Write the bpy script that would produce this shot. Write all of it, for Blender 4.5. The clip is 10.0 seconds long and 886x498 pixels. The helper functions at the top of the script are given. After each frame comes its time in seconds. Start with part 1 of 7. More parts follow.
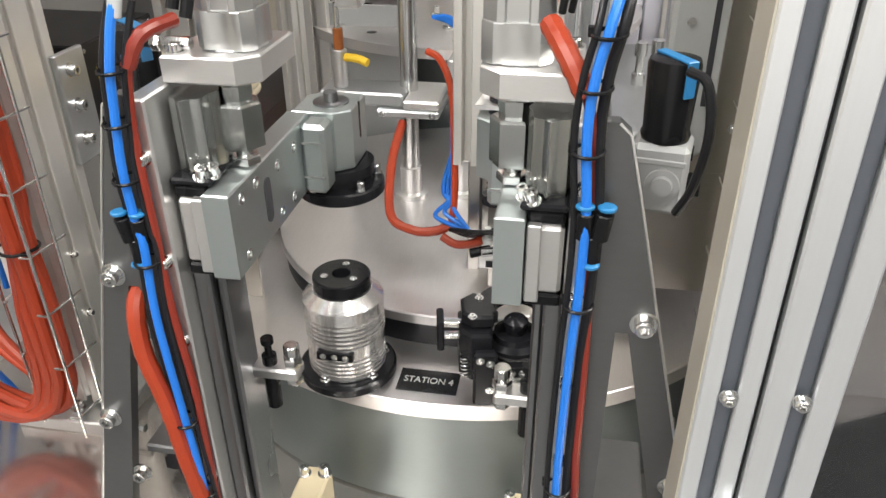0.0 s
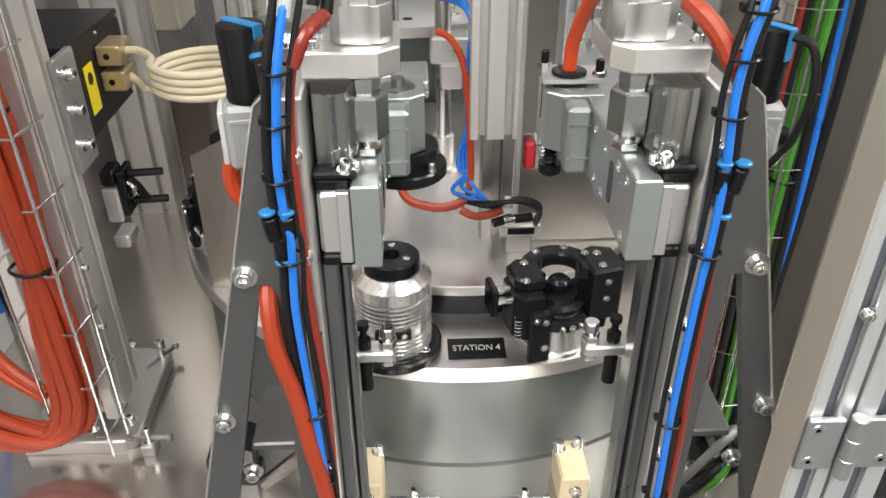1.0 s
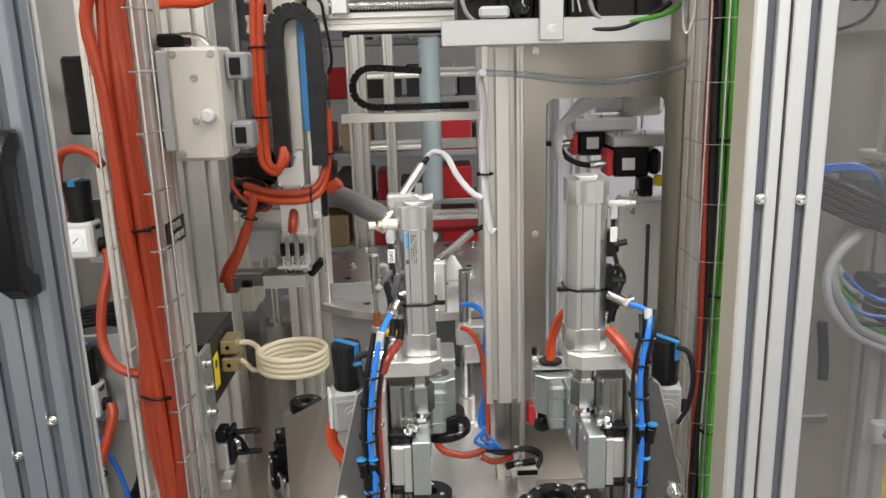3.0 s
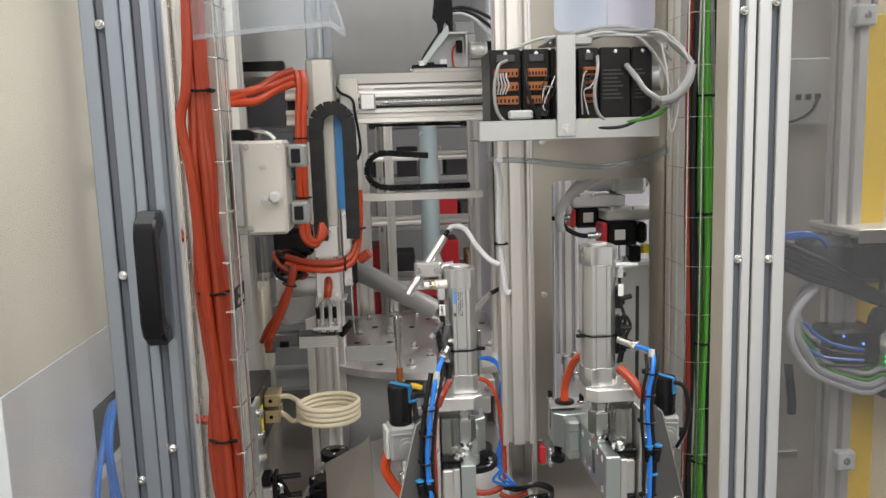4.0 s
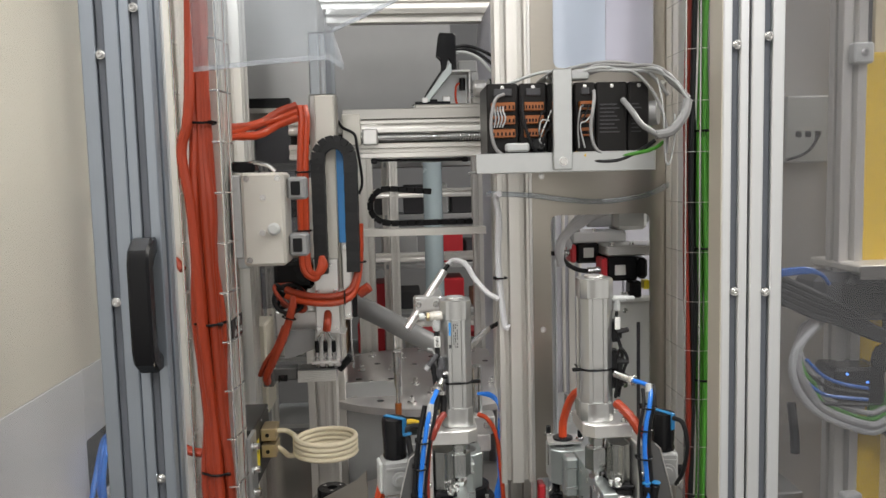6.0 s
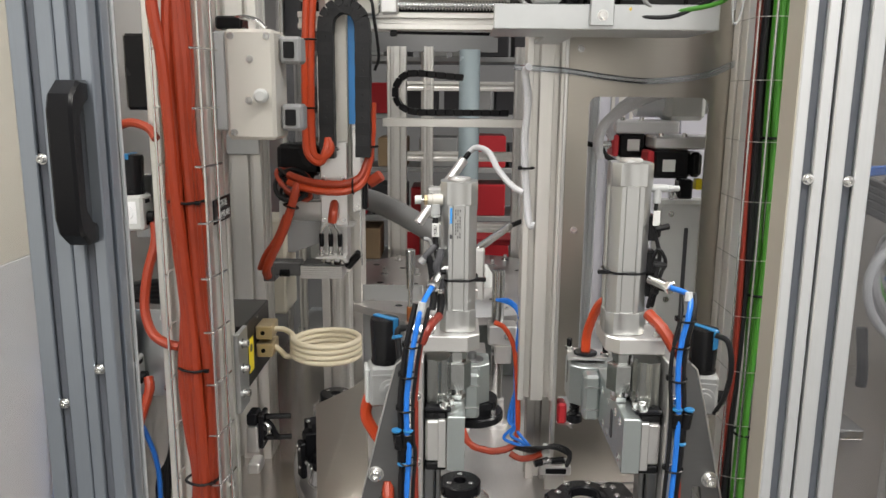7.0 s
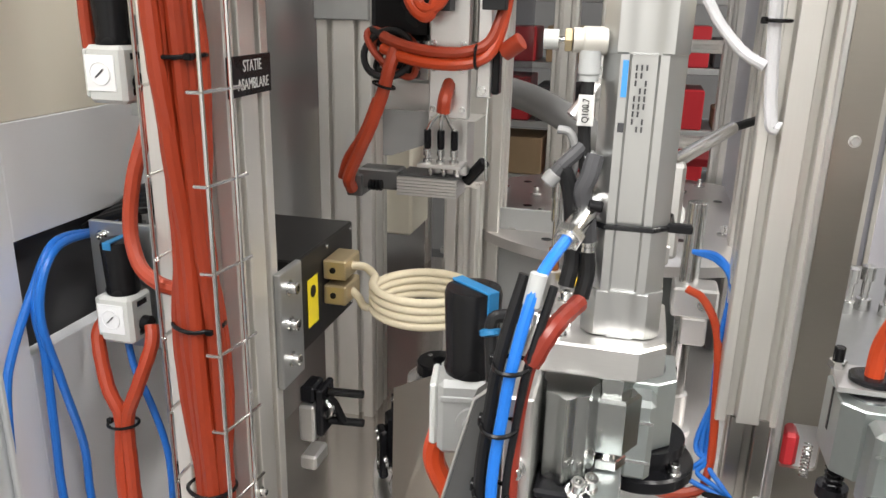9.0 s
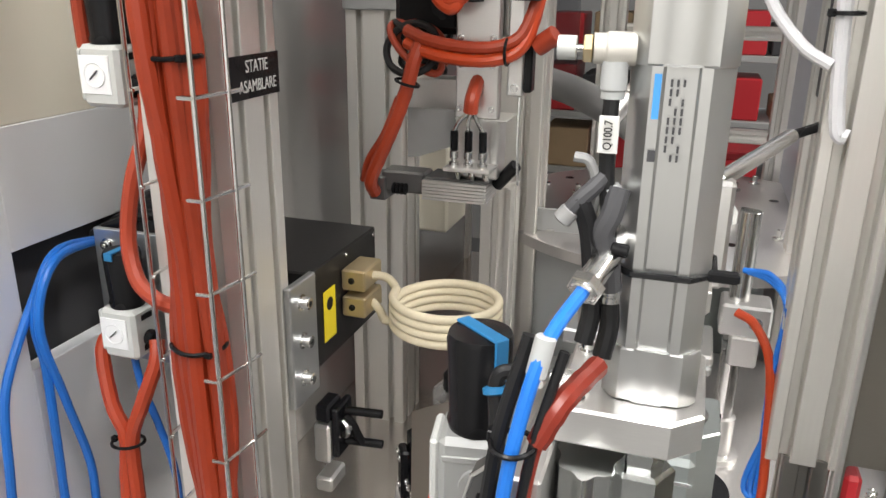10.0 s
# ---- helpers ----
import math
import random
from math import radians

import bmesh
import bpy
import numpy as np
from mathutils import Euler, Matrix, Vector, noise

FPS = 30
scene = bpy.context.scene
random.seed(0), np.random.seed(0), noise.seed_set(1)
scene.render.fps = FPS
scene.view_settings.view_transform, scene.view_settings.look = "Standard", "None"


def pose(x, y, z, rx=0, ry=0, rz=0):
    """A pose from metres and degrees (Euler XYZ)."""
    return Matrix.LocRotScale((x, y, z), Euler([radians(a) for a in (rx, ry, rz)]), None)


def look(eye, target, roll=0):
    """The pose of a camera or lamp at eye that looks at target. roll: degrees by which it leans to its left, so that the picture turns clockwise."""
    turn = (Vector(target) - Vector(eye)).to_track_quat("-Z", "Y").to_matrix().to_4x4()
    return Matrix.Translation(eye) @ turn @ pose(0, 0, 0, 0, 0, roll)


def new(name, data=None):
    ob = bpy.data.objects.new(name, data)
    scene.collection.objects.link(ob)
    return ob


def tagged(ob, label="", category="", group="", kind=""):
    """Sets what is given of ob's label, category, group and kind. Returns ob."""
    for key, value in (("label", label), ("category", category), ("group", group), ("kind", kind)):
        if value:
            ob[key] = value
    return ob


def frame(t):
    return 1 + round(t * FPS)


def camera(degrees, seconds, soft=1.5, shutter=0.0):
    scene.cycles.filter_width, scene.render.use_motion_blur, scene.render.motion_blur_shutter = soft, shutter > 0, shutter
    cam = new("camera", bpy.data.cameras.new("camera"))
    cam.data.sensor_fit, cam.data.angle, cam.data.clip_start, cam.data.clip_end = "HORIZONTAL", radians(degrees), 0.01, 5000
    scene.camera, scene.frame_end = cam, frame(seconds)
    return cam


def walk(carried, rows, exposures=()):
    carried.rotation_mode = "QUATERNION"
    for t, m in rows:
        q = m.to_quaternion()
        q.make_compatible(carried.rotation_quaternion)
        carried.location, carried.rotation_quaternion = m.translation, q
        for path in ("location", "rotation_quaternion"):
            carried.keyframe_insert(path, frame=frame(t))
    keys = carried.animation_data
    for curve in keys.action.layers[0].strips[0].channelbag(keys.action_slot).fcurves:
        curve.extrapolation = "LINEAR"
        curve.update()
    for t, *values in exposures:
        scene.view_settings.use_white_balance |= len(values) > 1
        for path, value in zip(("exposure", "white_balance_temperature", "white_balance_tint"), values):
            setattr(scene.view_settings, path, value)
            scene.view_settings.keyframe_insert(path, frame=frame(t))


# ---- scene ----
cam = camera(59.6, 10.0)
PATH = [
    (0, (0.1432, -0.4619, 1.6191), (-0.1626, 1.2439, 0.6207), -0.38),
    (0.5, (0.0523, -0.4598, 1.6271), (-0.0403, 1.2277, 0.5576), -0.94),
    (1, (-0.068, -0.5075, 1.6377), (-0.002, 1.1893, 0.581), -0.2),
    (1.5, (-0.1455, -0.5769, 1.6763), (-0.0365, 1.1962, 0.7575), 0.36),
    (1.7, (-0.1419, -0.6065, 1.7027), (-0.0498, 1.2023, 0.8543), -0.34),
    (2, (-0.1289, -0.6591, 1.7282), (-0.034, 1.1985, 0.9929), 0.17),
    (2.1, (-0.1249, -0.6785, 1.7345), (-0.0246, 1.1917, 1.0329), -0.02),
    (2.5, (-0.0796, -0.7585, 1.7754), (-0.0376, 1.1474, 1.1707), -0.85),
    (3, (-0.0862, -0.8441, 1.823), (-0.0556, 1.0974, 1.3436), -1.65),
    (3.2, (-0.1036, -0.8851, 1.8229), (-0.0693, 1.0692, 1.3994), -2.14),
    (4.3, (-0.2175, -1.0836, 1.8695), (-0.061, 0.8924, 1.603), -1.46),
    (4.5, (-0.2115, -1.0913, 1.8871), (-0.0526, 0.8865, 1.6356), -1.36),
    (5, (-0.2158, -1.1041, 1.9155), (-0.0404, 0.8788, 1.7227), -1.44),
    (5.2, (-0.2171, -1.1123, 1.9122), (-0.0442, 0.8727, 1.7395), -1.84),
    (6.3, (-0.1723, -1.0143, 1.8007), (-0.0724, 0.9724, 1.5937), -1.19),
    (6.5, (-0.1691, -0.9867, 1.7861), (-0.0691, 0.9918, 1.5112), -1.19),
    (7, (-0.1091, -0.8727, 1.7584), (-0.1417, 1.0877, 1.3634), 0.52),
    (7.5, (-0.0273, -0.7758, 1.705), (-0.2591, 1.1475, 1.2081), 1.48),
    (8, (-0.0412, -0.6424, 1.6847), (-0.3823, 1.2479, 1.1278), 1.61),
    (8.5, (-0.0848, -0.4671, 1.6768), (-0.4878, 1.4062, 1.1037), 1.17),
    (9, (-0.1054, -0.3742, 1.6504), (-0.5654, 1.4736, 1.0387), 1.33),
    (9.5, (-0.1027, -0.3142, 1.6479), (-0.6203, 1.5114, 1.0162), 1.29),
    (10, (-0.0994, -0.2944, 1.658), (-0.6758, 1.5069, 1.0075), 0.75),
]
EXPOSURES = ((0, -0.45), (1.5, -0.45), (2.0, -0.48), (3.0, -0.72), (4.3, -0.98), (5.2, -1.08), (6.5, -1.0), (7.5, -0.6), (8.5, -0.42), (10, -0.48))
walk(cam, [(t, look(eye, target, roll)) for t, eye, target, roll in PATH], EXPOSURES)

# ---- light ----
world = bpy.data.worlds.new("hall_light")
scene.world = world
world.use_nodes = True
world.node_tree.nodes["Background"].inputs[0].default_value = (0.93, 0.96, 1.0, 1)
world.node_tree.nodes["Background"].inputs[1].default_value = 0.25


def hall_lamp(x, y, z, sx, sy, power, colour=(1.0, 0.96, 0.9)):
    data = bpy.data.lights.new("hall_lamp", "AREA")
    data.shape, data.size, data.size_y, data.energy, data.color = "RECTANGLE", sx, sy, power, colour
    ob = new("hall_lamp", data)
    ob.matrix_world = pose(x, y, z)
    return ob


hall_lamp(-0.9, -1.5, 3.7, 0.5, 3.0, 190, (1.0, 0.98, 0.95))
hall_lamp(1.1, -1.5, 3.7, 0.5, 3.0, 145, (1.0, 0.98, 0.95))
# Unseen fill, set far right and strong to brighten the left inner wall.
hall_lamp(2.5, 0.4, 3.7, 0.5, 2.4, 350, (1.0, 0.96, 0.9))
# Unseen fill, added to light the pale south wall.
hall_lamp(0.2, -3.5, 3.7, 4.0, 0.5, 130, (1.0, 0.98, 0.95))
hall_lamp(0.6, 3.2, 3.7, 3.0, 0.5, 40, (0.92, 0.96, 1.0))


# ---- materials ----
def mat(name, colour, rough=0.5, metal=0.0, grain=0.0, scale=60.0, bump=0.0, stretch=(1, 1, 1), dark=0.75, random_tint=0.0, stain=0.0, coat=0.0):
    """Principled material with grain and stains at two sizes, in object space."""
    m = bpy.data.materials.new(name)
    m.use_nodes = True
    nt = m.node_tree
    b = nt.nodes["Principled BSDF"]
    b.inputs["Metallic"].default_value = metal
    b.inputs["Roughness"].default_value = rough
    b.inputs["Base Color"].default_value = (*colour, 1)
    if coat:
        b.inputs["Coat Weight"].default_value = coat
    if grain or bump or stain:
        tc = nt.nodes.new("ShaderNodeTexCoord")
        mp = nt.nodes.new("ShaderNodeMapping")
        mp.inputs["Scale"].default_value = stretch
        nt.links.new(tc.outputs["Object"], mp.inputs[0])
        n1 = nt.nodes.new("ShaderNodeTexNoise")
        n1.inputs["Scale"].default_value = scale
        n1.inputs["Detail"].default_value = 5
        nt.links.new(mp.outputs[0], n1.inputs[0])
        n2 = nt.nodes.new("ShaderNodeTexNoise")
        n2.inputs["Scale"].default_value = 9
        n2.inputs["Detail"].default_value = 3
        nt.links.new(tc.outputs["Object"], n2.inputs[0])
        mix = nt.nodes.new("ShaderNodeMix")
        mix.data_type = "RGBA"
        mix.inputs[6].default_value = (*colour, 1)
        mix.inputs[7].default_value = (*[c * dark for c in colour], 1)
        ma = nt.nodes.new("ShaderNodeMath")
        ma.operation = "MULTIPLY_ADD"
        ma.inputs[1].default_value = grain
        nt.links.new(n1.outputs[0], ma.inputs[0])
        mb = nt.nodes.new("ShaderNodeMath")
        mb.operation = "MULTIPLY"
        mb.inputs[1].default_value = stain
        nt.links.new(n2.outputs[0], mb.inputs[0])
        nt.links.new(mb.outputs[0], ma.inputs[2])
        nt.links.new(ma.outputs[0], mix.inputs[0])
        last = mix.outputs[2]
        if random_tint:
            oi = nt.nodes.new("ShaderNodeObjectInfo")
            hs = nt.nodes.new("ShaderNodeHueSaturation")
            mr = nt.nodes.new("ShaderNodeMapRange")
            mr.inputs[3].default_value, mr.inputs[4].default_value = 1 - random_tint, 1 + random_tint
            nt.links.new(oi.outputs["Random"], mr.inputs[0])
            nt.links.new(mr.outputs[0], hs.inputs["Value"])
            nt.links.new(last, hs.inputs["Color"])
            last = hs.outputs[0]
        nt.links.new(last, b.inputs["Base Color"])
        rr = nt.nodes.new("ShaderNodeMapRange")
        rr.inputs[3].default_value, rr.inputs[4].default_value = max(0.03, rough - 0.04), min(1, rough + 0.05)
        nt.links.new(n2.outputs[0], rr.inputs[0])
        nt.links.new(rr.outputs[0], b.inputs["Roughness"])
        if bump:
            bp = nt.nodes.new("ShaderNodeBump")
            bp.inputs["Strength"].default_value = bump
            bp.inputs["Distance"].default_value = 0.001
            nt.links.new(n1.outputs[0], bp.inputs["Height"])
            nt.links.new(bp.outputs[0], b.inputs["Normal"])
    return m


def glass_mat(name, tint, gloss=1.0, haze=0.0):
    m = bpy.data.materials.new(name)
    m.use_nodes = True
    nt = m.node_tree
    nt.nodes.clear()
    out = nt.nodes.new("ShaderNodeOutputMaterial")
    tr = nt.nodes.new("ShaderNodeBsdfTransparent")
    tr.inputs[0].default_value = (*tint, 1)
    gl = nt.nodes.new("ShaderNodeBsdfGlossy")
    gl.inputs["Roughness"].default_value = 0.03
    fr = nt.nodes.new("ShaderNodeFresnel")
    fr.inputs[0].default_value = 1.45
    mu = nt.nodes.new("ShaderNodeMath")
    mu.operation = "MULTIPLY"
    mu.inputs[1].default_value = gloss
    nt.links.new(fr.outputs[0], mu.inputs[0])
    mx = nt.nodes.new("ShaderNodeMixShader")
    nt.links.new(mu.outputs[0], mx.inputs[0])
    if haze:
        df = nt.nodes.new("ShaderNodeBsdfDiffuse")
        df.inputs[0].default_value = (0.8, 0.82, 0.86, 1)
        hz = nt.nodes.new("ShaderNodeMixShader")
        hz.inputs[0].default_value = haze
        nt.links.new(tr.outputs[0], hz.inputs[1])
        nt.links.new(df.outputs[0], hz.inputs[2])
        tr = hz
    nt.links.new(tr.outputs[0], mx.inputs[1])
    nt.links.new(gl.outputs[0], mx.inputs[2])
    nt.links.new(mx.outputs[0], out.inputs[0])
    return m


def glow_mat(name, colour, power):
    m = bpy.data.materials.new(name)
    m.use_nodes = True
    b = m.node_tree.nodes["Principled BSDF"]
    b.inputs["Base Color"].default_value = (*colour, 1)
    b.inputs["Emission Color"].default_value = (*colour, 1)
    b.inputs["Emission Strength"].default_value = power
    return m


ANOD = mat("anodised_profile", (0.82, 0.80, 0.76), 0.36, 0.75, 0.5, 60, 0.006, (6, 6, 0.15), 0.88, 0.03, 0.2)
MILLED = mat("milled_aluminium", (0.80, 0.79, 0.775), 0.33, 0.9, 0.5, 160, 0.008, (1, 1, 8), 0.85, 0.03, 0.2)
TURNED = mat("turned_aluminium", (0.88, 0.87, 0.86), 0.25, 0.9, 0.4, 220, 0.006, (1, 1, 0.1), 0.88, 0, 0.15)
DISC = mat("brushed_disc", (0.80, 0.775, 0.765), 0.34, 0.95, 0.5, 90, 0.008, (5, 0.6, 1), 0.82, 0, 0.35)
STEEL = mat("stainless_steel", (0.50, 0.485, 0.455), 0.32, 1.0, 0.5, 120, 0.006, (0.6, 0.6, 5), 0.85, 0, 0.25)
SATIN = mat("satin_steel", (0.56, 0.575, 0.565), 0.2, 1.0, 0.4, 140, 0.006, (1, 1, 0.2), 0.85, 0, 0.2)
CHROME = mat("zinc_bolt", (0.75, 0.75, 0.74), 0.2, 1.0, 0.4, 200)
GREYPLATE = mat("grey_anodised_plate", (0.15, 0.15, 0.15), 0.42, 0.7, 0.5, 70, 0.03, (1, 1, 3), 0.8, 0, 0.3)
GREYARM = mat("grey_aluminium_arm", (0.50, 0.545, 0.54), 0.33, 0.85, 0.4, 160, 0.006, (1, 1, 1), 0.85, 0, 0.3)
GREYMOUNT = mat("zinc_plate", (0.55, 0.565, 0.57), 0.33, 0.88, 0.5, 60, 0.006, (1, 1, 1), 0.82, 0, 0.3)
DRUM = mat("satin_drum", (0.20, 0.225, 0.225), 0.42, 0.75, 0.4, 60, 0.004, (1, 1, 4), 0.88, 0, 0.2)
DECK = mat("worn_deck_plate", (0.70, 0.655, 0.61), 0.17, 0.92, 0.5, 60, 0.006, (3, 1, 1), 0.85, 0, 0.4)
BLACK = mat("black_plastic", (0.009, 0.009, 0.01), 0.26, 0, 0.4, 150, 0.05, (1, 1, 1), 0.6)
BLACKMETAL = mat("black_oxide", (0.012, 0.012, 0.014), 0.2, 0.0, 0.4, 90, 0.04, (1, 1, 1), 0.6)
BLACKBOX = mat("black_sheet_metal", (0.016, 0.015, 0.015), 0.34, 0.0, 0.5, 120, 0.04, (1, 1, 1), 0.7)
RUBBER = mat("black_cable", (0.014, 0.014, 0.015), 0.36, 0, 0.4, 60, 0.05)
RED = mat("red_sleeve", (0.38, 0.044, 0.013), 0.42, 0, 0.6, 45, 0.12, (1, 1, 0.2), 0.62, 0.08, 0.3)
DEEPRED = mat("dark_red_hose", (0.22, 0.026, 0.014), 0.32, 0, 0.5, 45, 0.06, (1, 1, 0.2), 0.7, 0.05, 0.25)
REDTUBE = mat("orange_red_hose", (0.52, 0.06, 0.016), 0.3, 0, 0.4, 40, 0.05, (1, 1, 0.3), 0.75, 0.05, 0.2)
BLUE = mat("blue_hose", (0.018, 0.17, 0.64), 0.28, 0, 0.3, 40, 0.02, (1, 1, 0.3), 0.8, 0.05, 0.2)
CYAN = mat("blue_ring", (0.02, 0.17, 0.38), 0.35, 0, 0.2, 90)
GREEN = mat("green_cable", (0.055, 0.23, 0.022), 0.4, 0, 0.4, 40, 0.03, (1, 1, 0.3), 0.7, 0.12, 0.2)
WHITETUBE = mat("white_spiral_tube", (0.62, 0.62, 0.64), 0.4, 0, 0.3, 60, 0.05, (1, 1, 1), 0.85)
COIL = mat("cream_fibre_sleeve", (0.72, 0.64, 0.47), 0.7, 0, 0.6, 350, 0.3, (1, 1, 1), 0.75, 0, 0.2)
BRASS = mat("brass_block", (0.62, 0.5, 0.3), 0.35, 0.75, 0.5, 60, 0.04, (1, 1, 1), 0.75)
YELLOW = mat("yellow_label", (0.85, 0.68, 0.02), 0.45, 0, 0.2, 80)
YELLOWPAINT = mat("yellow_paint", (0.75, 0.5, 0.03), 0.45, 0, 0.3, 12, 0, (1, 1, 1), 0.85)
BEIGE = mat("cream_plastic_block", (0.7, 0.6, 0.4), 0.5, 0, 0.4, 40, 0.03, (1, 1, 1), 0.85)
WHITE = mat("white_plastic", (0.52, 0.53, 0.515), 0.4, 0, 0.3, 50, 0.02, (1, 1, 1), 0.88)
GREYPLASTIC = mat("grey_plastic", (0.42, 0.43, 0.43), 0.45, 0, 0.3, 60, 0.03, (1, 1, 1), 0.85)
CREAM = mat("cream_wall_panel", (0.86, 0.81, 0.68), 0.42, 0, 0.4, 4, 0.02, (1, 1, 0.3), 0.88, 0, 0.2)
PALE = mat("pale_grey_panel", (0.84, 0.85, 0.87), 0.35, 0.1, 0.4, 5, 0.02, (1, 1, 0.4), 0.85, 0, 0.3)
HALLGREY = mat("hall_wall_paint", (0.21, 0.207, 0.21), 0.7, 0, 0.5, 3, 0.02, (1, 1, 1), 0.82, 0, 0.3)
FLOORM = mat("hall_floor", (0.11, 0.11, 0.11), 0.35, 0, 0.5, 5, 0.03, (1, 1, 1), 0.75, 0, 0.3)
CEILM = mat("hall_ceiling_paint", (0.34, 0.34, 0.34), 0.8, 0, 0.3, 4)
DULLSTEEL = mat("dark_ground_steel", (0.30, 0.305, 0.31), 0.28, 1.0, 0.4, 120, 0.006, (0.6, 0.6, 5), 0.85, 0, 0.25)
PARTITION = mat("pale_partition_paint", (0.50, 0.485, 0.47), 0.5, 0, 0.4, 5, 0.004, (1, 1, 0.4), 0.88, 0, 0.3)
CYLSKIN = mat("cylinder_anodising", (0.58, 0.585, 0.58), 0.30, 0.92, 0.4, 220, 0.004, (1, 1, 0.08), 0.9, 0, 0.12)
# Duller half of the hall's brightness, painted as a lilac pane colour.
PANE_DULLHALL = mat("dull_hall_pane", (0.70, 0.70, 0.82), 0.1, 0.25, 0.4, 4, 0, (1, 1, 0.5), 0.85)
REARSHEET = mat("glossy_grey_sheet", (0.46, 0.45, 0.445), 0.16, 0.45, 0.4, 6, 0.002, (1, 1, 0.3), 0.85, 0, 0.3)
# Pale paint for the unseen south wall, chosen so it throws light back.
BOUNCEWHITE = mat("pale_bounce_paint", (0.72, 0.71, 0.69), 0.6, 0, 0.4, 3, 0.01, (1, 1, 1), 0.9, 0, 0.2)
# Cream wall's reflection on the door post's side, put into a colour.
SIDE_REFLECT = mat("cream_reflection_strip", (0.52, 0.48, 0.40), 0.4, 0.4, 0.4, 60, 0.004, (6, 6, 0.15), 0.88, 0, 0.2)
LAVENDER = mat("lavender_cabinet_paint", (0.50, 0.50, 0.56), 0.4, 0, 0.4, 5, 0.002, (1, 1, 0.4), 0.88, 0, 0.3)
ORANGE = mat("orange_terminal", (0.28, 0.085, 0.018), 0.4, 0, 0.3, 90)
REDBOX = mat("red_bin", (0.55, 0.03, 0.04), 0.4, 0, 0.4, 12, 0, (1, 1, 1), 0.75, 0.06)
CARD = mat("cardboard", (0.42, 0.3, 0.18), 0.7, 0, 0.5, 25, 0.03, (1, 1, 1), 0.75, 0.1)
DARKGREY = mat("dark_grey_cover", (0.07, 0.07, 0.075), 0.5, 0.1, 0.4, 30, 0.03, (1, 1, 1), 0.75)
PAPER = mat("white_label", (0.64, 0.64, 0.62), 0.5, 0, 0.2, 80)
BLUEFILM = mat("blue_strip", (0.06, 0.3, 0.7), 0.35, 0, 0.2, 40)
TINTBLUE = mat("pale_blue_cover", (0.4, 0.48, 0.51), 0.25, 0.2, 0.3, 10)
GAUGE = mat("gauge_face", (0.8, 0.81, 0.82), 0.2, 0, 0.1, 50, 0, (1, 1, 1), 0.9, 0, 0, 0.6)
# Brightness of the hall beyond, painted as an opaque pale pane colour.
PANE_BRIGHTHALL = mat("bright_hall_pane", (0.68, 0.76, 0.9), 0.12, 0.25, 0.4, 4, 0, (1, 1, 0.5), 0.8)
SHEET = mat("stainless_sheet", (0.47, 0.44, 0.39), 0.30, 0.95, 0.5, 60, 0.004, (0.6, 0.6, 5), 0.88, 0, 0.3)
# Dark colour for the shade inside open profile slots, which have no cover.
SLOT_SHADE = mat("slot_shade", (0.11, 0.12, 0.14), 0.4, 0.2, 0.4, 30, 0.02, (1, 1, 0.2), 0.75)
ANOD_COOL = mat("cool_anodised_profile", (0.80, 0.815, 0.83), 0.35, 0.75, 0.5, 60, 0.006, (6, 6, 0.15), 0.88, 0.03, 0.2)
HEM = glass_mat("film_hem", (0.86, 0.88, 0.9), 1.5, 0.17)
GLASS = glass_mat("door_pane", (0.94, 0.95, 0.95), 0.9, 0.03)
GLASSDARK = glass_mat("tinted_pane", (0.72, 0.72, 0.74), 1.0, 0.025)
FILM = glass_mat("clear_plastic_film", (0.86, 0.89, 0.92), 1.5, 0.06)
DEEPBLUE = mat("dark_blue_hose", (0.012, 0.11, 0.42), 0.28, 0, 0.3, 40, 0.02, (1, 1, 0.3), 0.8, 0.05, 0.2)
LEDG = glow_mat("green_led", (0.05, 1.0, 0.3), 6.0)
LEDB = glow_mat("blue_led", (0.1, 0.3, 1.0), 6.0)
# Profile darkened to blue-grey: the dark hall's reflection is put into the colour.
ANOD_REFLECT = mat("dark_reflection_profile", (0.36, 0.40, 0.455), 0.3, 0.78, 0.5, 60, 0.006, (6, 6, 0.15), 0.85, 0.03, 0.25)
CHAIN = mat("chain_plastic", (0.025, 0.025, 0.026), 0.5, 0, 0.5, 80, 0.05, (1, 1, 1), 0.6, 0.15)
DUCT = mat("grey_duct", (0.3, 0.3, 0.3), 0.45, 0.2, 0.4, 20, 0.02, (1, 1, 1), 0.8, 0, 0.3)
for _m in (BLACK, BLACKBOX, RUBBER, CHAIN, DARKGREY, BLACKMETAL):
    _m.node_tree.nodes["Principled BSDF"].inputs["Specular IOR Level"].default_value = 0.2
PALECREAM = mat("pale_cream_cover", (0.60, 0.575, 0.52), 0.4, 0.2, 0.4, 30, 0.005, (1, 1, 1), 0.85, 0, 0.2)
BODYGREY = mat("valve_body_grey", (0.36, 0.365, 0.36), 0.35, 0.2, 0.3, 60, 0.01, (1, 1, 1), 0.85)


# ---- shaping ----
def thing(name, base, label, category, group="", kind=""):
    ob = new(name)
    ob.empty_display_size = 0.02
    ob.location = base
    return tagged(ob, label, category, group, kind)


def origin_of(ob):
    v = Vector((0, 0, 0))
    while ob:
        v += ob.location
        ob = ob.parent
    return v


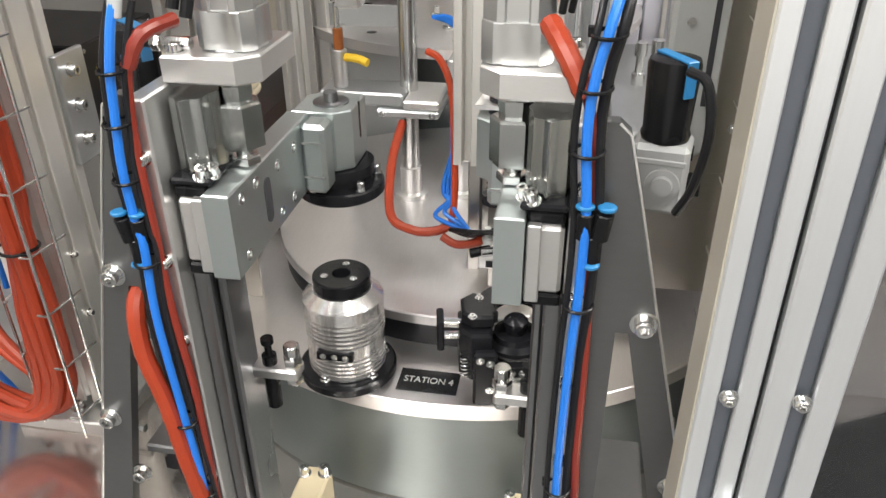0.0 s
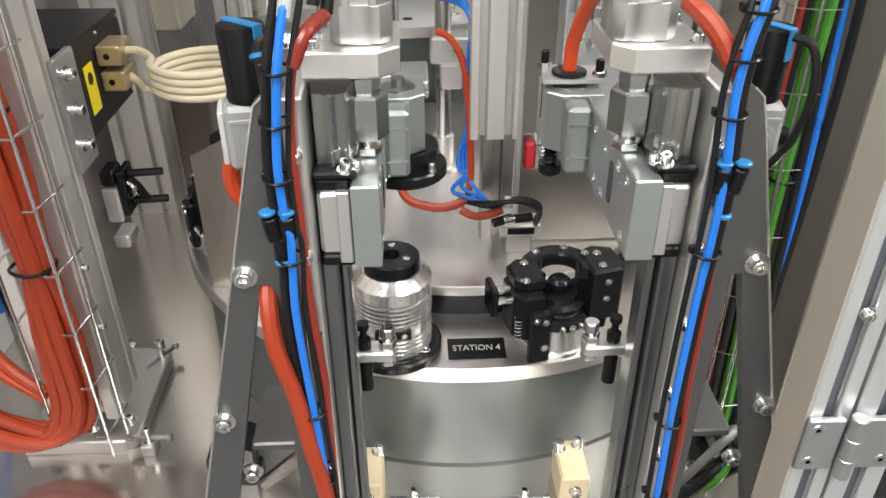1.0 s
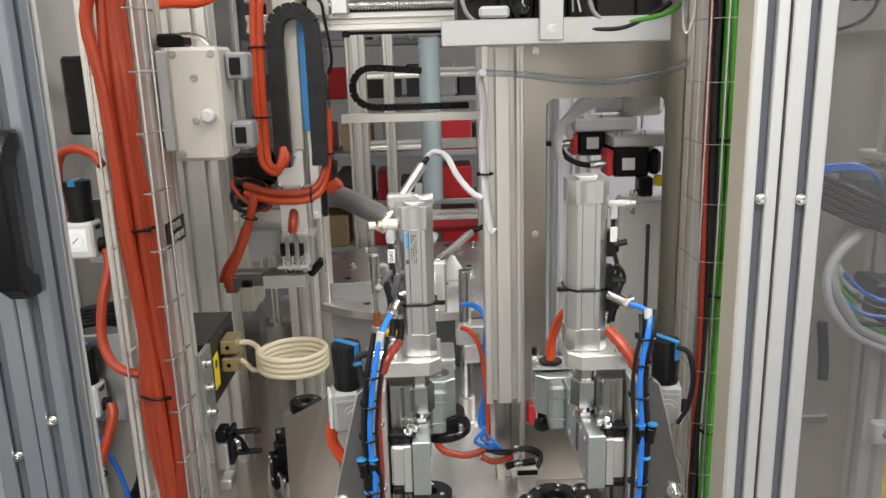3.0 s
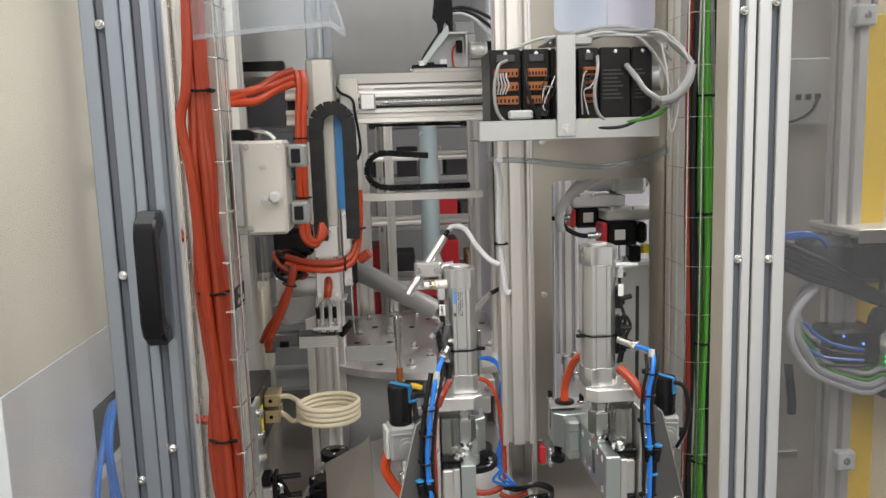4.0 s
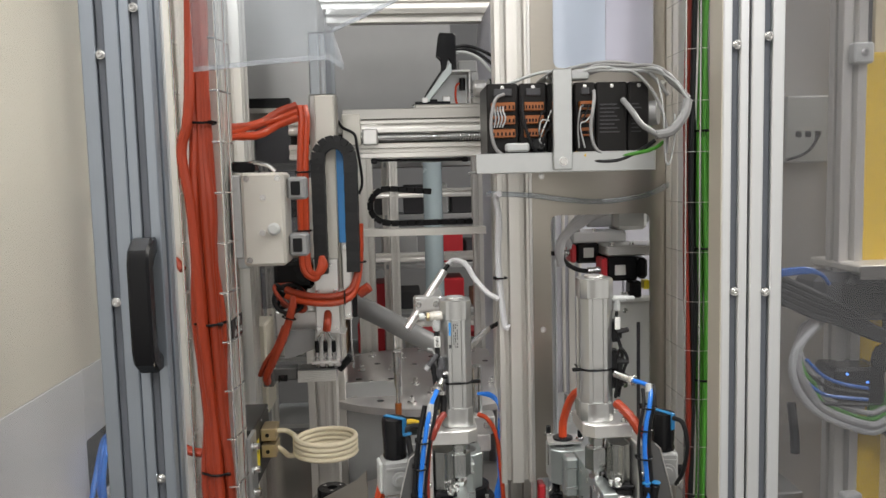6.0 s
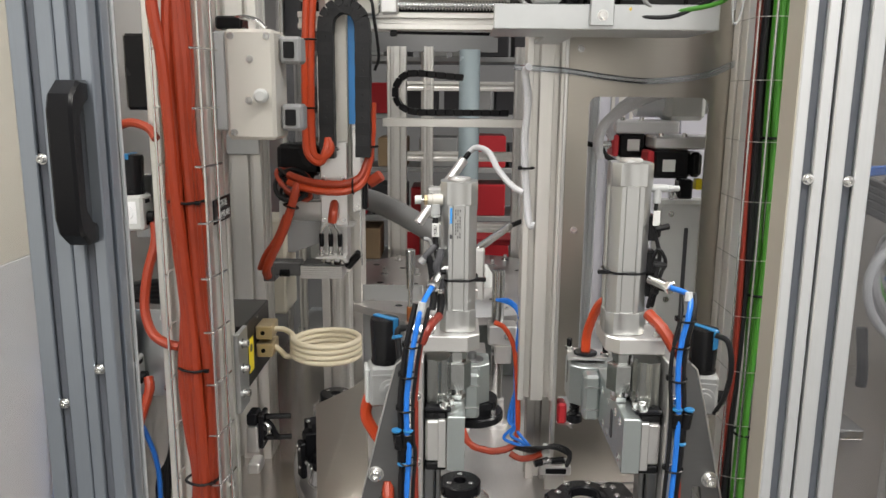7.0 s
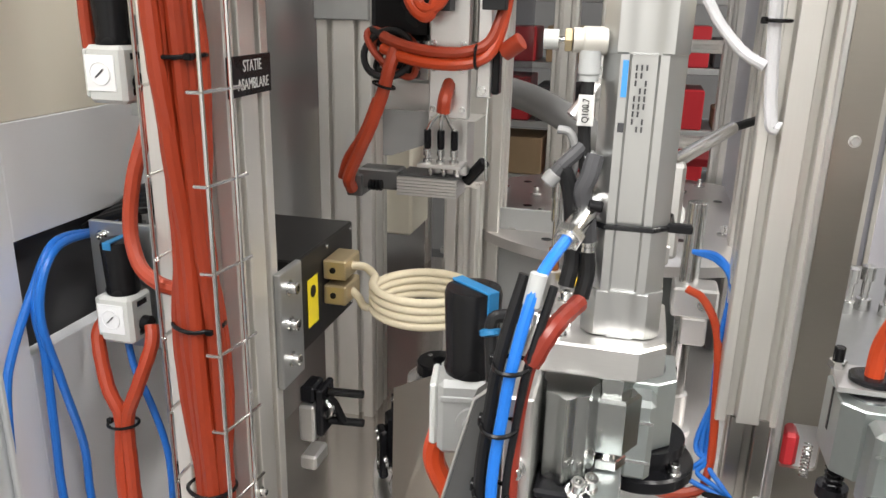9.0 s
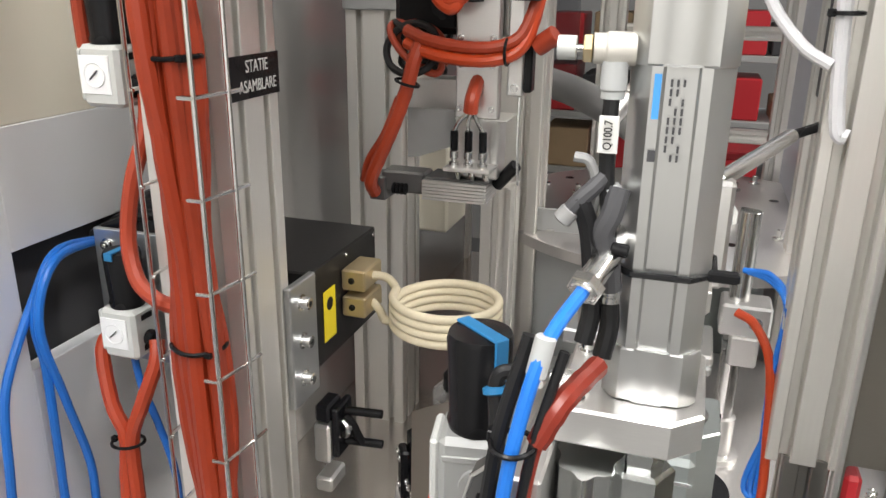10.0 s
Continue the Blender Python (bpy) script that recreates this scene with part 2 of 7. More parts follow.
def part(name, bm, material, parent=None, label="", smooth=True):
    """Links a bmesh, built in world metres, as one mesh under a thing or a part."""
    bmesh.ops.recalc_face_normals(bm, faces=bm.faces)
    me = bpy.data.meshes.new(name)
    base = Vector((0, 0, 0))
    if parent is not None:
        base = origin_of(parent)
        bm.transform(Matrix.Translation(-base))
    bm.to_mesh(me)
    bm.free()
    me.materials.append(material)
    if smooth:
        me.shade_smooth()
        me.set_sharp_from_angle(angle=radians(32))
    ob = new(name, me)
    ob.parent = parent
    if label:
        ob["label"] = label
    return ob


def B():
    return bmesh.new()


def box(bm, x0, x1, y0, y1, z0, z1, bev=0.0015, m=None):
    r = bmesh.ops.create_cube(bm, size=1)
    vs = r["verts"]
    bmesh.ops.transform(bm, verts=vs, matrix=Matrix.LocRotScale(((x0 + x1) / 2, (y0 + y1) / 2, (z0 + z1) / 2), None, (abs(x1 - x0), abs(y1 - y0), abs(z1 - z0))))
    if bev:
        es = list({e for v in vs for e in v.link_edges})
        bev = min(bev, 0.3 * min(abs(x1 - x0), abs(y1 - y0), abs(z1 - z0)))
        r = bmesh.ops.bevel(bm, geom=es, offset=bev, segments=1, affect="EDGES")
        vs = list({v for f in r["faces"] for v in f.verts} | {v for v in vs if v.is_valid})
    if m is not None:
        bmesh.ops.transform(bm, verts=vs, matrix=m)
    return bm


def frame_to(p0, p1):
    d = Vector(p1) - Vector(p0)
    return Matrix.Translation(Vector(p0)) @ d.to_track_quat("Z", "Y").to_matrix().to_4x4(), d.length


def lathe(bm, p0, p1, rows, seg=28):
    """Turns (distance, radius) rows about the line from p0 towards p1."""
    m, _ = frame_to(p0, p1)
    rings = []
    for d, r in rows:
        rings.append([bm.verts.new(m @ Vector((r * math.cos(2 * math.pi * i / seg), r * math.sin(2 * math.pi * i / seg), d))) for i in range(seg)])
    for a, b in zip(rings, rings[1:]):
        for i in range(seg):
            bm.faces.new((a[i], a[(i + 1) % seg], b[(i + 1) % seg], b[i]))
    bm.faces.new(rings[0][::-1])
    bm.faces.new(rings[-1])
    return bm


def rod(bm, p0, p1, r, seg=20, bev=0.0008):
    length = (Vector(p1) - Vector(p0)).length
    b = min(bev, r * 0.4, length * 0.3)
    return lathe(bm, p0, p1, [(0, r - b), (b, r), (length - b, r), (length, r - b)], seg)


def poly(bm, pts, h, m=None, bev=0.0):
    """Prism on a 2D outline in the plane of m's x and y, h high along its z."""
    m = m or Matrix()
    lo = [bm.verts.new(m @ Vector((x, y, 0))) for x, y in pts]
    hi = [bm.verts.new(m @ Vector((x, y, h))) for x, y in pts]
    n = len(pts)
    a, b = bm.faces.new(lo[::-1]), bm.faces.new(hi)
    for i in range(n):
        bm.faces.new((lo[i], lo[(i + 1) % n], hi[(i + 1) % n], hi[i]))
    if bev:
        bmesh.ops.bevel(bm, geom=list(a.edges) + list(b.edges), offset=bev, segments=1, affect="EDGES")
    return bm


def smooth_path(pts, n=8):
    pts = [Vector(p) for p in pts]
    if len(pts) < 3:
        return pts
    q = [2 * pts[0] - pts[1]] + pts + [2 * pts[-1] - pts[-2]]
    out = []
    for i in range(1, len(q) - 2):
        a, b, c, d = q[i - 1:i + 3]
        for k in range(n):
            t = k / n
            out.append(0.5 * ((2 * b) + (c - a) * t + (2 * a - 5 * b + 4 * c - d) * t * t + (3 * b - a - 3 * c + d) * t ** 3))
    return out + [pts[-1]]


def tube(bm, pts, r, seg=10, n=8, wave=0.0):
    """A round hose through the points."""
    p = smooth_path(pts, n)
    up = Vector((0.13, 0.31, 0.94)).normalized()
    rings = []
    for i, c in enumerate(p):
        d = (p[min(i + 1, len(p) - 1)] - p[max(i - 1, 0)]).normalized()
        u = up - d * up.dot(d)
        u = u.normalized() if u.length > 1e-4 else d.orthogonal().normalized()
        up = u
        v = d.cross(u)
        rr = r * (1 + wave * math.sin(i * 1.9))
        rings.append([bm.verts.new(c + rr * (u * math.cos(2 * math.pi * k / seg) + v * math.sin(2 * math.pi * k / seg))) for k in range(seg)])
    for a, b in zip(rings, rings[1:]):
        for k in range(seg):
            bm.faces.new((a[k], a[(k + 1) % seg], b[(k + 1) % seg], b[k]))
    bm.faces.new(rings[0][::-1])
    bm.faces.new(rings[-1])
    return bm


def hose(name, pts, r, material, label, category="hose", parent=None, group="", seg=10, wave=0.0):
    ob = part(name, tube(B(), pts, r, seg, 8, wave), material, parent)
    if parent is None:
        tagged(ob, label, category, group)
    elif label:
        ob["label"] = label
    return ob


def screw(bm, p, d, r=0.005, h=0.005):
    """Socket head screw, with a washer and a hollow, standing on p and pointing along d."""
    p, d = Vector(p), Vector(d).normalized()
    return lathe(bm, p, p + d, [(0, r * 1.35), (0.0012, r * 1.35), (0.0012, r), (h + 0.0004, r), (h + 0.0012, r * 0.86), (h + 0.0012, r * 0.5), (h * 0.5, r * 0.46)], 14)


def nut(bm, p, d, r=0.006, h=0.006):
    p, d = Vector(p), Vector(d).normalized()
    return lathe(bm, p, p + d, [(0, r * 0.92), (h * 0.12, r), (h * 0.88, r), (h, r * 0.92)], 6)


def bolt(p, d, parent, r=0.005, h=0.005, name="bolt"):
    return part(name, screw(B(), p, d, r, h), CHROME, parent)


def tie_round(name, c, d, rx, parent, thick=0.0016, width=0.004):
    """A cable tie: a ring of radius rx about the direction d, with its head."""
    m, _ = frame_to(c, Vector(c) + Vector(d))
    bm = B()
    pts = [m @ Vector((rx * math.cos(a * math.pi / 9), rx * math.sin(a * math.pi / 9), 0)) for a in range(19)]
    tube(bm, pts, width * 0.45, 6, 1)
    hd = m @ Vector((rx + 0.001, 0, 0))
    box(bm, hd.x - 0.003, hd.x + 0.003, hd.y - 0.003, hd.y + 0.003, hd.z - 0.003, hd.z + 0.003, 0.0006)
    return part(name, bm, BLACK, parent)


def slot_outline(w, h, nw, nh, slot=0.0105, deep=0.015, lip=0.003):
    """Outline of a slotted extrusion, centred, with nw slots on the long sides and nh on the short ones."""
    deep = min(deep, 0.3 * min(w, h))

    def side(length, n):
        out = []
        for k in range(n):
            c = -length / 2 + length * (k + 0.5) / n
            out += [(c - slot / 2 - 0.001, 0), (c - slot / 2, 0.001), (c - slot / 2, lip), (c - slot * 0.95, lip), (c - slot * 0.95, deep * 0.6), (c - slot * 0.4, deep),
                    (c + slot * 0.4, deep), (c + slot * 0.95, deep * 0.6), (c + slot * 0.95, lip), (c + slot / 2, lip), (c + slot / 2, 0.001), (c + slot / 2 + 0.001, 0)]
        return out
    pts, c = [], 0.0015
    for a, b in side(w, nw):
        pts.append((a, -h / 2 + b))
    pts += [(w / 2 - c, -h / 2), (w / 2, -h / 2 + c)]
    for a, b in side(h, nh):
        pts.append((w / 2 - b, a))
    pts += [(w / 2, h / 2 - c), (w / 2 - c, h / 2)]
    for a, b in side(w, nw):
        pts.append((-a, h / 2 - b))
    pts += [(-w / 2 + c, h / 2), (-w / 2, h / 2 - c)]
    for a, b in side(h, nh):
        pts.append((-w / 2 + b, -a))
    pts += [(-w / 2, -h / 2 + c), (-w / 2 + c, -h / 2)]
    return pts


def profile(bm, x, y, z0, z1, w=0.045, h=0.045, nw=1, nh=1, axis="z"):
    """Slotted aluminium extrusion; w along x and h along y for an upright one."""
    o = slot_outline(w, h, nw, nh)
    if axis == "z":
        m = Matrix.Translation((x, y, z0))
    elif axis == "x":
        m = Matrix.Translation((z0, x, y)) @ Matrix(((0, 0, 1, 0), (1, 0, 0, 0), (0, 1, 0, 0), (0, 0, 0, 1)))
    else:
        m = Matrix.Translation((x, z0, y)) @ Matrix(((1, 0, 0, 0), (0, 0, 1, 0), (0, 1, 0, 0), (0, 0, 0, 1)))
    return poly(bm, o, z1 - z0, m)


def upright(name, x, y, z0, z1, w, h, nw, nh, label, category="profile post", material=None, group=""):
    ob = part(name, profile(B(), x, y, z0, z1, w, h, nw, nh), material or ANOD)
    return tagged(ob, label, category, group)


def words(name, text, m, size, material, parent, width=0.0):
    """Flat raised lettering in the built-in font, centred at m, reading along its x."""
    cu = bpy.data.curves.new(name, "FONT")
    cu.body, cu.size, cu.align_x, cu.align_y, cu.extrude = text, size, "CENTER", "CENTER", 0.0002
    tmp = bpy.data.objects.new(name, cu)
    scene.collection.objects.link(tmp)
    dg = bpy.context.evaluated_depsgraph_get()
    me = bpy.data.meshes.new_from_object(tmp.evaluated_get(dg))
    bpy.data.objects.remove(tmp)
    bm = B()
    bm.from_mesh(me)
    bpy.data.meshes.remove(me)
    if width:
        xs = [v.co.x for v in bm.verts]
        k = width / (max(xs) - min(xs))
        bmesh.ops.scale(bm, vec=(k, 1, 1), verts=bm.verts)
    bm.transform(m)
    return part(name, bm, material, parent, "", False)


def flipped(bm, s):
    if s < 0:
        bmesh.ops.scale(bm, vec=(-1, 1, 1), verts=bm.verts)
        bmesh.ops.reverse_faces(bm, faces=bm.faces)
    return bm


# ---- hall and machine shell ----
def slab(name, x0, x1, y0, y1, z0, z1, material, label, category):
    return tagged(part(name, box(B(), x0, x1, y0, y1, z0, z1, 0), material, None, "", False), label, category, "", "structure")


slab("floor", -4, 5, -4.5, 6, -0.1, 0, FLOORM, "smooth grey workshop floor", "floor")
slab("ceiling", -4, 5, -4.5, 6, 4.0, 4.1, CEILM, "pale painted hall ceiling", "ceiling")
slab("wall_north", -4, 5, 4.6, 4.75, 0, 4, HALLGREY, "grey painted hall wall behind the machine", "wall")
# Unseen wall made pale as a reflector for faces and metals turned south.
slab("wall_south", -4, 5, -4.5, -4.35, 0, 4, BOUNCEWHITE, "unseen pale hall wall added to bounce light onto the machine front", "wall")
slab("wall_west", -4, -3.85, -4.35, 4.6, 0, 4, CREAM, "cream painted hall wall", "wall")
slab("wall_east", 4.85, 5, -4.35, 4.6, 0, 4, HALLGREY, "grey painted hall wall", "wall")

DECK_Z = 0.852
deck = thing("machine_table", (0, 0.9, 0), "machine base with a worn bare metal deck plate", "machine base")
part("deck_plate", box(B(), -0.80, 0.80, -0.055, 1.95, DECK_Z - 0.02, DECK_Z, 0.002), DECK, deck)
part("cabinet", box(B(), -0.78, 0.78, -0.04, 1.93, 0.06, DECK_Z - 0.02, 0.004), PALE, deck, "pale grey base cabinet")
part("plinth", box(B(), -0.74, 0.74, 0.0, 1.9, 0.0, 0.06, 0.002), DARKGREY, deck)

# side panels inside the machine
side = thing("wall_inner", (-0.735, 0.6, DECK_Z), "machine side wall, pale grey below and cream above", "wall", "", "structure")
part("lower_sheet", box(B(), -0.745, -0.725, -0.03, 0.262, DECK_Z, 1.523, 0.001), PALE, side)
bm = box(B(), -0.745, -0.725, 0.262, 0.51, 1.40, 1.523, 0.001)
box(bm, -0.745, -0.725, 0.262, 0.51, DECK_Z, 1.27, 0.001)
part("lower_sheet", bm, PALE, side)
part("upper_sheet", box(B(), -0.745, -0.7265, -0.03, 0.51, 1.5232, 2.6, 0.001), CREAM, side, "cream upper sheet")
part("rear_sheet", box(B(), -0.745, -0.725, 0.5105, 1.9, DECK_Z, 2.6, 0.001), REARSHEET, side, "glossy grey rear sheet")
# Solid dark box behind the opening stands in for its shaded inside.
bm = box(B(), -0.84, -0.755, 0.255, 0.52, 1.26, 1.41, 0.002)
part("cable_recess", bm, DARKGREY, side, "dark box standing in for the shaded inside of the cable opening")

# ---- left door leaf, closed ----
ldoor = thing("door_1", (-0.6, -0.08, DECK_Z), "closed machine door of aluminium profile, toned blue-grey for a dark reflection, with a clear pane", "door", "", "structure")
# Same profile as the right leaf, its dark reflection painted on.
part("stile", profile(B(), -0.537, -0.0575, 0.10, 2.42, 0.046, 0.045), ANOD_REFLECT, ldoor)
part("stile", profile(B(), -0.495, -0.0575, 0.10, 2.42, 0.036, 0.045), ANOD_REFLECT, ldoor)
# Strips set into the slots paint their shade.
for x in (-0.537, -0.495):
    part("slot_strip", box(B(), x - 0.005, x + 0.005, -0.0738, -0.0722, 0.10, 2.42, 0), SLOT_SHADE, ldoor, "dark grey strip standing in for the slot's shade")
part("gasket", box(B(), -0.5145, -0.5125, -0.074, -0.04, 0.10, 2.42, 0), RUBBER, ldoor)
part("rail", profile(B(), -0.0575, 2.445, -1.3, -0.467, 0.045, 0.045, axis="x"), ANOD, ldoor)
lp = part("pane", box(B(), -1.30, -0.561, -0.062, -0.058, 0.15, 2.42, 0), GLASS, ldoor, "clear plastic pane", False)
lp.visible_shadow = False
ho = [(-0.0805, 1.768), (-0.100, 1.768), (-0.117, 1.755), (-0.122, 1.738), (-0.122, 1.632), (-0.117, 1.615), (-0.100, 1.602), (-0.0805, 1.602), (-0.0805, 1.622), (-0.097, 1.624), (-0.108, 1.638), (-0.108, 1.732), (-0.097, 1.746), (-0.0805, 1.748)]
bm = poly(B(), ho, 0.026, Matrix.Translation((-0.508, 0, 0)) @ Matrix(((0, 0, 1, 0), (1, 0, 0, 0), (0, 1, 0, 0), (0, 0, 0, 1))), 0.003)
part("handle", bm, BLACK, ldoor, "black plastic bow handle")
for z in (1.15, 1.42, 1.688, 1.99, 2.25):
    bolt((-0.537, -0.0785, z), (0, -1, 0), ldoor, 0.0042, 0.005)
for z in (1.13, 1.45, 2.035):
    bolt((-0.495, -0.0785, z + 0.01), (0, -1, 0), ldoor, 0.0042, 0.005)

upright("frame_post", -0.5005, -0.0240, DECK_Z, 2.455, 0.043, 0.020, 1, 1, "bright aluminium frame post behind the closed door", material=ANOD_COOL)

# ---- right post and the open door leaf ----
rpost = thing("door_post", (0.245, -0.06, DECK_Z), "upright aluminium door post with hinges", "profile post")
part("slot_strip", box(B(), 0.243, 0.253, -0.0738, -0.0722, 0.10, 2.45, 0), SLOT_SHADE, rpost, "dark grey strip standing in for the slot's shade")
# Added strip: paints the cream reflection seen on the post's inner face.
part("edge_strip", box(B(), 0.2296, 0.2309, -0.079, -0.041, 0.10, 2.45, 0), SIDE_REFLECT, rpost, "warm strip painting the cream reflection on the post side")
part("profile", profile(B(), 0.248, -0.060, 0.10, 2.45, 0.034, 0.040, 1, 1), ANOD_COOL, rpost)
rdoor = thing("door_2", (0.5, -0.08, DECK_Z), "open machine door leaf of aluminium profile with a clear pane", "door", "", "structure")
part("stile", profile(B(), 0.290, -0.0575, 0.10, 2.42, 0.043, 0.045), ANOD_COOL, rdoor)
part("slot_strip", box(B(), 0.285, 0.295, -0.0738, -0.0722, 0.10, 2.42, 0), SLOT_SHADE, rdoor, "dark grey strip standing in for the slot's shade")
part("gasket", box(B(), 0.2652, 0.268, -0.074, -0.04, 0.10, 2.42, 0), RUBBER, rdoor)
part("rail", profile(B(), -0.0575, 2.445, 0.268, 1.3, 0.045, 0.045, axis="x"), ANOD, rdoor)
rp = part("pane", box(B(), 0.312, 1.25, -0.062, -0.058, 0.15, 2.42, 0), GLASSDARK, rdoor, "smoky plastic pane", False)
rp.visible_shadow = False
for z, zr in ((1.31, 1.312), (1.676, 1.674), (1.99, 2.0), (2.3, 2.3), (0.98, 0.98)):
    bolt((0.248, -0.0805, z), (0, -1, 0), rpost, 0.0042, 0.005)
    bolt((0.289, -0.0805, zr), (0, -1, 0), rdoor, 0.0042, 0.005)
for zc in (1.185, 2.2):
    hinge = thing("hinge", (0.267, -0.083, zc), "bright metal butt hinge joining door and post", "hinge", "door hinges")
    part("leaf", box(B(), 0.229, 0.259, -0.0865, -0.0805, zc - 0.027, zc + 0.027, 0.0015), GREYMOUNT, hinge)
    part("leaf", box(B(), 0.275, 0.306, -0.0865, -0.0805, zc - 0.027, zc + 0.027, 0.0015), GREYMOUNT, hinge)
    for k in range(3):
        part("knuckle", rod(B(), (0.267, -0.0885, zc - 0.032 + 0.0215 * k), (0.267, -0.0885, zc - 0.032 + 0.0215 * k + 0.0208), 0.0066, 18), GREYMOUNT, hinge)
    for x in (0.238, 0.250, 0.285, 0.297):
        for dz in (-0.017, 0.017):
            if x in (0.238, 0.297):
                part("screw", lathe(B(), (x, -0.0865, zc + dz), (x, -1, zc + dz), [(0, 0.0055), (0.0006, 0.005), (0.0006, 0.002), (-0.001, 0.002)], 16), CHROME, hinge)

# top frame of the machine
for x0, x1, y in ((-0.8, 0.8, 0.0), (-0.8, 0.8, 1.9)):
    tagged(part("top_beam", profile(B(), y, 2.50, x0, x1, 0.045, 0.09, 1, 2, "x"), ANOD), "horizontal aluminium beam on top of the machine", "profile beam", "top beams")
for x in (-0.76, 0.76):
    tagged(part("top_beam", profile(B(), x, 2.50, 0.023, 1.877, 0.045, 0.09, 1, 2, "y"), ANOD), "horizontal aluminium beam on top of the machine", "profile beam", "top beams")
for x in (-0.76, 0.76):
    upright("corner_post", x, 1.9, DECK_Z, 2.455, 0.09, 0.045, 2, 1, "upright aluminium corner post of the machine", group="corner posts")


# ---- dial table ----
DX, DY = 0.0, 0.623
dial = thing("dial_table", (DX, DY, DECK_Z), "round indexing table of brushed metal on a grey drum", "rotary table")
part("drum", lathe(B(), (DX, DY, DECK_Z), (DX, DY, 2), [(0, 0.409), (0.004, 0.413), (0.156, 0.413), (0.160, 0.40)], 96), DRUM, dial, "grey satin drum")
part("ring_plate", lathe(B(), (DX, DY, 1.012), (DX, DY, 2), [(0, 0.430), (0.0015, 0.4322), (0.0205, 0.4322), (0.022, 0.4307), (0.022, 0.2)], 128), DISC, dial, "brushed outer ring plate")
# Spacer coloured black to give the shadow gap below the centre disc.
part("shadow_ring", lathe(B(), (DX, 0.582, 1.034), (DX, 0.582, 2), [(0, 0.282), (0.031, 0.282), (0.031, 0.2)], 96), BLACKMETAL, dial, "black spacer ring that draws the shadow gap under the disc")
part("centre_disc", lathe(B(), (DX, 0.582, 1.066), (DX, 0.582, 2), [(0, 0.286), (0.001, 0.2875), (0.013, 0.2875), (0.0145, 0.286), (0.0145, 0.02)], 128), DISC, dial, "brushed still centre disc")
TOP, CTOP = 1.034, 1.0805

lab = thing("station_label", (0.001, 0.229, TOP), "black label reading STATION 4 on the table ring", "label")
part("plate", box(B(), -0.034, 0.0365, 0.2095, 0.249, TOP, TOP + 0.0012, 0.0004), BLACK, lab)
words("lettering", "STATION 4", Matrix.Translation((0.0012, 0.2295, TOP + 0.0014)), 0.0145, PAPER, lab, 0.058)


def ribbed_fixture(name, x, y, turn=0.0):
    f = thing(name, (x, y, TOP), "ribbed turned aluminium fixture with black cap on a black base", "fixture", "ribbed fixtures")
    part("base_flange", lathe(B(), (x, y, TOP), (x, y, 2), [(0, 0.0559), (0.0015, 0.0570), (0.010, 0.0570), (0.012, 0.0547), (0.012, 0.02)], 48), BLACKMETAL, f)
    rows = [(0.012, 0.0433)]
    z = 0.013
    for k in range(5):
        rows += [(z, 0.0400), (z + 0.0006, 0.0450), (z + 0.0036, 0.0450), (z + 0.0042, 0.0400)]
        z += 0.0058
    rows += [(z, 0.0400), (z + 0.0006, 0.0446), (z + 0.016, 0.0446), (z + 0.0168, 0.0400)]
    z += 0.0185
    for k in range(5):
        rows += [(z, 0.0400), (z + 0.0006, 0.0458), (z + 0.0036, 0.0458), (z + 0.0042, 0.0400)]
        z += 0.0058
    rows += [(z, 0.0440), (z + 0.001, 0.0460), (z + 0.016, 0.0460), (z + 0.027, 0.034), (z + 0.0275, 0.01)]
    part("body", lathe(B(), (x, y, TOP), (x, y, 2), rows, 56), TURNED, f)
    z += 0.0275 + TOP
    part("cap", lathe(B(), (x, y, z), (x, y, 2), [(0, 0.0308), (0.001, 0.0325), (0.014, 0.0325), (0.0155, 0.0308), (0.0155, 0.0105), (0.004, 0.0095)], 40), BLACKMETAL, f, "black cap with a hollow")
    for a in (90, 210, 330):
        c = (x + 0.0195 * math.cos(radians(a + turn)), y + 0.0195 * math.sin(radians(a + turn)), z + 0.0152)
        bolt(c, (0, 0, 1), f, 0.003, 0.0012, "cap_screw")
    for a in (250, 325, 30, 130):
        c = (x + 0.0445 * math.cos(radians(a + turn)), y + 0.0445 * math.sin(radians(a + turn)), TOP + 0.0118)
        bolt(c, (0, 0, 1), f, 0.0045, 0.006)
    bm = box(B(), x - 0.021, x + 0.021, y - 0.0473, y - 0.030, TOP + 0.045, TOP + 0.056, 0.001)
    part("clip", bm, BLACKMETAL, f)
    for dx in (-0.013, 0, 0.013):
        bolt((x + dx, y - 0.0471, TOP + 0.051), (0, -1, 0), f, 0.0028, 0.0012, "clip_screw")
    return f


ribbed_fixture("ribbed_fixture", -0.098, 0.240)
ribbed_fixture("ribbed_fixture", -0.346, 0.590, 60)


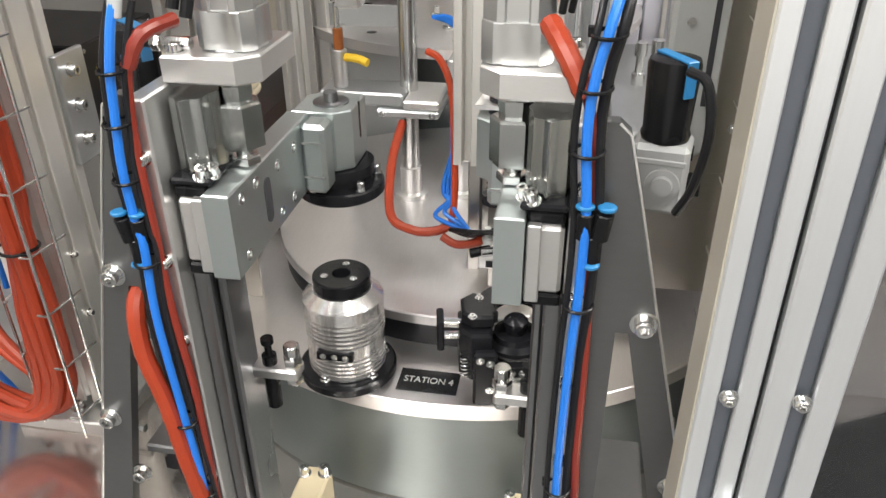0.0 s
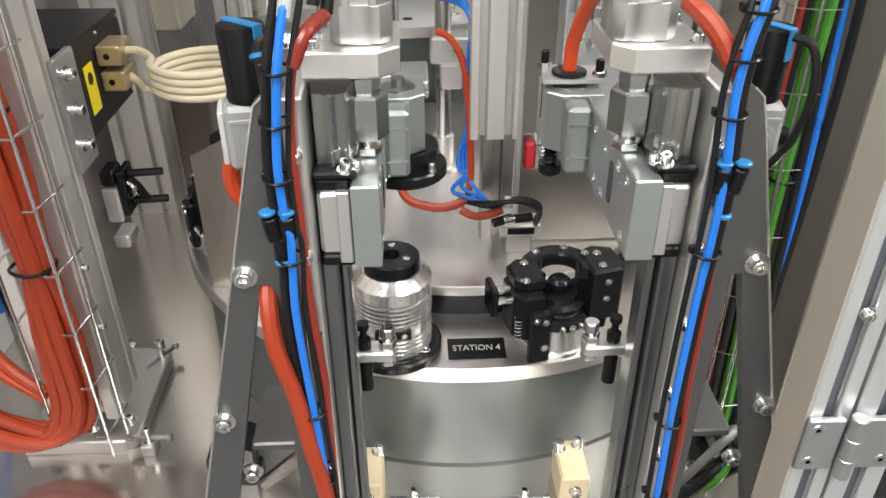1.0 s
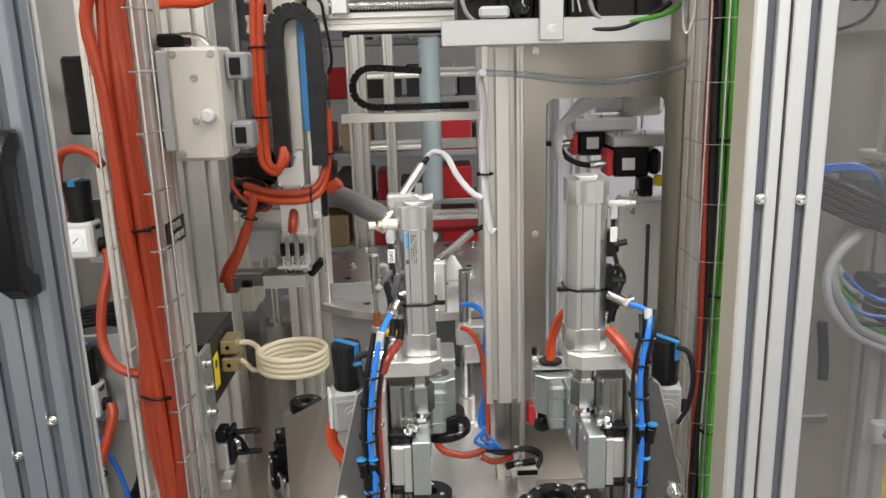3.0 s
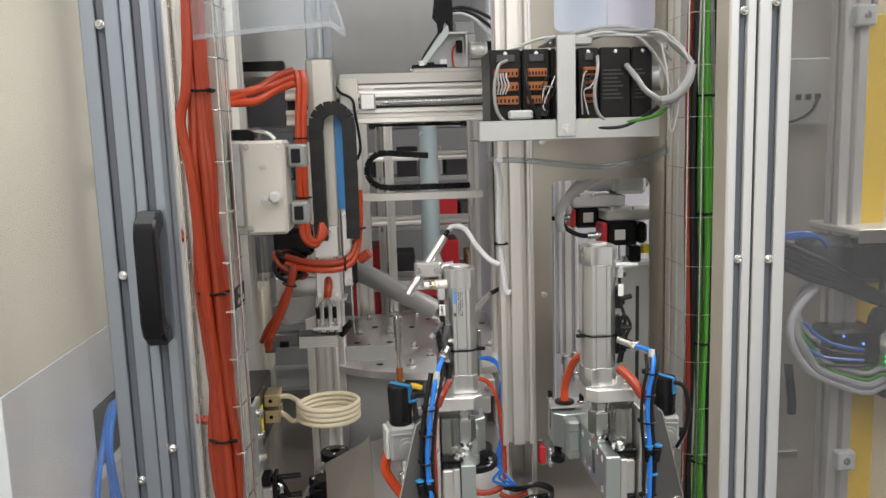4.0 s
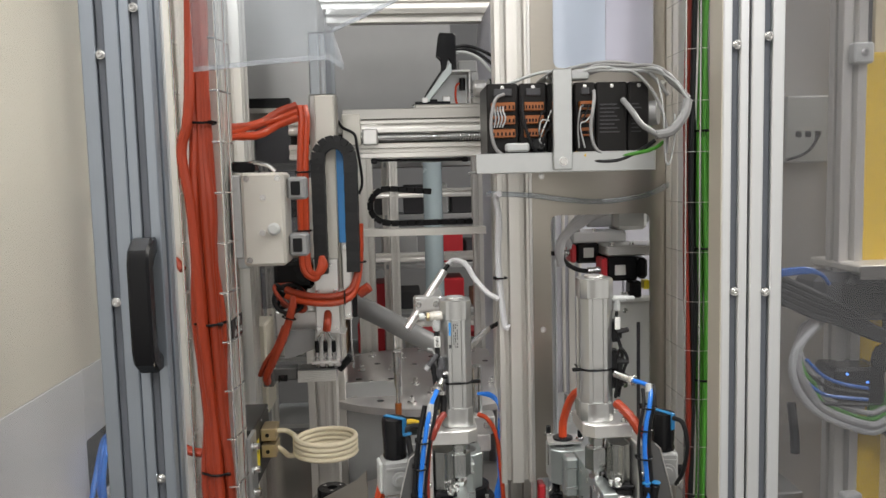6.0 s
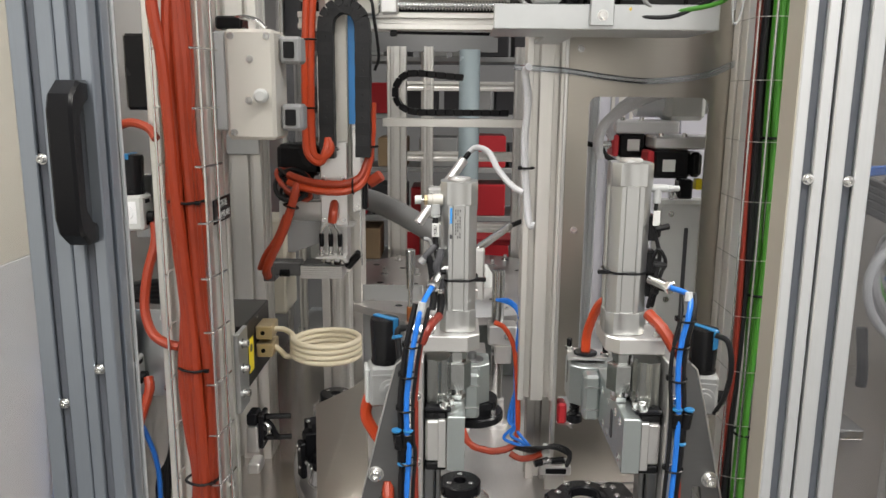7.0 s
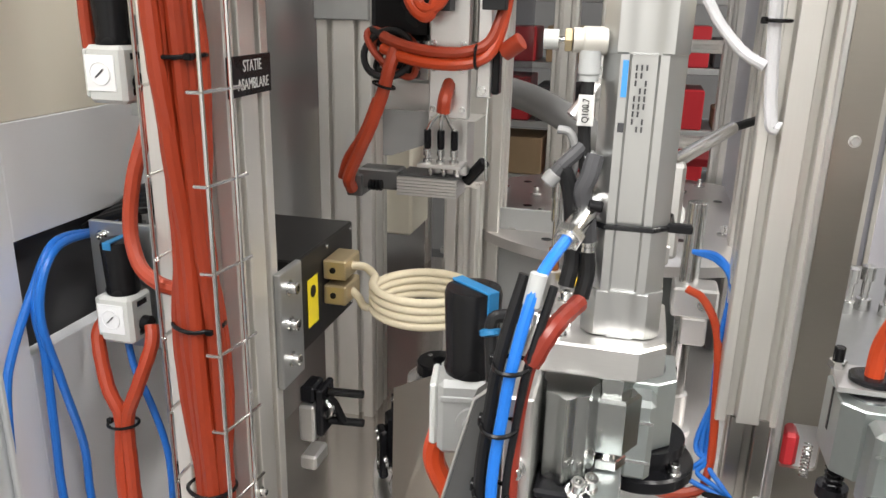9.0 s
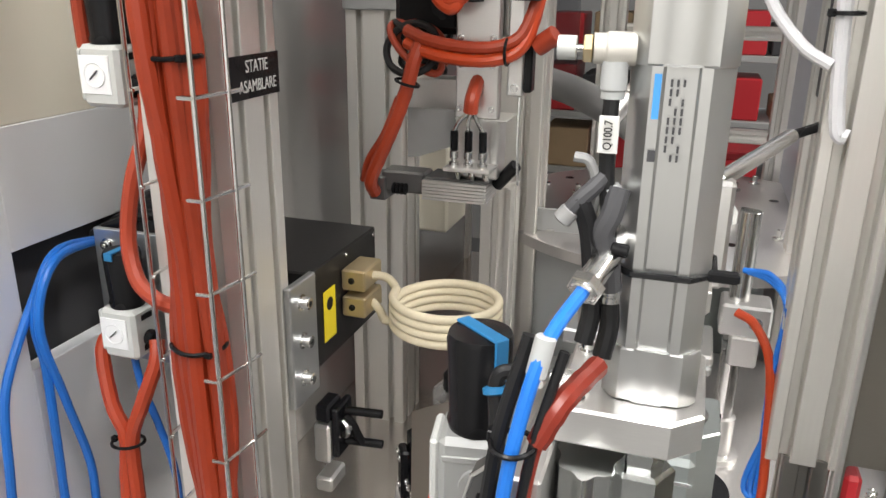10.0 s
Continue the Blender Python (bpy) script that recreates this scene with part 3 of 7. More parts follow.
def clamp_fixture(x, y, turn):
    """Black jaw clamp on a silver cone foot."""
    f = thing("clamp_fixture", (x, y, TOP), "black jaw clamp fixture with round bore on a silver foot", "fixture", "clamp fixtures")
    R = Matrix.Translation((x, y, TOP)) @ Matrix.Rotation(radians(turn), 4, "Z")

    def add(name, bm, material, label=""):
        bm.transform(R)
        return part(name, bm, material, f, label)
    add("foot", lathe(B(), (0, 0, 0), (0, 0, 1), [(0, 0.039), (0.002, 0.041), (0.007, 0.041), (0.009, 0.039), (0.036, 0.034), (0.038, 0.031)], 44), TURNED, "turned silver foot")
    add("neck", lathe(B(), (0, 0, 0.038), (0, 0, 1), [(0, 0.030), (0.006, 0.030), (0.007, 0.034), (0.013, 0.034), (0.014, 0.029), (0.020, 0.029), (0.021, 0.033), (0.026, 0.033), (0.030, 0.026), (0.036, 0.024), (0.0365, 0.012)], 36), BLACKMETAL)
    add("collar", lathe(B(), (0, 0, 0.0525), (0, 0, 1), [(0, 0.0296), (0.001, 0.0312), (0.005, 0.0312), (0.006, 0.0296)], 36), TURNED, "silver collar")
    add("centre_pin", lathe(B(), (0, -0.002, 0.070), (0, -0.002, 1), [(0, 0.011), (0.010, 0.011), (0.014, 0.0135), (0.020, 0.0135), (0.024, 0.0095), (0.025, 0.006), (0.021, 0.005)], 28), BLACKMETAL, "rounded black centre pin")
    # C-shaped top ring, open towards the front
    bm = B()
    rings = []
    for k in range(17):
        a = radians(-28 + 236 * k / 16)
        ca, sa = math.cos(a), math.sin(a)
        rings.append([bm.verts.new((r * ca, r * sa, z)) for r, z in ((0.024, 0.094), (0.047, 0.094), (0.047, 0.107), (0.044, 0.110), (0.026, 0.110), (0.024, 0.107))])
    for p, q in zip(rings, rings[1:]):
        for k in range(6):
            bm.faces.new((p[k], p[(k + 1) % 6], q[(k + 1) % 6], q[k]))
    bm.faces.new(rings[0][::-1])
    bm.faces.new(rings[-1])
    add("top_ring", bm, BLACKMETAL)
    left = [(-0.064, -0.022), (-0.052, -0.036), (-0.030, -0.036), (-0.027, -0.020), (-0.030, 0.022), (-0.050, 0.028), (-0.064, 0.014)]
    add("jaw", poly(B(), left, 0.062, Matrix.Translation((0, 0, 0.032)), 0.003), BLACKMETAL)
    add("jaw_top", poly(B(), [(x * 0.98, y * 0.8) for x, y in left], 0.016, Matrix.Translation((0.002, 0.004, 0.0942)), 0.003), BLACKMETAL)
    right = [(0.030, -0.030), (0.068, -0.028), (0.076, -0.016), (0.074, 0.020), (0.050, 0.030), (0.031, 0.022)]
    add("jaw", poly(B(), right, 0.072, Matrix.Translation((0, 0, 0.040)), 0.003), BLACKMETAL)
    add("jaw_foot", box(B(), 0.040, 0.058, -0.024, -0.004, 0.022, 0.0398, 0.004), BLACKMETAL)
    add("slider", box(B(), -0.088, -0.080, -0.020, 0.012, 0.062, 0.100, 0.002), BLACKMETAL)
    for z in (0.073, 0.090):
        add("slider_pin", rod(B(), (-0.081, -0.004, z), (-0.060, -0.004, z), 0.0045, 14), CHROME, "bright slider pin")
    add("front_bracket", box(B(), -0.050, -0.024, -0.048, -0.0365, 0.006, 0.078, 0.003), BLACKMETAL)
    band = [(0.040 * math.cos(radians(a)), 0.043 * math.sin(radians(a))) for a in (-122, -110, -98, -86, -74, -62, -50)]
    band += [(0.034 * math.cos(radians(a)), 0.036 * math.sin(radians(a))) for a in (-50, -62, -74, -86, -98, -110, -122)]
    add("front_band", poly(B(), band, 0.014, Matrix.Translation((0, 0, 0.041)), 0.001), BLACKMETAL)
    for p in ((-0.050, -0.024, 0.110), (-0.040, 0.012, 0.110), (-0.018, 0.033, 0.110), (0.018, 0.033, 0.110), (0.046, -0.018, 0.112), (0.050, 0.008, 0.112), (0.036, 0.012, 0.112)):
        add("screw", screw(B(), p, (0, 0, 1), 0.0036, 0.0022), CHROME)
    for p in ((-0.032, -0.0482, 0.066), (-0.032, -0.0482, 0.030), (-0.043, -0.0482, 0.070), (-0.008, -0.0430, 0.048), (0.004, -0.0430, 0.048), (0.016, -0.0410, 0.048), (0.050, -0.0290, 0.096), (0.050, -0.0290, 0.072)):
        add("screw", screw(B(), p, (0, -1, 0), 0.0034, 0.0018), CHROME)
    sp = [(-0.058 + 0.005 * math.cos(k * 1.05), -0.030 + 0.005 * math.sin(k * 1.05), 0.035 + k * 0.0008) for k in range(40)]
    add("spring", tube(B(), sp, 0.0009, 5, 2), CHROME)
    return f


clamp_fixture(0.098, 0.245, 12)
clamp_fixture(-0.340, 0.470, -60)


# ---- press units ----
def press_unit(s):
    """One upright press unit; built on the side of negative x and mirrored by s."""
    def fl(bm):
        return flipped(bm, -s)
    u = thing("press_unit", (s * 0.16, 0.05, DECK_Z), "upright press frame with dark grey gusset plate and linear guide", "press frame", "press units")

    def add(name, bm, material, label="", parent=None):
        return part(name, fl(bm), material, parent or u, label)
    add("side_plate", box(B(), -0.161, -0.146, 0.0, 0.105, DECK_Z, 1.446, 0.0015), MILLED, "milled side plate")
    # gusset with a long triangular opening: outer leg, inner leg, head and foot
    G = Matrix(((1, 0, 0, 0), (0, 0, 1, 0), (0, 1, 0, 0), (0, 0, 0, 1)))
    outer = lambda z: -0.178 - 0.2425 * (1.446 - z)
    outline = [(-0.164, 1.447), (-0.172, 1.447), (-0.180, 1.440), (outer(1.40), 1.40), (outer(1.289), 1.289), (outer(1.125), 1.125), (outer(DECK_Z), DECK_Z), (-0.164, DECK_Z)]
    bm = B()
    T4 = Matrix.Translation((0, 0.004, 0)) @ G
    poly(bm, outline[:5] + [(-0.194, 1.289), (-0.185, 1.289), (-0.164, 1.289)], 0.012, T4)
    poly(bm, [(outer(1.289), 1.289), (outer(0.96), 0.96), (outer(0.96) + 0.034, 0.96), (-0.194, 1.289)], 0.012, T4)
    poly(bm, [(-0.185, 1.289), (-0.184, 0.96), (-0.164, 0.96), (-0.164, 1.289)], 0.012, T4)
    poly(bm, [(outer(0.96), 0.96), (outer(DECK_Z), DECK_Z), (-0.164, DECK_Z), (-0.164, 0.96), (-0.184, 0.96), (outer(0.96) + 0.034, 0.96)], 0.012, T4)
    bmesh.ops.remove_doubles(bm, verts=bm.verts, dist=1e-5)
    g = add("gusset", bm, GREYPLATE, "dark grey gusset plate")
    bm = B()
    rim = [(-0.172, 0.0038, 1.4465), (-0.1795, 0.0038, 1.4395), (outer(1.40) - 0.0005, 0.0038, 1.40), (outer(1.1) - 0.0005, 0.0038, 1.1), (outer(0.88) - 0.0005, 0.0038, 0.88)]
    tube(bm, rim, 0.0011, 5, 1)
    add("bright_edge", bm, MILLED, "bright bare edge")
    for x, z, r in ((-0.204, 1.299, 0.0068), (-0.243, 1.145, 0.0068), (-0.226, 1.08, 0.006)):
        add("bolt", screw(B(), (x, 0.004, z), (0, -1, 0), r, 0.009), CHROME)
        add("spring_washer", lathe(B(), (x, 0.0045, z), (x, -1, z), [(0, r * 1.5), (0.002, r * 1.5), (0.0022, r * 1.3), (0.003, r * 1.3)], 20), CHROME)
    for z in (1.403, 1.318, 1.243, 1.165, 1.09, 1.0, 0.92):
        add("bolt", screw(B(), (-0.1535, 0.0, z), (0, -1, 0), 0.0042, 0.007), CHROME)
    add("cross_plate", box(B(), -0.228, -0.161, 0.018, 0.10, 1.09, 1.10, 0.002), GREYPLATE, "grey cross plate")
    add("tie_rod", rod(B(), (-0.175, 0.03, 1.08), (-0.262, 0.16, 0.89), 0.008), CHROME, "polished slanted rod")
    # guide
    add("rail_bed", box(B(), -0.1455, -0.132, 0.018, 0.062, 0.93, 1.30, 0.002), DULLSTEEL)
    add("rail", box(B(), -0.1318, -0.124, 0.028, 0.052, 0.95, 1.42, 0.002), DULLSTEEL, "ground guide rail")
    add("inner_strip", box(B(), -0.1455, -0.136, 0.066, 0.09, 0.93, 1.38, 0.002), DULLSTEEL)
    car = add("carriage", box(B(), -0.1435, -0.1175, 0.012, 0.072, 1.311, 1.366, 0.003), MILLED, "guide carriage")
    add("end_cap", box(B(), -0.1435, -0.1175, 0.012, 0.072, 1.3665, 1.377, 0.002), BLACK, "", car)
    add("end_cap", box(B(), -0.1435, -0.1175, 0.012, 0.072, 1.300, 1.3105, 0.002), BLACK, "", car)
    add("side_bar", box(B(), -0.128, -0.1178, 0.004, 0.0115, 1.308, 1.37, 0.001), MILLED, "", car)
    # corrugated stand-off above the carriage
    o = []
    n = 40
    for k in range(n):
        a = 2 * math.pi * k / n
        r = 0.0155 * (1 + 0.10 * math.cos(8 * a))
        o.append((-0.1295 + r * math.cos(a), 0.045 + 0.027 * (1 + 0.07 * math.cos(8 * a)) * math.sin(a)))
    bm = poly(B(), o, 0.056, Matrix.Translation((0, 0, 1.384)))
    add("stand_off", bm, SATIN, "fluted metal stand-off")
    add("clamp_plate", box(B(), -0.145, -0.112, 0.010, 0.080, 1.3775, 1.3835, 0.002), BLACKMETAL)
    for p in ((-0.121, 0.014, 1.3835), (-0.114, 0.02, 1.3835)):
        add("bolt", screw(B(), p, (0.2, -0.3, 1), 0.0042, 0.009), CHROME)
    # flange
    o = [(-0.148, 0.034), (-0.093, 0.034), (-0.078, 0.048), (-0.078, 0.115), (-0.148, 0.115)]
    add("top_flange", poly(B(), o, 0.020, Matrix.Translation((0, 0, 1.4465)), 0.0015), MILLED, "thick milled top flange")
    for p in ((-0.140, 0.044, 1.4665), (-0.140, 0.10, 1.4665)):
        add("bolt", screw(B(), p, (0, 0, 1), 0.0045, 0.006), CHROME)
    # lower stop bracket
    sb = add("stop_bracket", box(B(), -0.142, -0.092, 0.072, 0.094, 1.148, 1.160, 0.002), MILLED, "small stop bracket")
    add("stop_leg", box(B(), -0.1458, -0.138, 0.066, 0.100, 0.90, 1.146, 0.003), DULLSTEEL, "", sb)
    add("stop_nut", nut(B(), (-0.099, 0.083, 1.160), (0, 0, 1), 0.0090, 0.010), CHROME, "", sb)
    add("stop_screw", lathe(B(), (-0.099, 0.083, 1.170), (-0.099, 0.083, 2), [(0, 0.0045), (0.004, 0.0045), (0.004, 0.0075), (0.013, 0.0075), (0.014, 0.0065)], 14), CHROME, "", sb)
    add("lower_nut", nut(B(), (-0.099, 0.083, 1.140), (0, 0, 1), 0.0085, 0.008), CHROME, "", sb)
    add("shock_absorber", lathe(B(), (-0.122, 0.083, 1.108), (-0.122, 0.083, 2), [(0, 0.006), (0.001, 0.007), (0.062, 0.007), (0.063, 0.0035), (0.074, 0.0035), (0.075, 0.006), (0.081, 0.006)], 18), BLACK, "black shock absorber", sb)
    # arm
    o = [(-0.1165, 0.0), (-0.0955, 0.0), (-0.0955, 0.178), (-0.1165, 0.178)]
    arm = add("press_arm", poly(B(), o, 0.0705, Matrix.Translation((0, 0, 1.306)), 0.0012), GREYARM, "grey milled press arm")

    def ad(name, bm, material, label=""):
        return part(name, fl(bm), material, arm, label)
    ad("boss", box(B(), -0.0953, -0.073, 0.150, 0.177, 1.308, 1.3745, 0.004), GREYARM)
    o = [(-0.112, 0.1785), (-0.072, 0.1785), (-0.058, 0.19), (-0.058, 0.236), (-0.094, 0.240), (-0.112, 0.225)]
    ad("clamp_end", poly(B(), o, 0.058, Matrix.Translation((0, 0, 1.3185)), 0.0012), GREYARM)
    ad("clamp_gap", box(B(), -0.0585, -0.0575, 0.212, 0.216, 1.341, 1.376, 0), BLACKMETAL)
    so = [(0.0685 + 0.0062 * math.cos(radians(a)), 1.355 + 0.0062 * math.sin(radians(a))) for a in range(0, 181, 30)] + [(0.0685 + 0.0062 * math.cos(radians(a)), 1.328 + 0.0062 * math.sin(radians(a))) for a in range(180, 361, 30)]
    ad("slot", poly(B(), so, 0.0009, Matrix.Translation((-0.0954, 0, 0)) @ Matrix(((0, 0, 1, 0), (1, 0, 0, 0), (0, 1, 0, 0), (0, 0, 0, 1)))), DARKGREY, "long rounded slot")
    for y, z in ((0.022, 1.365), (0.022, 1.317), (0.05, 1.365), (0.095, 1.36), (0.095, 1.317), (0.135, 1.36), (0.125, 1.317)):
        ad("bolt", lathe(B(), (-0.0957, y, z), (0, y, z), [(0, 0.0052), (0.0008, 0.0048), (0.0008, 0.003), (-0.001, 0.003)], 16), CHROME)
    for z in (1.325, 1.358):
        ad("groove", box(B(), -0.094, -0.074, 0.1492, 0.1502, z - 0.0012, z + 0.0012, 0), CHROME)
    ad("insert", lathe(B(), (-0.083, 0.208, 1.3765), (-0.083, 0.208, 2), [(0, 0.017), (0.0015, 0.017), (0.002, 0.016), (0.002, 0.007), (0.010, 0.0065), (0.011, 0.005)], 30), DULLSTEEL, "threaded steel insert")
    if s < 0:
        ad("tool_head", lathe(B(), (-0.079, 0.208, 1.318), (-0.079, 0.208, 0), [(0, 0.034), (0.010, 0.034), (0.011, 0.030), (0.018, 0.030), (0.019, 0.041), (0.021, 0.043), (0.030, 0.043), (0.032, 0.041), (0.032, 0.012), (0.028, 0.01)], 44), BLACKMETAL, "black round tool head")
        for a in range(5):
            c = (-0.079 + 0.0365 * math.cos(a * 1.257 + 0.5), 0.208 + 0.0365 * math.sin(a * 1.257 + 0.5), 1.299)
            ad("screw", screw(B(), c, (0, 0, 1), 0.0042, 0.008), CHROME)
    else:
        ad("spring_pin", lathe(B(), (-0.072, 0.220, 1.3185), (-0.072, 0.220, 0), [(0, 0.005), (0.030, 0.005), (0.030, 0.012), (0.040, 0.012), (0.042, 0.010)], 20), BLACKMETAL, "black spring pin")
        coil = [(-0.072 + 0.0068 * math.cos(k * 0.8), 0.220 + 0.0068 * math.sin(k * 0.8), 1.3180 - 0.0006 * k) for k in range(48)]
        ad("spring", tube(B(), coil, 0.0011, 5, 1), BLACKMETAL)
    # cylinder
    wd = 0.0450 if s < 0 else 0.049
    cx, cy, top = -0.1055 if s < 0 else -0.102, 0.0715, 1.654 if s < 0 else 1.679
    cyl = thing("pneumatic_cylinder", (s * abs(cx), cy, 1.467), "silver pneumatic cylinder with fluted barrel on a flange", "pneumatic cylinder", "pneumatic cylinders")

    def ac(name, bm, material, label="", parent=None):
        return part(name, fl(bm), material, parent or cyl, label)
    h = wd / 2

    def oct_outline(r, c, dent):
        q = []
        for k in range(4):
            a = k * math.pi / 2
            ca, sa = math.cos(a), math.sin(a)
            side_pts = [(r, -r + c), (r, -r * 0.36), (r - dent, -r * 0.30), (r - dent, r * 0.30), (r, r * 0.36), (r, r - c), (r - c * 0.55, r - c * 0.4)]
            q += [(x * ca - y * sa, x * sa + y * ca) for x, y in side_pts]
        return q
    ac("barrel", poly(B(), oct_outline(h * 0.97, h * 0.42, 0.0018), top - 1.467 - 0.056, Matrix.Translation((cx, cy, 1.495))), CYLSKIN, "fluted silver barrel")
    ac("end_cap", poly(B(), oct_outline(h, h * 0.36, 0.0008), 0.028, Matrix.Translation((cx, cy, 1.467)), 0.001), CYLSKIN)
    ac("end_cap", poly(B(), oct_outline(h, h * 0.36, 0.0008), 0.028, Matrix.Translation((cx, cy, top - 0.028)), 0.001), CYLSKIN)
    ac("top_boss", rod(B(), (cx, cy, top), (cx, cy, top + 0.004), 0.014, 28), MILLED)
    ac("piston_rod", rod(B(), (cx, 0.06, 1.38), (cx, 0.06, 1.446), 0.007), CHROME, "polished piston rod")
    ac("coupling", lathe(B(), (cx, 0.06, 1.392), (cx, 0.06, 2), [(0, 0.0155), (0.001, 0.0178), (0.034, 0.0178), (0.036, 0.0155), (0.036, 0.0115), (0.0415, 0.0115), (0.0415, 0.0125), (0.0485, 0.0125)], 6), SATIN, "hexagonal coupling")
    ac("lock_nut", nut(B(), (cx, 0.06, 1.3775), (0, 0, 1), 0.012, 0.007), CHROME)
    # tie round the barrel
    bm = B()
    tz = 1.533 if s < 0 else 1.545
    ring = [(cx + (h + 0.0012) * a, cy + (h + 0.0012) * b, tz) for a, b in ((-1, -0.55), (-0.55, -1), (0.55, -1), (1, -0.55), (1, 0.55), (0.55, 1), (-0.55, 1), (-1, 0.55), (-1, -0.55))]
    tube(bm, ring, 0.0016, 6, 1)
    box(bm, cx + h - 0.002, cx + h + 0.012, cy - h * 0.6 - 0.003, cy - h * 0.6 + 0.003, tz - 0.0025, tz + 0.0025, 0.001)
    ac("cable_tie", bm, BLACK, "black cable tie")
    return u, cyl


press_unit(-1)
press_unit(1)

# barrel label of the left cylinder
cl = thing("type_label", (-0.110, 0.0465, 1.61), "printed type label with fine unreadable print on the barrel", "label")
part("blue_mark", box(B(), -0.1165, -0.1135, 0.0482, 0.0486, 1.604, 1.6230, 0), BLUEFILM, cl, "blue printed mark", False)
bm = B()
for k in range(9):
    z0 = 1.586 + 0.004 * k
    for i in range(3):
        if (k * 3 + i * 2) % 5:
            box(bm, -0.1098 + 0.0026 * i, -0.1088 + 0.0026 * i, 0.0482, 0.0486, z0, z0 + 0.0030, 0)
box(bm, -0.1165, -0.1132, 0.0482, 0.0486, 1.5855, 1.5905, 0)
part("print", bm, DARKGREY, cl, "", False)


# ---- hoses and cables of the press units ----
def hose_bundle(s):
    """Blue and red hoses with black cables, running down the gusset front."""
    def p(*q):
        return [(-s * x, y, z) for x, y, z in q]
    sd = "press unit"
    path = [(-0.135, 0.03, 1.533), (-0.147, -0.003, 1.516), (-0.156, -0.012, 1.476), (-0.161, -0.012, 1.44), (-0.165, -0.012, 1.398), (-0.164, -0.012, 1.355), (-0.162, -0.012, 1.335), (-0.165, -0.012, 1.27), (-0.161, -0.012, 1.18), (-0.157, -0.012, 1.10), (-0.157, -0.012, 1.0), (-0.158, -0.004, 0.9)]
    if s > 0:
        path = [(-0.145, 0.03, 1.534), (-0.163, 0.004, 1.530), (-0.160, -0.010, 1.510), (-0.154, -0.012, 1.48), (-0.152, -0.012, 1.443), (-0.156, -0.012, 1.387), (-0.156, -0.012, 1.33), (-0.154, -0.012, 1.27), (-0.153, -0.012, 1.16), (-0.155, -0.012, 1.06), (-0.156, -0.012, 0.98), (-0.158, -0.004, 0.9)]
    hose("blue_hose", p(*path), 0.0033, BLUE, "bright blue air hose tied along the press unit", group="air hoses")
    wr = [(x - 0.0095, y + 0.006, z) for x, y, z in path[2:]]
    if s < 0:
        red = [(-0.128, 0.028, 1.494), (-0.138, 0.0, 1.490), (-0.148, -0.006, 1.470), (-0.154, -0.006, 1.42), (-0.154, -0.006, 1.34), (-0.154, -0.006, 1.28), (-0.149, -0.006, 1.20), (-0.149, -0.006, 1.15), (-0.150, -0.006, 1.05), (-0.152, -0.003, 0.92)]
    else:
        red = [(-0.124, 0.03, 1.500), (-0.136, 0.006, 1.488), (-0.150, -0.004, 1.465), (-0.160, -0.004, 1.42), (-0.163, -0.004, 1.33), (-0.165, -0.005, 1.26), (-0.166, -0.005, 1.18), (-0.169, -0.005, 1.11), (-0.170, -0.002, 0.92)]
    ob = hose("red_hose", p(*red), 0.0033, DEEPRED, "dark red sleeved hose tied along the press unit", group="sleeved hoses")
    fat = [(red[0][0] + 0.006, red[0][1] + 0.01, red[0][2] + 0.008)] + red[:3]
    hose("red_sleeve", p(*fat[1:4]), 0.0052 if s < 0 else 0.0072, DEEPRED if s < 0 else RED, "thick red protective sleeve leaving the cylinder", "sleeve", group="sleeved hoses", wave=0.05)
    blk = [(x - 0.008, y + 0.007, z) for x, y, z in path[1:]]
    hose("black_cable", p(*blk), 0.0036, RUBBER, "black cable tied along the press unit", "cable", group="black cables")
    blk = [(x + 0.0075, y + 0.004, z - 0.004) for x, y, z in path[1:]]
    hose("black_cable", p(*blk), 0.0024, RUBBER, "black cable tied along the press unit", "cable", group="black cables")
    for k, i in enumerate((2, 3, 4, 6, 8, 9, 10)):
        a, b = Vector(path[i]), Vector(path[min(i + 1, len(path) - 1)])
        c = a.lerp(b, 0.2)
        t = tie_round("cable_tie", (-s * (c.x - 0.001), c.y + 0.004, c.z), (0.05, 0.1, -1), 0.0098, None, 0.0016, 0.003)
        tagged(t, "black cable tie round the hose bundle", "cable tie", "cable ties")
    # blue ringed Y-connector
    y = path[5]
    yc = thing("hose_connector", (-s * (y[0] - 0.004), y[1] + 0.004, y[2]), "black push-in Y connector with blue rings", "connector", "hose connectors")
    bm = B()
    for dx in (-0.012, 0.0):
        rod(bm, (-s * (y[0] + dx), y[1] + 0.002, y[2] + 0.004), (-s * (y[0] + dx * 0.8), y[1] + 0.004, y[2] - 0.016), 0.0062, 14)
    rod(bm, (-s * (y[0] - 0.006), y[1] + 0.005, y[2] - 0.014), (-s * (y[0] - 0.006), y[1] + 0.006, y[2] - 0.036), 0.0064, 14)
    part("body", bm, BLACK, yc)
    for dx, z in ((-0.013, 0.006), (0.001, 0.006), (-0.006, -0.037)):
        part("release_ring", lathe(B(), (-s * (y[0] + dx), y[1] + 0.002, y[2] + z), (-s * (y[0] + dx), y[1] + 0.002, 9), [(0, 0.0050), (0.001, 0.0062), (0.0026, 0.0062), (0.0034, 0.005)], 16), CYAN, yc, "blue ring")
    # silver push-in fitting on the cylinder
    ft = thing("hose_fitting", (-s * path[0][0], path[0][1], path[0][2]), "nickel plated hose fitting with white sleeve", "fitting", "hose fittings")
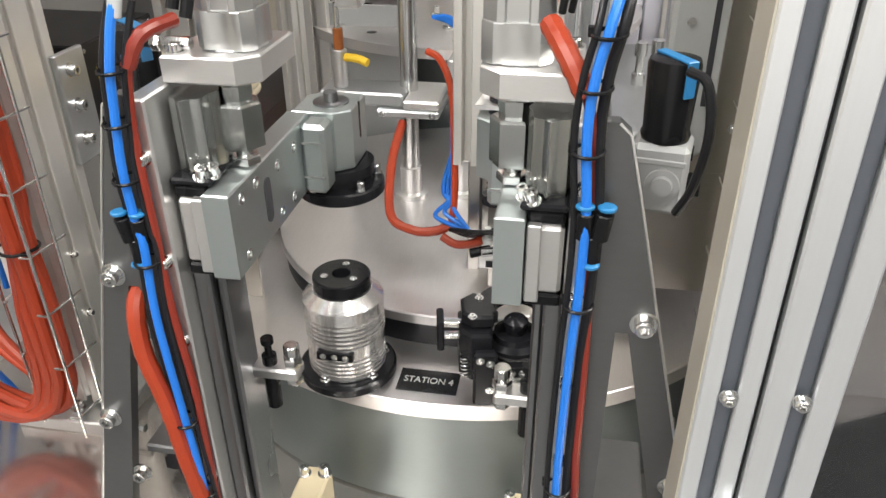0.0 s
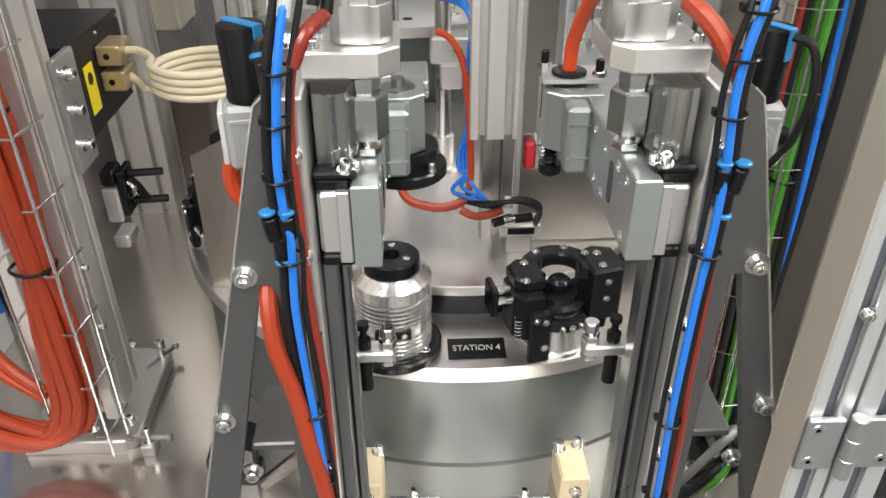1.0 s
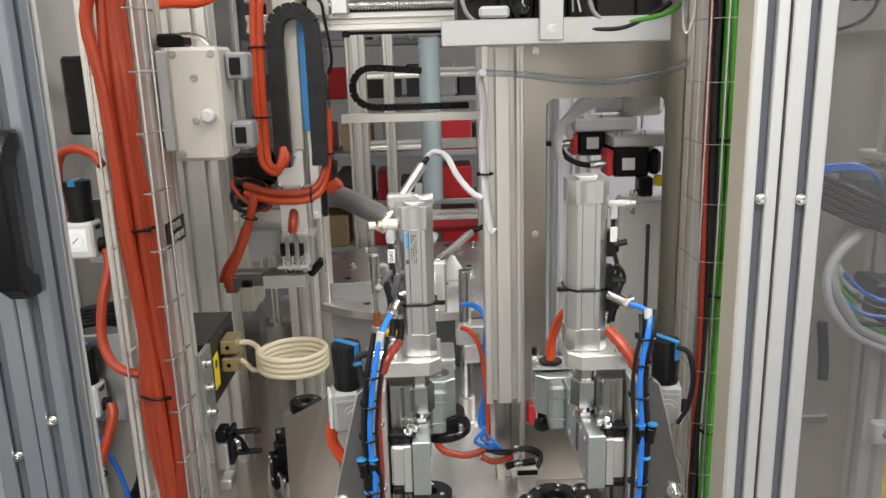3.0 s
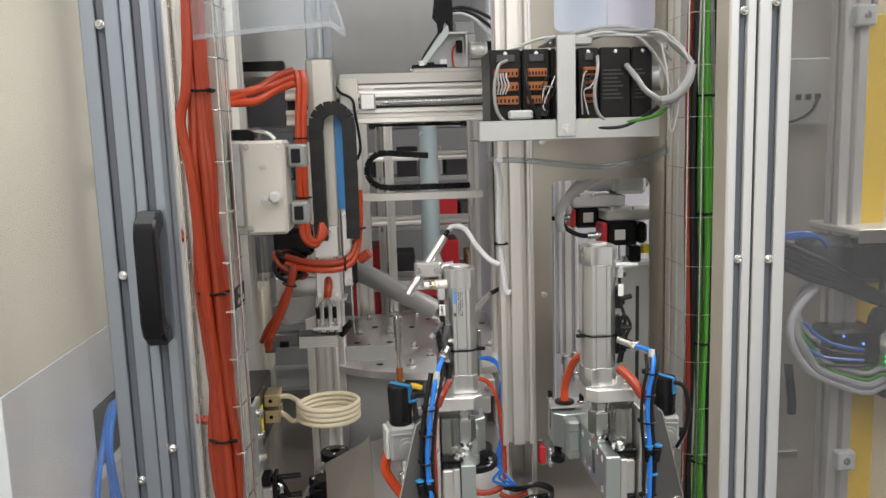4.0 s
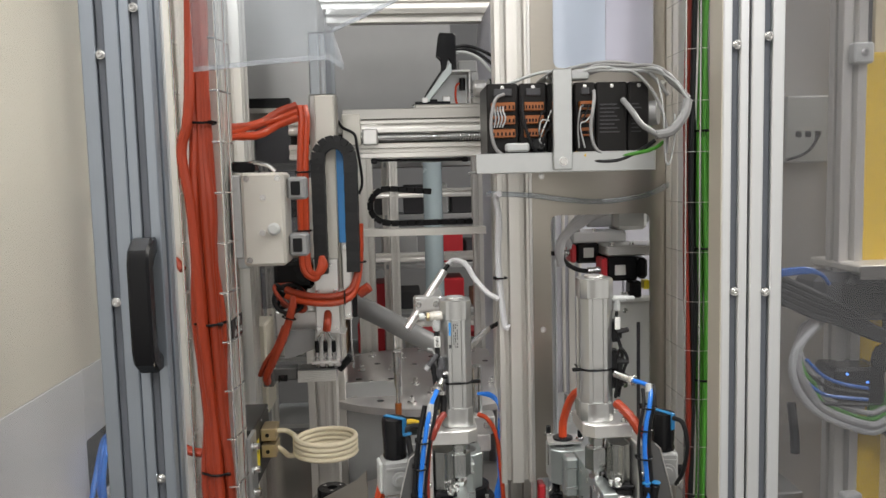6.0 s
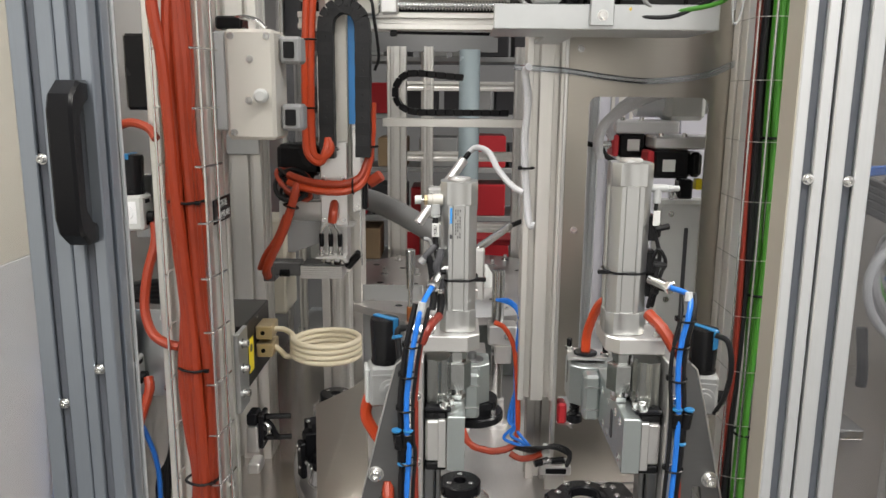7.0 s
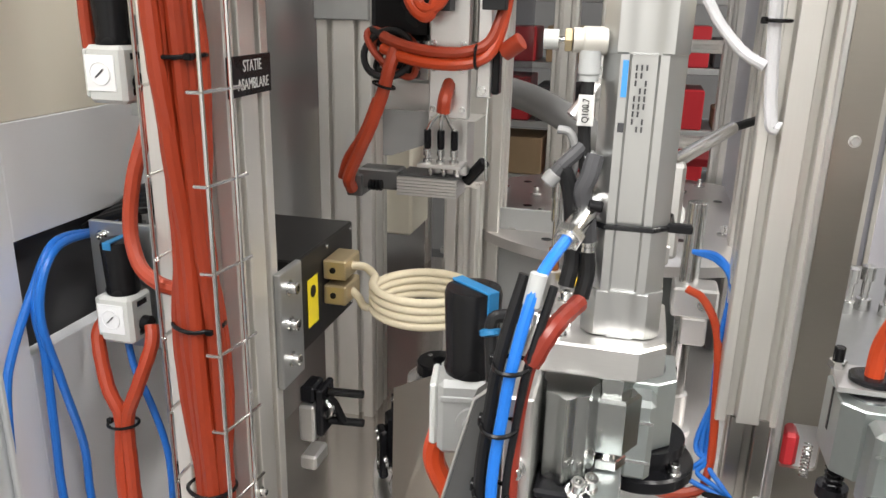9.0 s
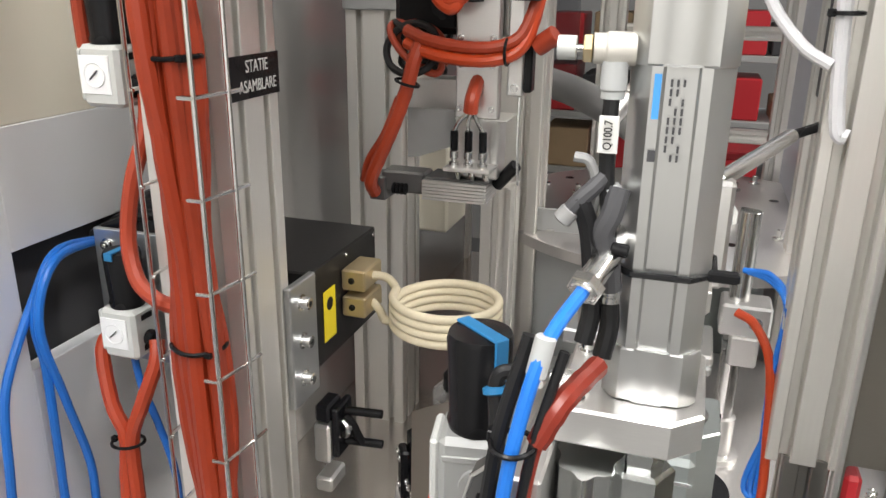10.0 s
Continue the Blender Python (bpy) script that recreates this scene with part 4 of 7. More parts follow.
    q0, q1 = Vector(p(path[0])[0]), Vector(p(path[1])[0])
    part("body", rod(B(), q0 + (q0 - q1) * 0.9, q0.lerp(q1, 0.2), 0.0062, 14), CHROME, ft)
    part("nut", nut(B(), q0, q1 - q0, 0.0085, 0.006), CHROME, ft)
    w0 = Vector(p(path[1])[0])
    part("white_sleeve", rod(B(), w0 + Vector((0, 0, 0.004)), w0.lerp(Vector(p(path[2])[0]), 0.35), 0.0046, 14), GREYPLASTIC, ft, "pale marker sleeve")


hose_bundle(-1)
hose_bundle(1)
# extra red hose through the gusset opening, left unit
hose("red_hose", [(-0.190, 0.05, 1.305), (-0.190, 0.022, 1.290), (-0.188, -0.002, 1.272), (-0.185, -0.010, 1.235), (-0.174, -0.012, 1.185), (-0.166, -0.014, 1.124), (-0.158, -0.014, 1.064), (-0.155, -0.012, 1.0), (-0.155, -0.006, 0.9)], 0.0075, RED, "red sleeved hose passing through the gusset opening", group="sleeved hoses", wave=0.03)


def sensor_cluster(s, x, y, zs):
    """Black reed sensors and cable loops on the cylinder's side."""
    c = thing("sensor_cluster", (s * x, y, zs[0]), "black cylinder sensors with looped cables and marker tags", "sensor", "cylinder sensors")
    for z in zs:
        part("sensor", box(B(), s * x - 0.006, s * x + 0.006, y - 0.006, y + 0.012, z - 0.016, z + 0.016, 0.002), BLACK, c)
    top = zs[-1]
    bm = tube(B(), [(s * x, y - 0.004, zs[0] - 0.03), (s * (x + 0.004), y - 0.008, zs[0]), (s * (x + 0.010), y - 0.006, (zs[0] + top) / 2), (s * (x + 0.002), y - 0.004, top), (s * (x + 0.004), y, top + 0.035)], 0.0026, 8)
    tube(bm, [(s * (x + 0.006), y, zs[0] - 0.03), (s * (x + 0.012), y - 0.006, zs[0] + 0.01), (s * (x + 0.016), y - 0.012, zs[0] + 0.03), (s * (x + 0.006), y - 0.012, zs[0] + 0.045), (s * x, y, zs[0] + 0.02)], 0.0024, 8)
    for k, z in enumerate(zs):
        box(bm, s * (x + 0.006) - 0.005, s * (x + 0.006) + 0.005, y - 0.012 + 0.004 * k, y - 0.003 + 0.004 * k, z - 0.012, z + 0.006, 0.002)
        rod(bm, (s * (x + 0.002), y - 0.01, z), (s * (x + 0.018), y - 0.012, z - 0.004 + 0.004 * k), 0.0038, 10)
    part("cable", bm, RUBBER, c)
    part("tag", box(B(), s * (x + 0.002) - 0.004, s * (x + 0.002) + 0.004, y - 0.012, y - 0.0095, top + 0.004, top + 0.022, 0.0004), PAPER, c, "white marker tag")
    bm = B()
    rod(bm, (s * (x - 0.004), y, top + 0.048), (s * (x + 0.016), y, top + 0.048), 0.0048, 16)
    nut(bm, (s * (x + 0.016), y, top + 0.048), (s, 0, 0), 0.0045, 0.006)
    rod(bm, (s * (x + 0.022), y, top + 0.048), (s * (x + 0.030), y, top + 0.048), 0.0034, 14)
    part("throttle_valve", bm, PALECREAM if s < 0 else GREYPLASTIC, c, "throttle valve with knurled screw")
    part("elbow", rod(B(), (s * (x + 0.004), y, top + 0.05), (s * (x + 0.004), y, top + 0.03), 0.005, 14), GREYPLASTIC, c)
    return c




def left_sensors():
    """Throttle valve, tagged lead and grey sensor plugs beside the left barrel."""
    c = thing("sensor_cluster", (-0.133, 0.05, 1.57), "cream throttle valve with tagged lead and dark sensor plugs", "sensor", "cylinder sensors")
    tv = part("throttle_valve", lathe(B(), (-0.126, 0.058, 1.632), (-0.144, 0.055, 1.632), [(0, 0.0072), (0.012, 0.0074), (0.013, 0.0066), (0.018, 0.0066)], 24), PALECREAM, c, "cream throttle valve")
    part("lock_nut", nut(B(), (-0.144, 0.055, 1.632), (-1, -0.1, 0), 0.0066, 0.004), BRASS, tv, "brass lock nut")
    part("spindle", rod(B(), (-0.147, 0.0545, 1.632), (-0.153, 0.054, 1.632), 0.0018, 10), CHROME, tv)
    o = [((0.0048 + 0.0005 * (k % 2)) * math.cos(k * math.pi / 14), (0.0048 + 0.0005 * (k % 2)) * math.sin(k * math.pi / 14)) for k in range(28)]
    m, _ = frame_to((-0.151, 0.054, 1.632), (-0.160, 0.0535, 1.632))
    part("knurled_knob", poly(B(), o, 0.008, m, 0.0005), WHITE, tv, "white knurled knob")
    part("elbow", lathe(B(), (-0.134, 0.055, 1.627), (-0.134, 0.054, 1.0), [(0, 0.0058), (0.012, 0.0060), (0.013, 0.0052), (0.016, 0.0052)], 20), GREYPLASTIC, c)
    part("lead", tube(B(), [(-0.134, 0.054, 1.613), (-0.134, 0.052, 1.600), (-0.1335, 0.051, 1.580), (-0.131, 0.050, 1.560), (-0.128, 0.050, 1.535)], 0.0036, 10), RUBBER, c)
    tag = part("tag", box(B(), -0.1380, -0.1292, 0.0462, 0.0474, 1.588, 1.6045, 0.0004), PAPER, c, "white marker tag")
    words("lettering", "Q100.7", Matrix.Translation((-0.1336, 0.0459, 1.5962)) @ Matrix(((0, -1, 0, 0), (0, 0, -1, 0), (1, 0, 0, 0), (0, 0, 0, 1))), 0.0052, BLACK, tag, 0.0128)
    part("plug", box(B(), -0.1345, -0.1265, 0.047, 0.058, 1.558, 1.5735, 0.002), GREYPLASTIC, c, "grey sensor plug")
    loops = (((-0.133, 0.052, 1.578), (-0.138, 0.048, 1.572), (-0.144, 0.045, 1.566), (-0.149, 0.044, 1.559)),
             ((-0.145, 0.046, 1.567), (-0.142, 0.046, 1.562), (-0.139, 0.047, 1.553), (-0.137, 0.048, 1.540), (-0.136, 0.049, 1.528)),
             ((-0.127, 0.050, 1.572), (-0.129, 0.046, 1.561), (-0.132, 0.045, 1.552), (-0.129, 0.047, 1.540), (-0.127, 0.049, 1.524)),
             ((-0.148, 0.050, 1.585), (-0.141, 0.050, 1.583), (-0.137, 0.051, 1.570), (-0.140, 0.052, 1.555)))
    for k, q in enumerate(loops):
        part("cable", tube(B(), q, (0.0040, 0.0048, 0.0052, 0.0024)[k], 10, 6), (DARKGREY, RUBBER, DARKGREY, DUCT)[k], c)
    part("cut_end", rod(B(), (-0.147, 0.0445, 1.562), (-0.1515, 0.0435, 1.556), 0.0046, 14), DUCT, c)
    part("tie_head", rod(B(), (-0.128, 0.043, 1.546), (-0.120, 0.043, 1.545), 0.0032, 12), BLACK, c)
    for x, z in ((-0.136, 1.523), (-0.127, 1.517)):
        part("union_nut", lathe(B(), (x, 0.0495, z), (x, 0.0495, 2), [(0, 0.0042), (0.0008, 0.0050), (0.0034, 0.0050), (0.0038, 0.0044), (0.0046, 0.0044), (0.005, 0.0050), (0.008, 0.0050), (0.0088, 0.0042)], 16), CHROME, c, "nickel union nut")
        part("sleeve", tube(B(), [(x, 0.0495, z), (x + 0.001, 0.048, z - 0.012), (x - 0.001, 0.044, z - 0.026)], 0.0046, 10, 4), RUBBER, c)
    return c


left_sensors()
sensor_cluster(1, 0.130, 0.062, (1.53, 1.556, 1.60))

# red hose into the right tool head, and its clamp
rh = thing("hose_gland", (0.083, 0.214, 1.381), "metal hose gland with black screws on the press arm", "gland")
bm = poly(B(), [(0.055, 0.195), (0.112, 0.195), (0.118, 0.235), (0.06, 0.24)], 0.004, Matrix.Translation((0, 0, 1.3818)))
part("plate", bm, MILLED, rh)
part("collar", lathe(B(), (0.083, 0.214, 1.3858), (0.083, 0.214, 2), [(0, 0.017), (0.003, 0.017), (0.004, 0.015), (0.004, 0.009)], 26), BLACKMETAL, rh)
for p in ((0.062, 0.232, 1.3858), (0.110, 0.203, 1.3858)):
    part("nut", nut(B(), p, (0, 0, 1), 0.007, 0.006), CHROME, rh)
    part("stud", rod(B(), (p[0], p[1], 1.3918), (p[0], p[1], 1.403), 0.0042), BLACK, rh)
hose("red_hose", [(0.083, 0.214, 1.386), (0.085, 0.213, 1.42), (0.095, 0.19, 1.465), (0.11, 0.15, 1.49), (0.12, 0.11, 1.50)], 0.0068, REDTUBE, "orange-red hose running into the tool head", group="sleeved hoses")


# ---- compressed air regulators ----
def regulator(x, y, z, k, label, grp="regulators", turn=0.0):
    """Regulator: grey body, black knob on top with a blue band."""
    r = thing("air_regulator", (x, y, z), label, "air regulator", grp)
    R = Matrix.Translation((x, y, z)) @ Matrix.Rotation(radians(turn), 4, "Z") @ Matrix.Scale(k, 4)

    def add(name, bm, material, label=""):
        bm.transform(R)
        return part(name, bm, material, r, label)
    press = grp == "press regulators"
    add("body", box(B(), -0.021, 0.021, -0.020, 0.020, -0.055, 0.0, 0.004), BODYGREY if press else WHITE, "grey valve body" if grp == "press regulators" else "white valve body")
    add("side_flange", box(B(), -0.0265, -0.0212, -0.016, 0.016, -0.050, -0.004, 0.002), WHITE)
    add("knob", lathe(B(), (0, 0, 0), (0, 0, 1), [(0, 0.0175), (0.004, 0.0185), (0.008, 0.0172), (0.056, 0.0192), (0.060, 0.018), (0.061, 0.010)], 36), BLACK, "black adjusting knob")
    bm = B() if press else box(B(), -0.004, 0.004, -0.0192, 0.017, 0.0605, 0.0625, 0.0005)
    if press:
        m = Matrix.Rotation(radians(-48), 4, "Z")
        box(bm, -0.0175, 0.0190, -0.0045, 0.0045, 0.0606, 0.0624, 0.0005, m)
        box(bm, 0.0186, 0.0204, -0.0045, 0.0045, 0.036, 0.0624, 0.0005, m)
    else:
        box(bm, -0.005, 0.005, -0.0208, -0.0192, 0.054, 0.0625, 0.0004)
    add("blue_band", bm, CYAN, "blue locking band")
    if not press:
        add("gauge", lathe(B(), (-0.004, -0.0200, -0.026), (-0.004, -1, -0.026), [(0, 0.0), (0.0, 0.0115), (0.0024, 0.0115), (0.0026, 0.0105), (0.002, 0.0098)], 26), GAUGE, "round pressure gauge")
        add("gauge_frame", box(B(), -0.020, 0.012, -0.0212, -0.0198, -0.043, -0.009, 0.002), GAUGE, "square clear gauge cover")
        add("needle", box(B(), -0.0006, 0.0006, -0.0005, 0.0003, -0.006, 0.006, 0, Matrix.Translation((-0.004, -0.0228, -0.026)) @ Matrix.Rotation(radians(48), 4, "Y")), DARKGREY)
    else:
        add("round_boss", lathe(B(), (0.004, -0.0200, -0.03), (0.004, -1, -0.03), [(0, 0.013), (0.002, 0.0125), (0.002, 0.008), (0.006, 0.0075), (0.006, 0.001)], 24), BODYGREY)
        add("front_rib", box(B(), -0.019, 0.019, -0.0215, -0.0198, -0.014, -0.010, 0.0008), BODYGREY)
    for dz in (-0.010, -0.044):
        add("slot", box(B(), 0.0212, 0.0222, -0.008, 0.008, dz - 0.003, dz + 0.003, 0), BLACK)
    add("port", rod(B(), (0.021, 0, -0.035), (0.031, 0, -0.035), 0.009, 18), BLACK)
    return r


regulator(-0.200, 0.092, 1.412, 1.0, "grey regulator with tall black knob on the press unit", "press regulators", 10)
regulator(0.208, 0.075, 1.412, 0.95, "grey regulator with black knob behind the press unit", "press regulators", -10)
hose("red_hose", [(-0.222, 0.10, 1.362), (-0.226, 0.10, 1.33), (-0.20, 0.09, 1.29), (-0.19, 0.06, 1.27)], 0.008, REDTUBE, "orange-red hose under the regulator", group="sleeved hoses")
hose("black_hose", [(0.214, 0.05, 1.468), (0.226, 0.04, 1.462), (0.231, 0.035, 1.43), (0.227, 0.04, 1.39), (0.220, 0.05, 1.365)], 0.0034, RUBBER, "black hose loop beside the regulator", group="black cables")
# strap with rings on the left regulator
st = thing("push_in_fitting", (-0.178, 0.06, 1.462), "black elbow with blue ring and nickel nuts", "fitting", "hose fittings")
part("elbow", tube(B(), [(-0.162, 0.055, 1.470), (-0.172, 0.055, 1.470), (-0.180, 0.052, 1.466), (-0.178, 0.045, 1.445), (-0.172, 0.03, 1.41), (-0.17, 0.02, 1.36)], 0.0042, 10), RUBBER, st)
part("ring", lathe(B(), (-0.181, 0.052, 1.462), (-0.176, 0.044, 1.44), [(0, 0.0048), (0.001, 0.0068), (0.004, 0.0068), (0.005, 0.005)], 16), CYAN, st)
part("nut", nut(B(), (-0.163, 0.055, 1.470), (1, 0, 0), 0.0065, 0.007), CHROME, st)
part("nut", nut(B(), (-0.153, 0.055, 1.470), (1, 0, 0), 0.0055, 0.02), CHROME, st)

# ---- small parts on the deck before the drum ----
for x, y in ((-0.135, 0.165), (0.118, 0.165)):
    cb = thing("clamp_block", (x, y, DECK_Z), "cream plastic clamp block with three socket bolts on the deck", "clamp block", "clamp blocks")
    part("block", box(B(), x - 0.018, x + 0.018, y - 0.03, y + 0.035, DECK_Z, 0.905, 0.003), BEIGE, cb)
    for dx, dy in ((-0.013, 0.02), (0.012, 0.024)):
        bolt((x + dx, y + dy, 0.905), (0, 0, 1), cb, 0.0065, 0.012)
    bolt((x, y - 0.031, 0.885), (0, -1, 0), cb, 0.006, 0.008)
for x, y, a in ((-0.08, 0.138, 0), (0.055, 0.132, 0), (-0.435, 0.255, 0), (-0.462, 0.425, 60), (-0.27, 0.07, 20)):
    tb = thing("levelling_bolt", (x, y, DECK_Z), "bright bolt block with a cross bar on the deck", "levelling bolt", "levelling bolts")
    R = Matrix.Translation((x, y, DECK_Z)) @ Matrix.Rotation(radians(a), 4, "Z")
    for nm, bm in (("foot", box(B(), -0.009, 0.009, -0.012, 0.012, 0, 0.018, 0.002)), ("cross_bar", rod(B(), (-0.03, 0, 0.024), (0.032, 0, 0.024), 0.0035)), ("bolt", screw(B(), (0, 0, 0.018), (0, 0, 1), 0.0052, 0.022)), ("bar_end", nut(B(), (0.026, 0, 0.024), (1, 0, 0), 0.0065, 0.006))):
        bm.transform(R)
        part(nm, bm, CHROME if nm != "foot" else MILLED, tb)
wd = tagged(part("wedge_block", poly(B(), [(-0.345, 0.865), (-0.285, 0.865), (-0.285, 0.90), (-0.318, 0.915), (-0.345, 0.885)], 0.05, Matrix.Translation((0, 0.20, 0)) @ Matrix(((1, 0, 0, 0), (0, 0, 1, 0), (0, 1, 0, 0), (0, 0, 0, 1)))), BLACKMETAL), "black wedge block on the deck beside the table", "wedge block")


# ---- sign post with cable basket ----
post = thing("sign_post", (-0.522, 0.322, DECK_Z), "upright aluminium profile post on a bolted foot plate", "profile post")
part("profile", profile(B(), -0.522, 0.322, 0.889, 2.44, 0.09, 0.086, 2, 2), ANOD, post)
part("foot_plate", poly(B(), [(-0.60, 0.252), (-0.466, 0.252), (-0.450, 0.268), (-0.450, 0.435), (-0.466, 0.451), (-0.60, 0.451)], 0.022, Matrix.Translation((0, 0, DECK_Z)), 0.002), MILLED, post, "bolted foot plate")
for p in ((-0.508, 0.266), (-0.462, 0.275), (-0.466, 0.438), (-0.508, 0.440), (-0.575, 0.266)):
    bolt((p[0], p[1], 0.887), (0, 0, 1), post, 0.0075, 0.010)
for z in (1.03, 1.12):
    bolt((-0.4775, 0.30, z), (1, 0, 0), post, 0.004, 0.006)
sg = thing("post_sign", (-0.476, 0.32, 1.577), "black sign with white lettering on the post", "sign")
part("plate", box(B(), -0.4768, -0.4752, 0.2785, 0.3655, 1.5585, 1.5965, 0.0004), BLACK, sg)
RX = Matrix(((0, 0, 1, 0), (1, 0, 0, 0), (0, 1, 0, 0), (0, 0, 0, 1)))
words("lettering", "STATIE", Matrix.Translation((-0.4750, 0.3265, 1.5862)) @ RX, 0.0155, PAPER, sg, 0.037)
words("lettering", "ASAMBLARE", Matrix.Translation((-0.4750, 0.3275, 1.5690)) @ RX, 0.0150, PAPER, sg, 0.063)

bk = thing("cable_basket", (-0.505, 0.22, 0.93), "bright wire cable basket fixed to the post", "cable basket")
for x, y in ((-0.540, 0.236), (-0.4655, 0.216), (-0.460, 0.256)):
    part("wire", rod(B(), (x, y, 0.885), (x, y, 2.42), 0.0021, 8, 0), CHROME, bk)
for k in range(19):
    z = 0.92 + 0.0815 * k
    pts = [(-0.542, 0.274, z), (-0.5405, 0.238, z), (-0.535, 0.2345, z)]
    part("rung", tube(B(), pts, 0.0017, 6, 2), CHROME, bk)
    pts = [(-0.478, 0.2135, z), (-0.466, 0.2135, z), (-0.4605, 0.256, z), (-0.459, 0.275, z)]
    part("rung", tube(B(), pts, 0.0018, 6, 1), CHROME, bk)

rb = thing("red_cable_bundle", (-0.50, 0.24, 0.9), "thick bundle of red sleeved cables tied in the basket", "cable bundle")
random.seed(4)
for k in range(9):
    a, r = k * 2.4, 0.0065 + 0.0115 * math.sqrt(k / 9)
    pts = []
    for i in range(17):
        z = 2.42 - 0.09 * i
        q = 1.0 + 0.18 * math.sin(i * 1.7 + k) - (0.25 if i in (5, 8, 11, 14) else 0)
        q *= 0.55 if z > 1.96 else 0.62 if z > 1.87 else 1.0
        pts.append((-0.503 + 0.0035 * math.sin(i * 0.6) + 1.25 * q * r * math.cos(a + 0.12 * i), 0.244 + q * r * 0.9 * math.sin(a + 0.12 * i), z))
    x, y, z = pts[-1]
    pts += [(x - 0.006, y - 0.002, 0.945), (x - 0.02, y - 0.006, 0.918), (x - 0.06, y - 0.012, 0.898 + 0.002 * k), (x - 0.12, y - 0.02, 0.93 + 0.004 * k), (x - 0.16, y - 0.01, 1.03)]
    part("sleeved_cable", tube(B(), pts, 0.0098 - 0.0003 * k, 9, 6, 0.03), RED, rb)
for z in (1.16, 1.345, 1.60, 1.93, 2.2):
    bm = B()
    tube(bm, [(-0.503 + 0.0255 * math.cos(a * math.pi / 10), 0.244 + 0.0215 * math.sin(a * math.pi / 10), z + 0.001 * math.cos(a)) for a in range(21)], 0.0022, 6, 1)
    box(bm, -0.486, -0.478, 0.224, 0.231, z - 0.003, z + 0.003, 0.001)
    part("cable_tie", bm, BLACK, rb)
hose("red_hose", [(-0.505, 0.244, 2.42), (-0.508, 0.238, 2.15), (-0.512, 0.228, 2.0), (-0.518, 0.224, 1.93), (-0.530, 0.225, 1.88), (-0.52, 0.224, 1.80), (-0.515, 0.223, 1.70), (-0.512, 0.224, 1.6), (-0.507, 0.234, 1.5), (-0.503, 0.244, 1.42)], 0.0085, RED, "loose red sleeved cable beside the bundle", group="sleeved hoses", wave=0.04)

# ---- regulators on the side plate ----
mp = thing("mounting_plate", (-0.63, 0.34, 1.25), "zinc mounting plate carrying an air regulator", "mounting plate", "mounting plates")
part("plate", box(B(), -0.70, -0.568, 0.345, 0.352, 1.255, 1.405, 0.001), GREYMOUNT, mp)
for p in ((-0.683, 1.388), (-0.588, 1.392), (-0.588, 1.27)):
    bolt((p[0], 0.345, p[1]), (0, -1, 0), mp, 0.005, 0.005)
mq = thing("mounting_plate", (-0.60, 0.34, 1.52), "zinc mounting plate carrying an air regulator", "mounting plate", "mounting plates")
part("plate", box(B(), -0.615, -0.5675, 0.325, 0.332, 1.53, 1.63, 0.001), GREYMOUNT, mq)
regulator(-0.642, 0.318, 1.335, 1.0, "white air regulator with gauge and black knob on a plate")
regulator(-0.604, 0.296, 1.603, 1.0, "white air regulator with gauge and black knob beside the post")
hose("red_hose", [(-0.62, 0.29, 1.55), (-0.628, 0.29, 1.60), (-0.628, 0.29, 1.66), (-0.618, 0.285, 1.70), (-0.59, 0.27, 1.712), (-0.56, 0.26, 1.705), (-0.545, 0.25, 1.69)], 0.0065, RED, "red hose arching from the regulator to the bundle", group="sleeved hoses")
hose("red_hose", [(-0.575, 0.30, 1.565), (-0.572, 0.29, 1.53), (-0.582, 0.275, 1.48), (-0.585, 0.265, 1.43), (-0.572, 0.255, 1.395), (-0.55, 0.25, 1.38), (-0.53, 0.25, 1.375)], 0.0075, RED, "red hose curving from the regulator into the bundle", group="sleeved hoses")
hose("red_hose", [(-0.668, 0.315, 1.30), (-0.672, 0.305, 1.28), (-0.655, 0.29, 1.23), (-0.638, 0.285, 1.195), (-0.640, 0.28, 1.14), (-0.635, 0.275, 1.08), (-0.60, 0.26, 1.0), (-0.545, 0.25, 0.955)], 0.008, RED, "red hose hanging from the regulator", group="sleeved hoses", wave=0.03)
hose("red_hose", [(-0.608, 0.315, 1.30), (-0.604, 0.305, 1.28), (-0.616, 0.29, 1.235), (-0.630, 0.285, 1.195), (-0.628, 0.28, 1.14), (-0.622, 0.275, 1.08), (-0.59, 0.26, 1.01), (-0.545, 0.25, 0.965)], 0.008, RED, "red hose hanging from the regulator", group="sleeved hoses", wave=0.03)
t = tie_round("cable_tie", (-0.635, 0.284, 1.19), (0, 0.1, 1), 0.0165, None)
tagged(t, "black cable tie joining two red hoses", "cable tie", "cable ties")
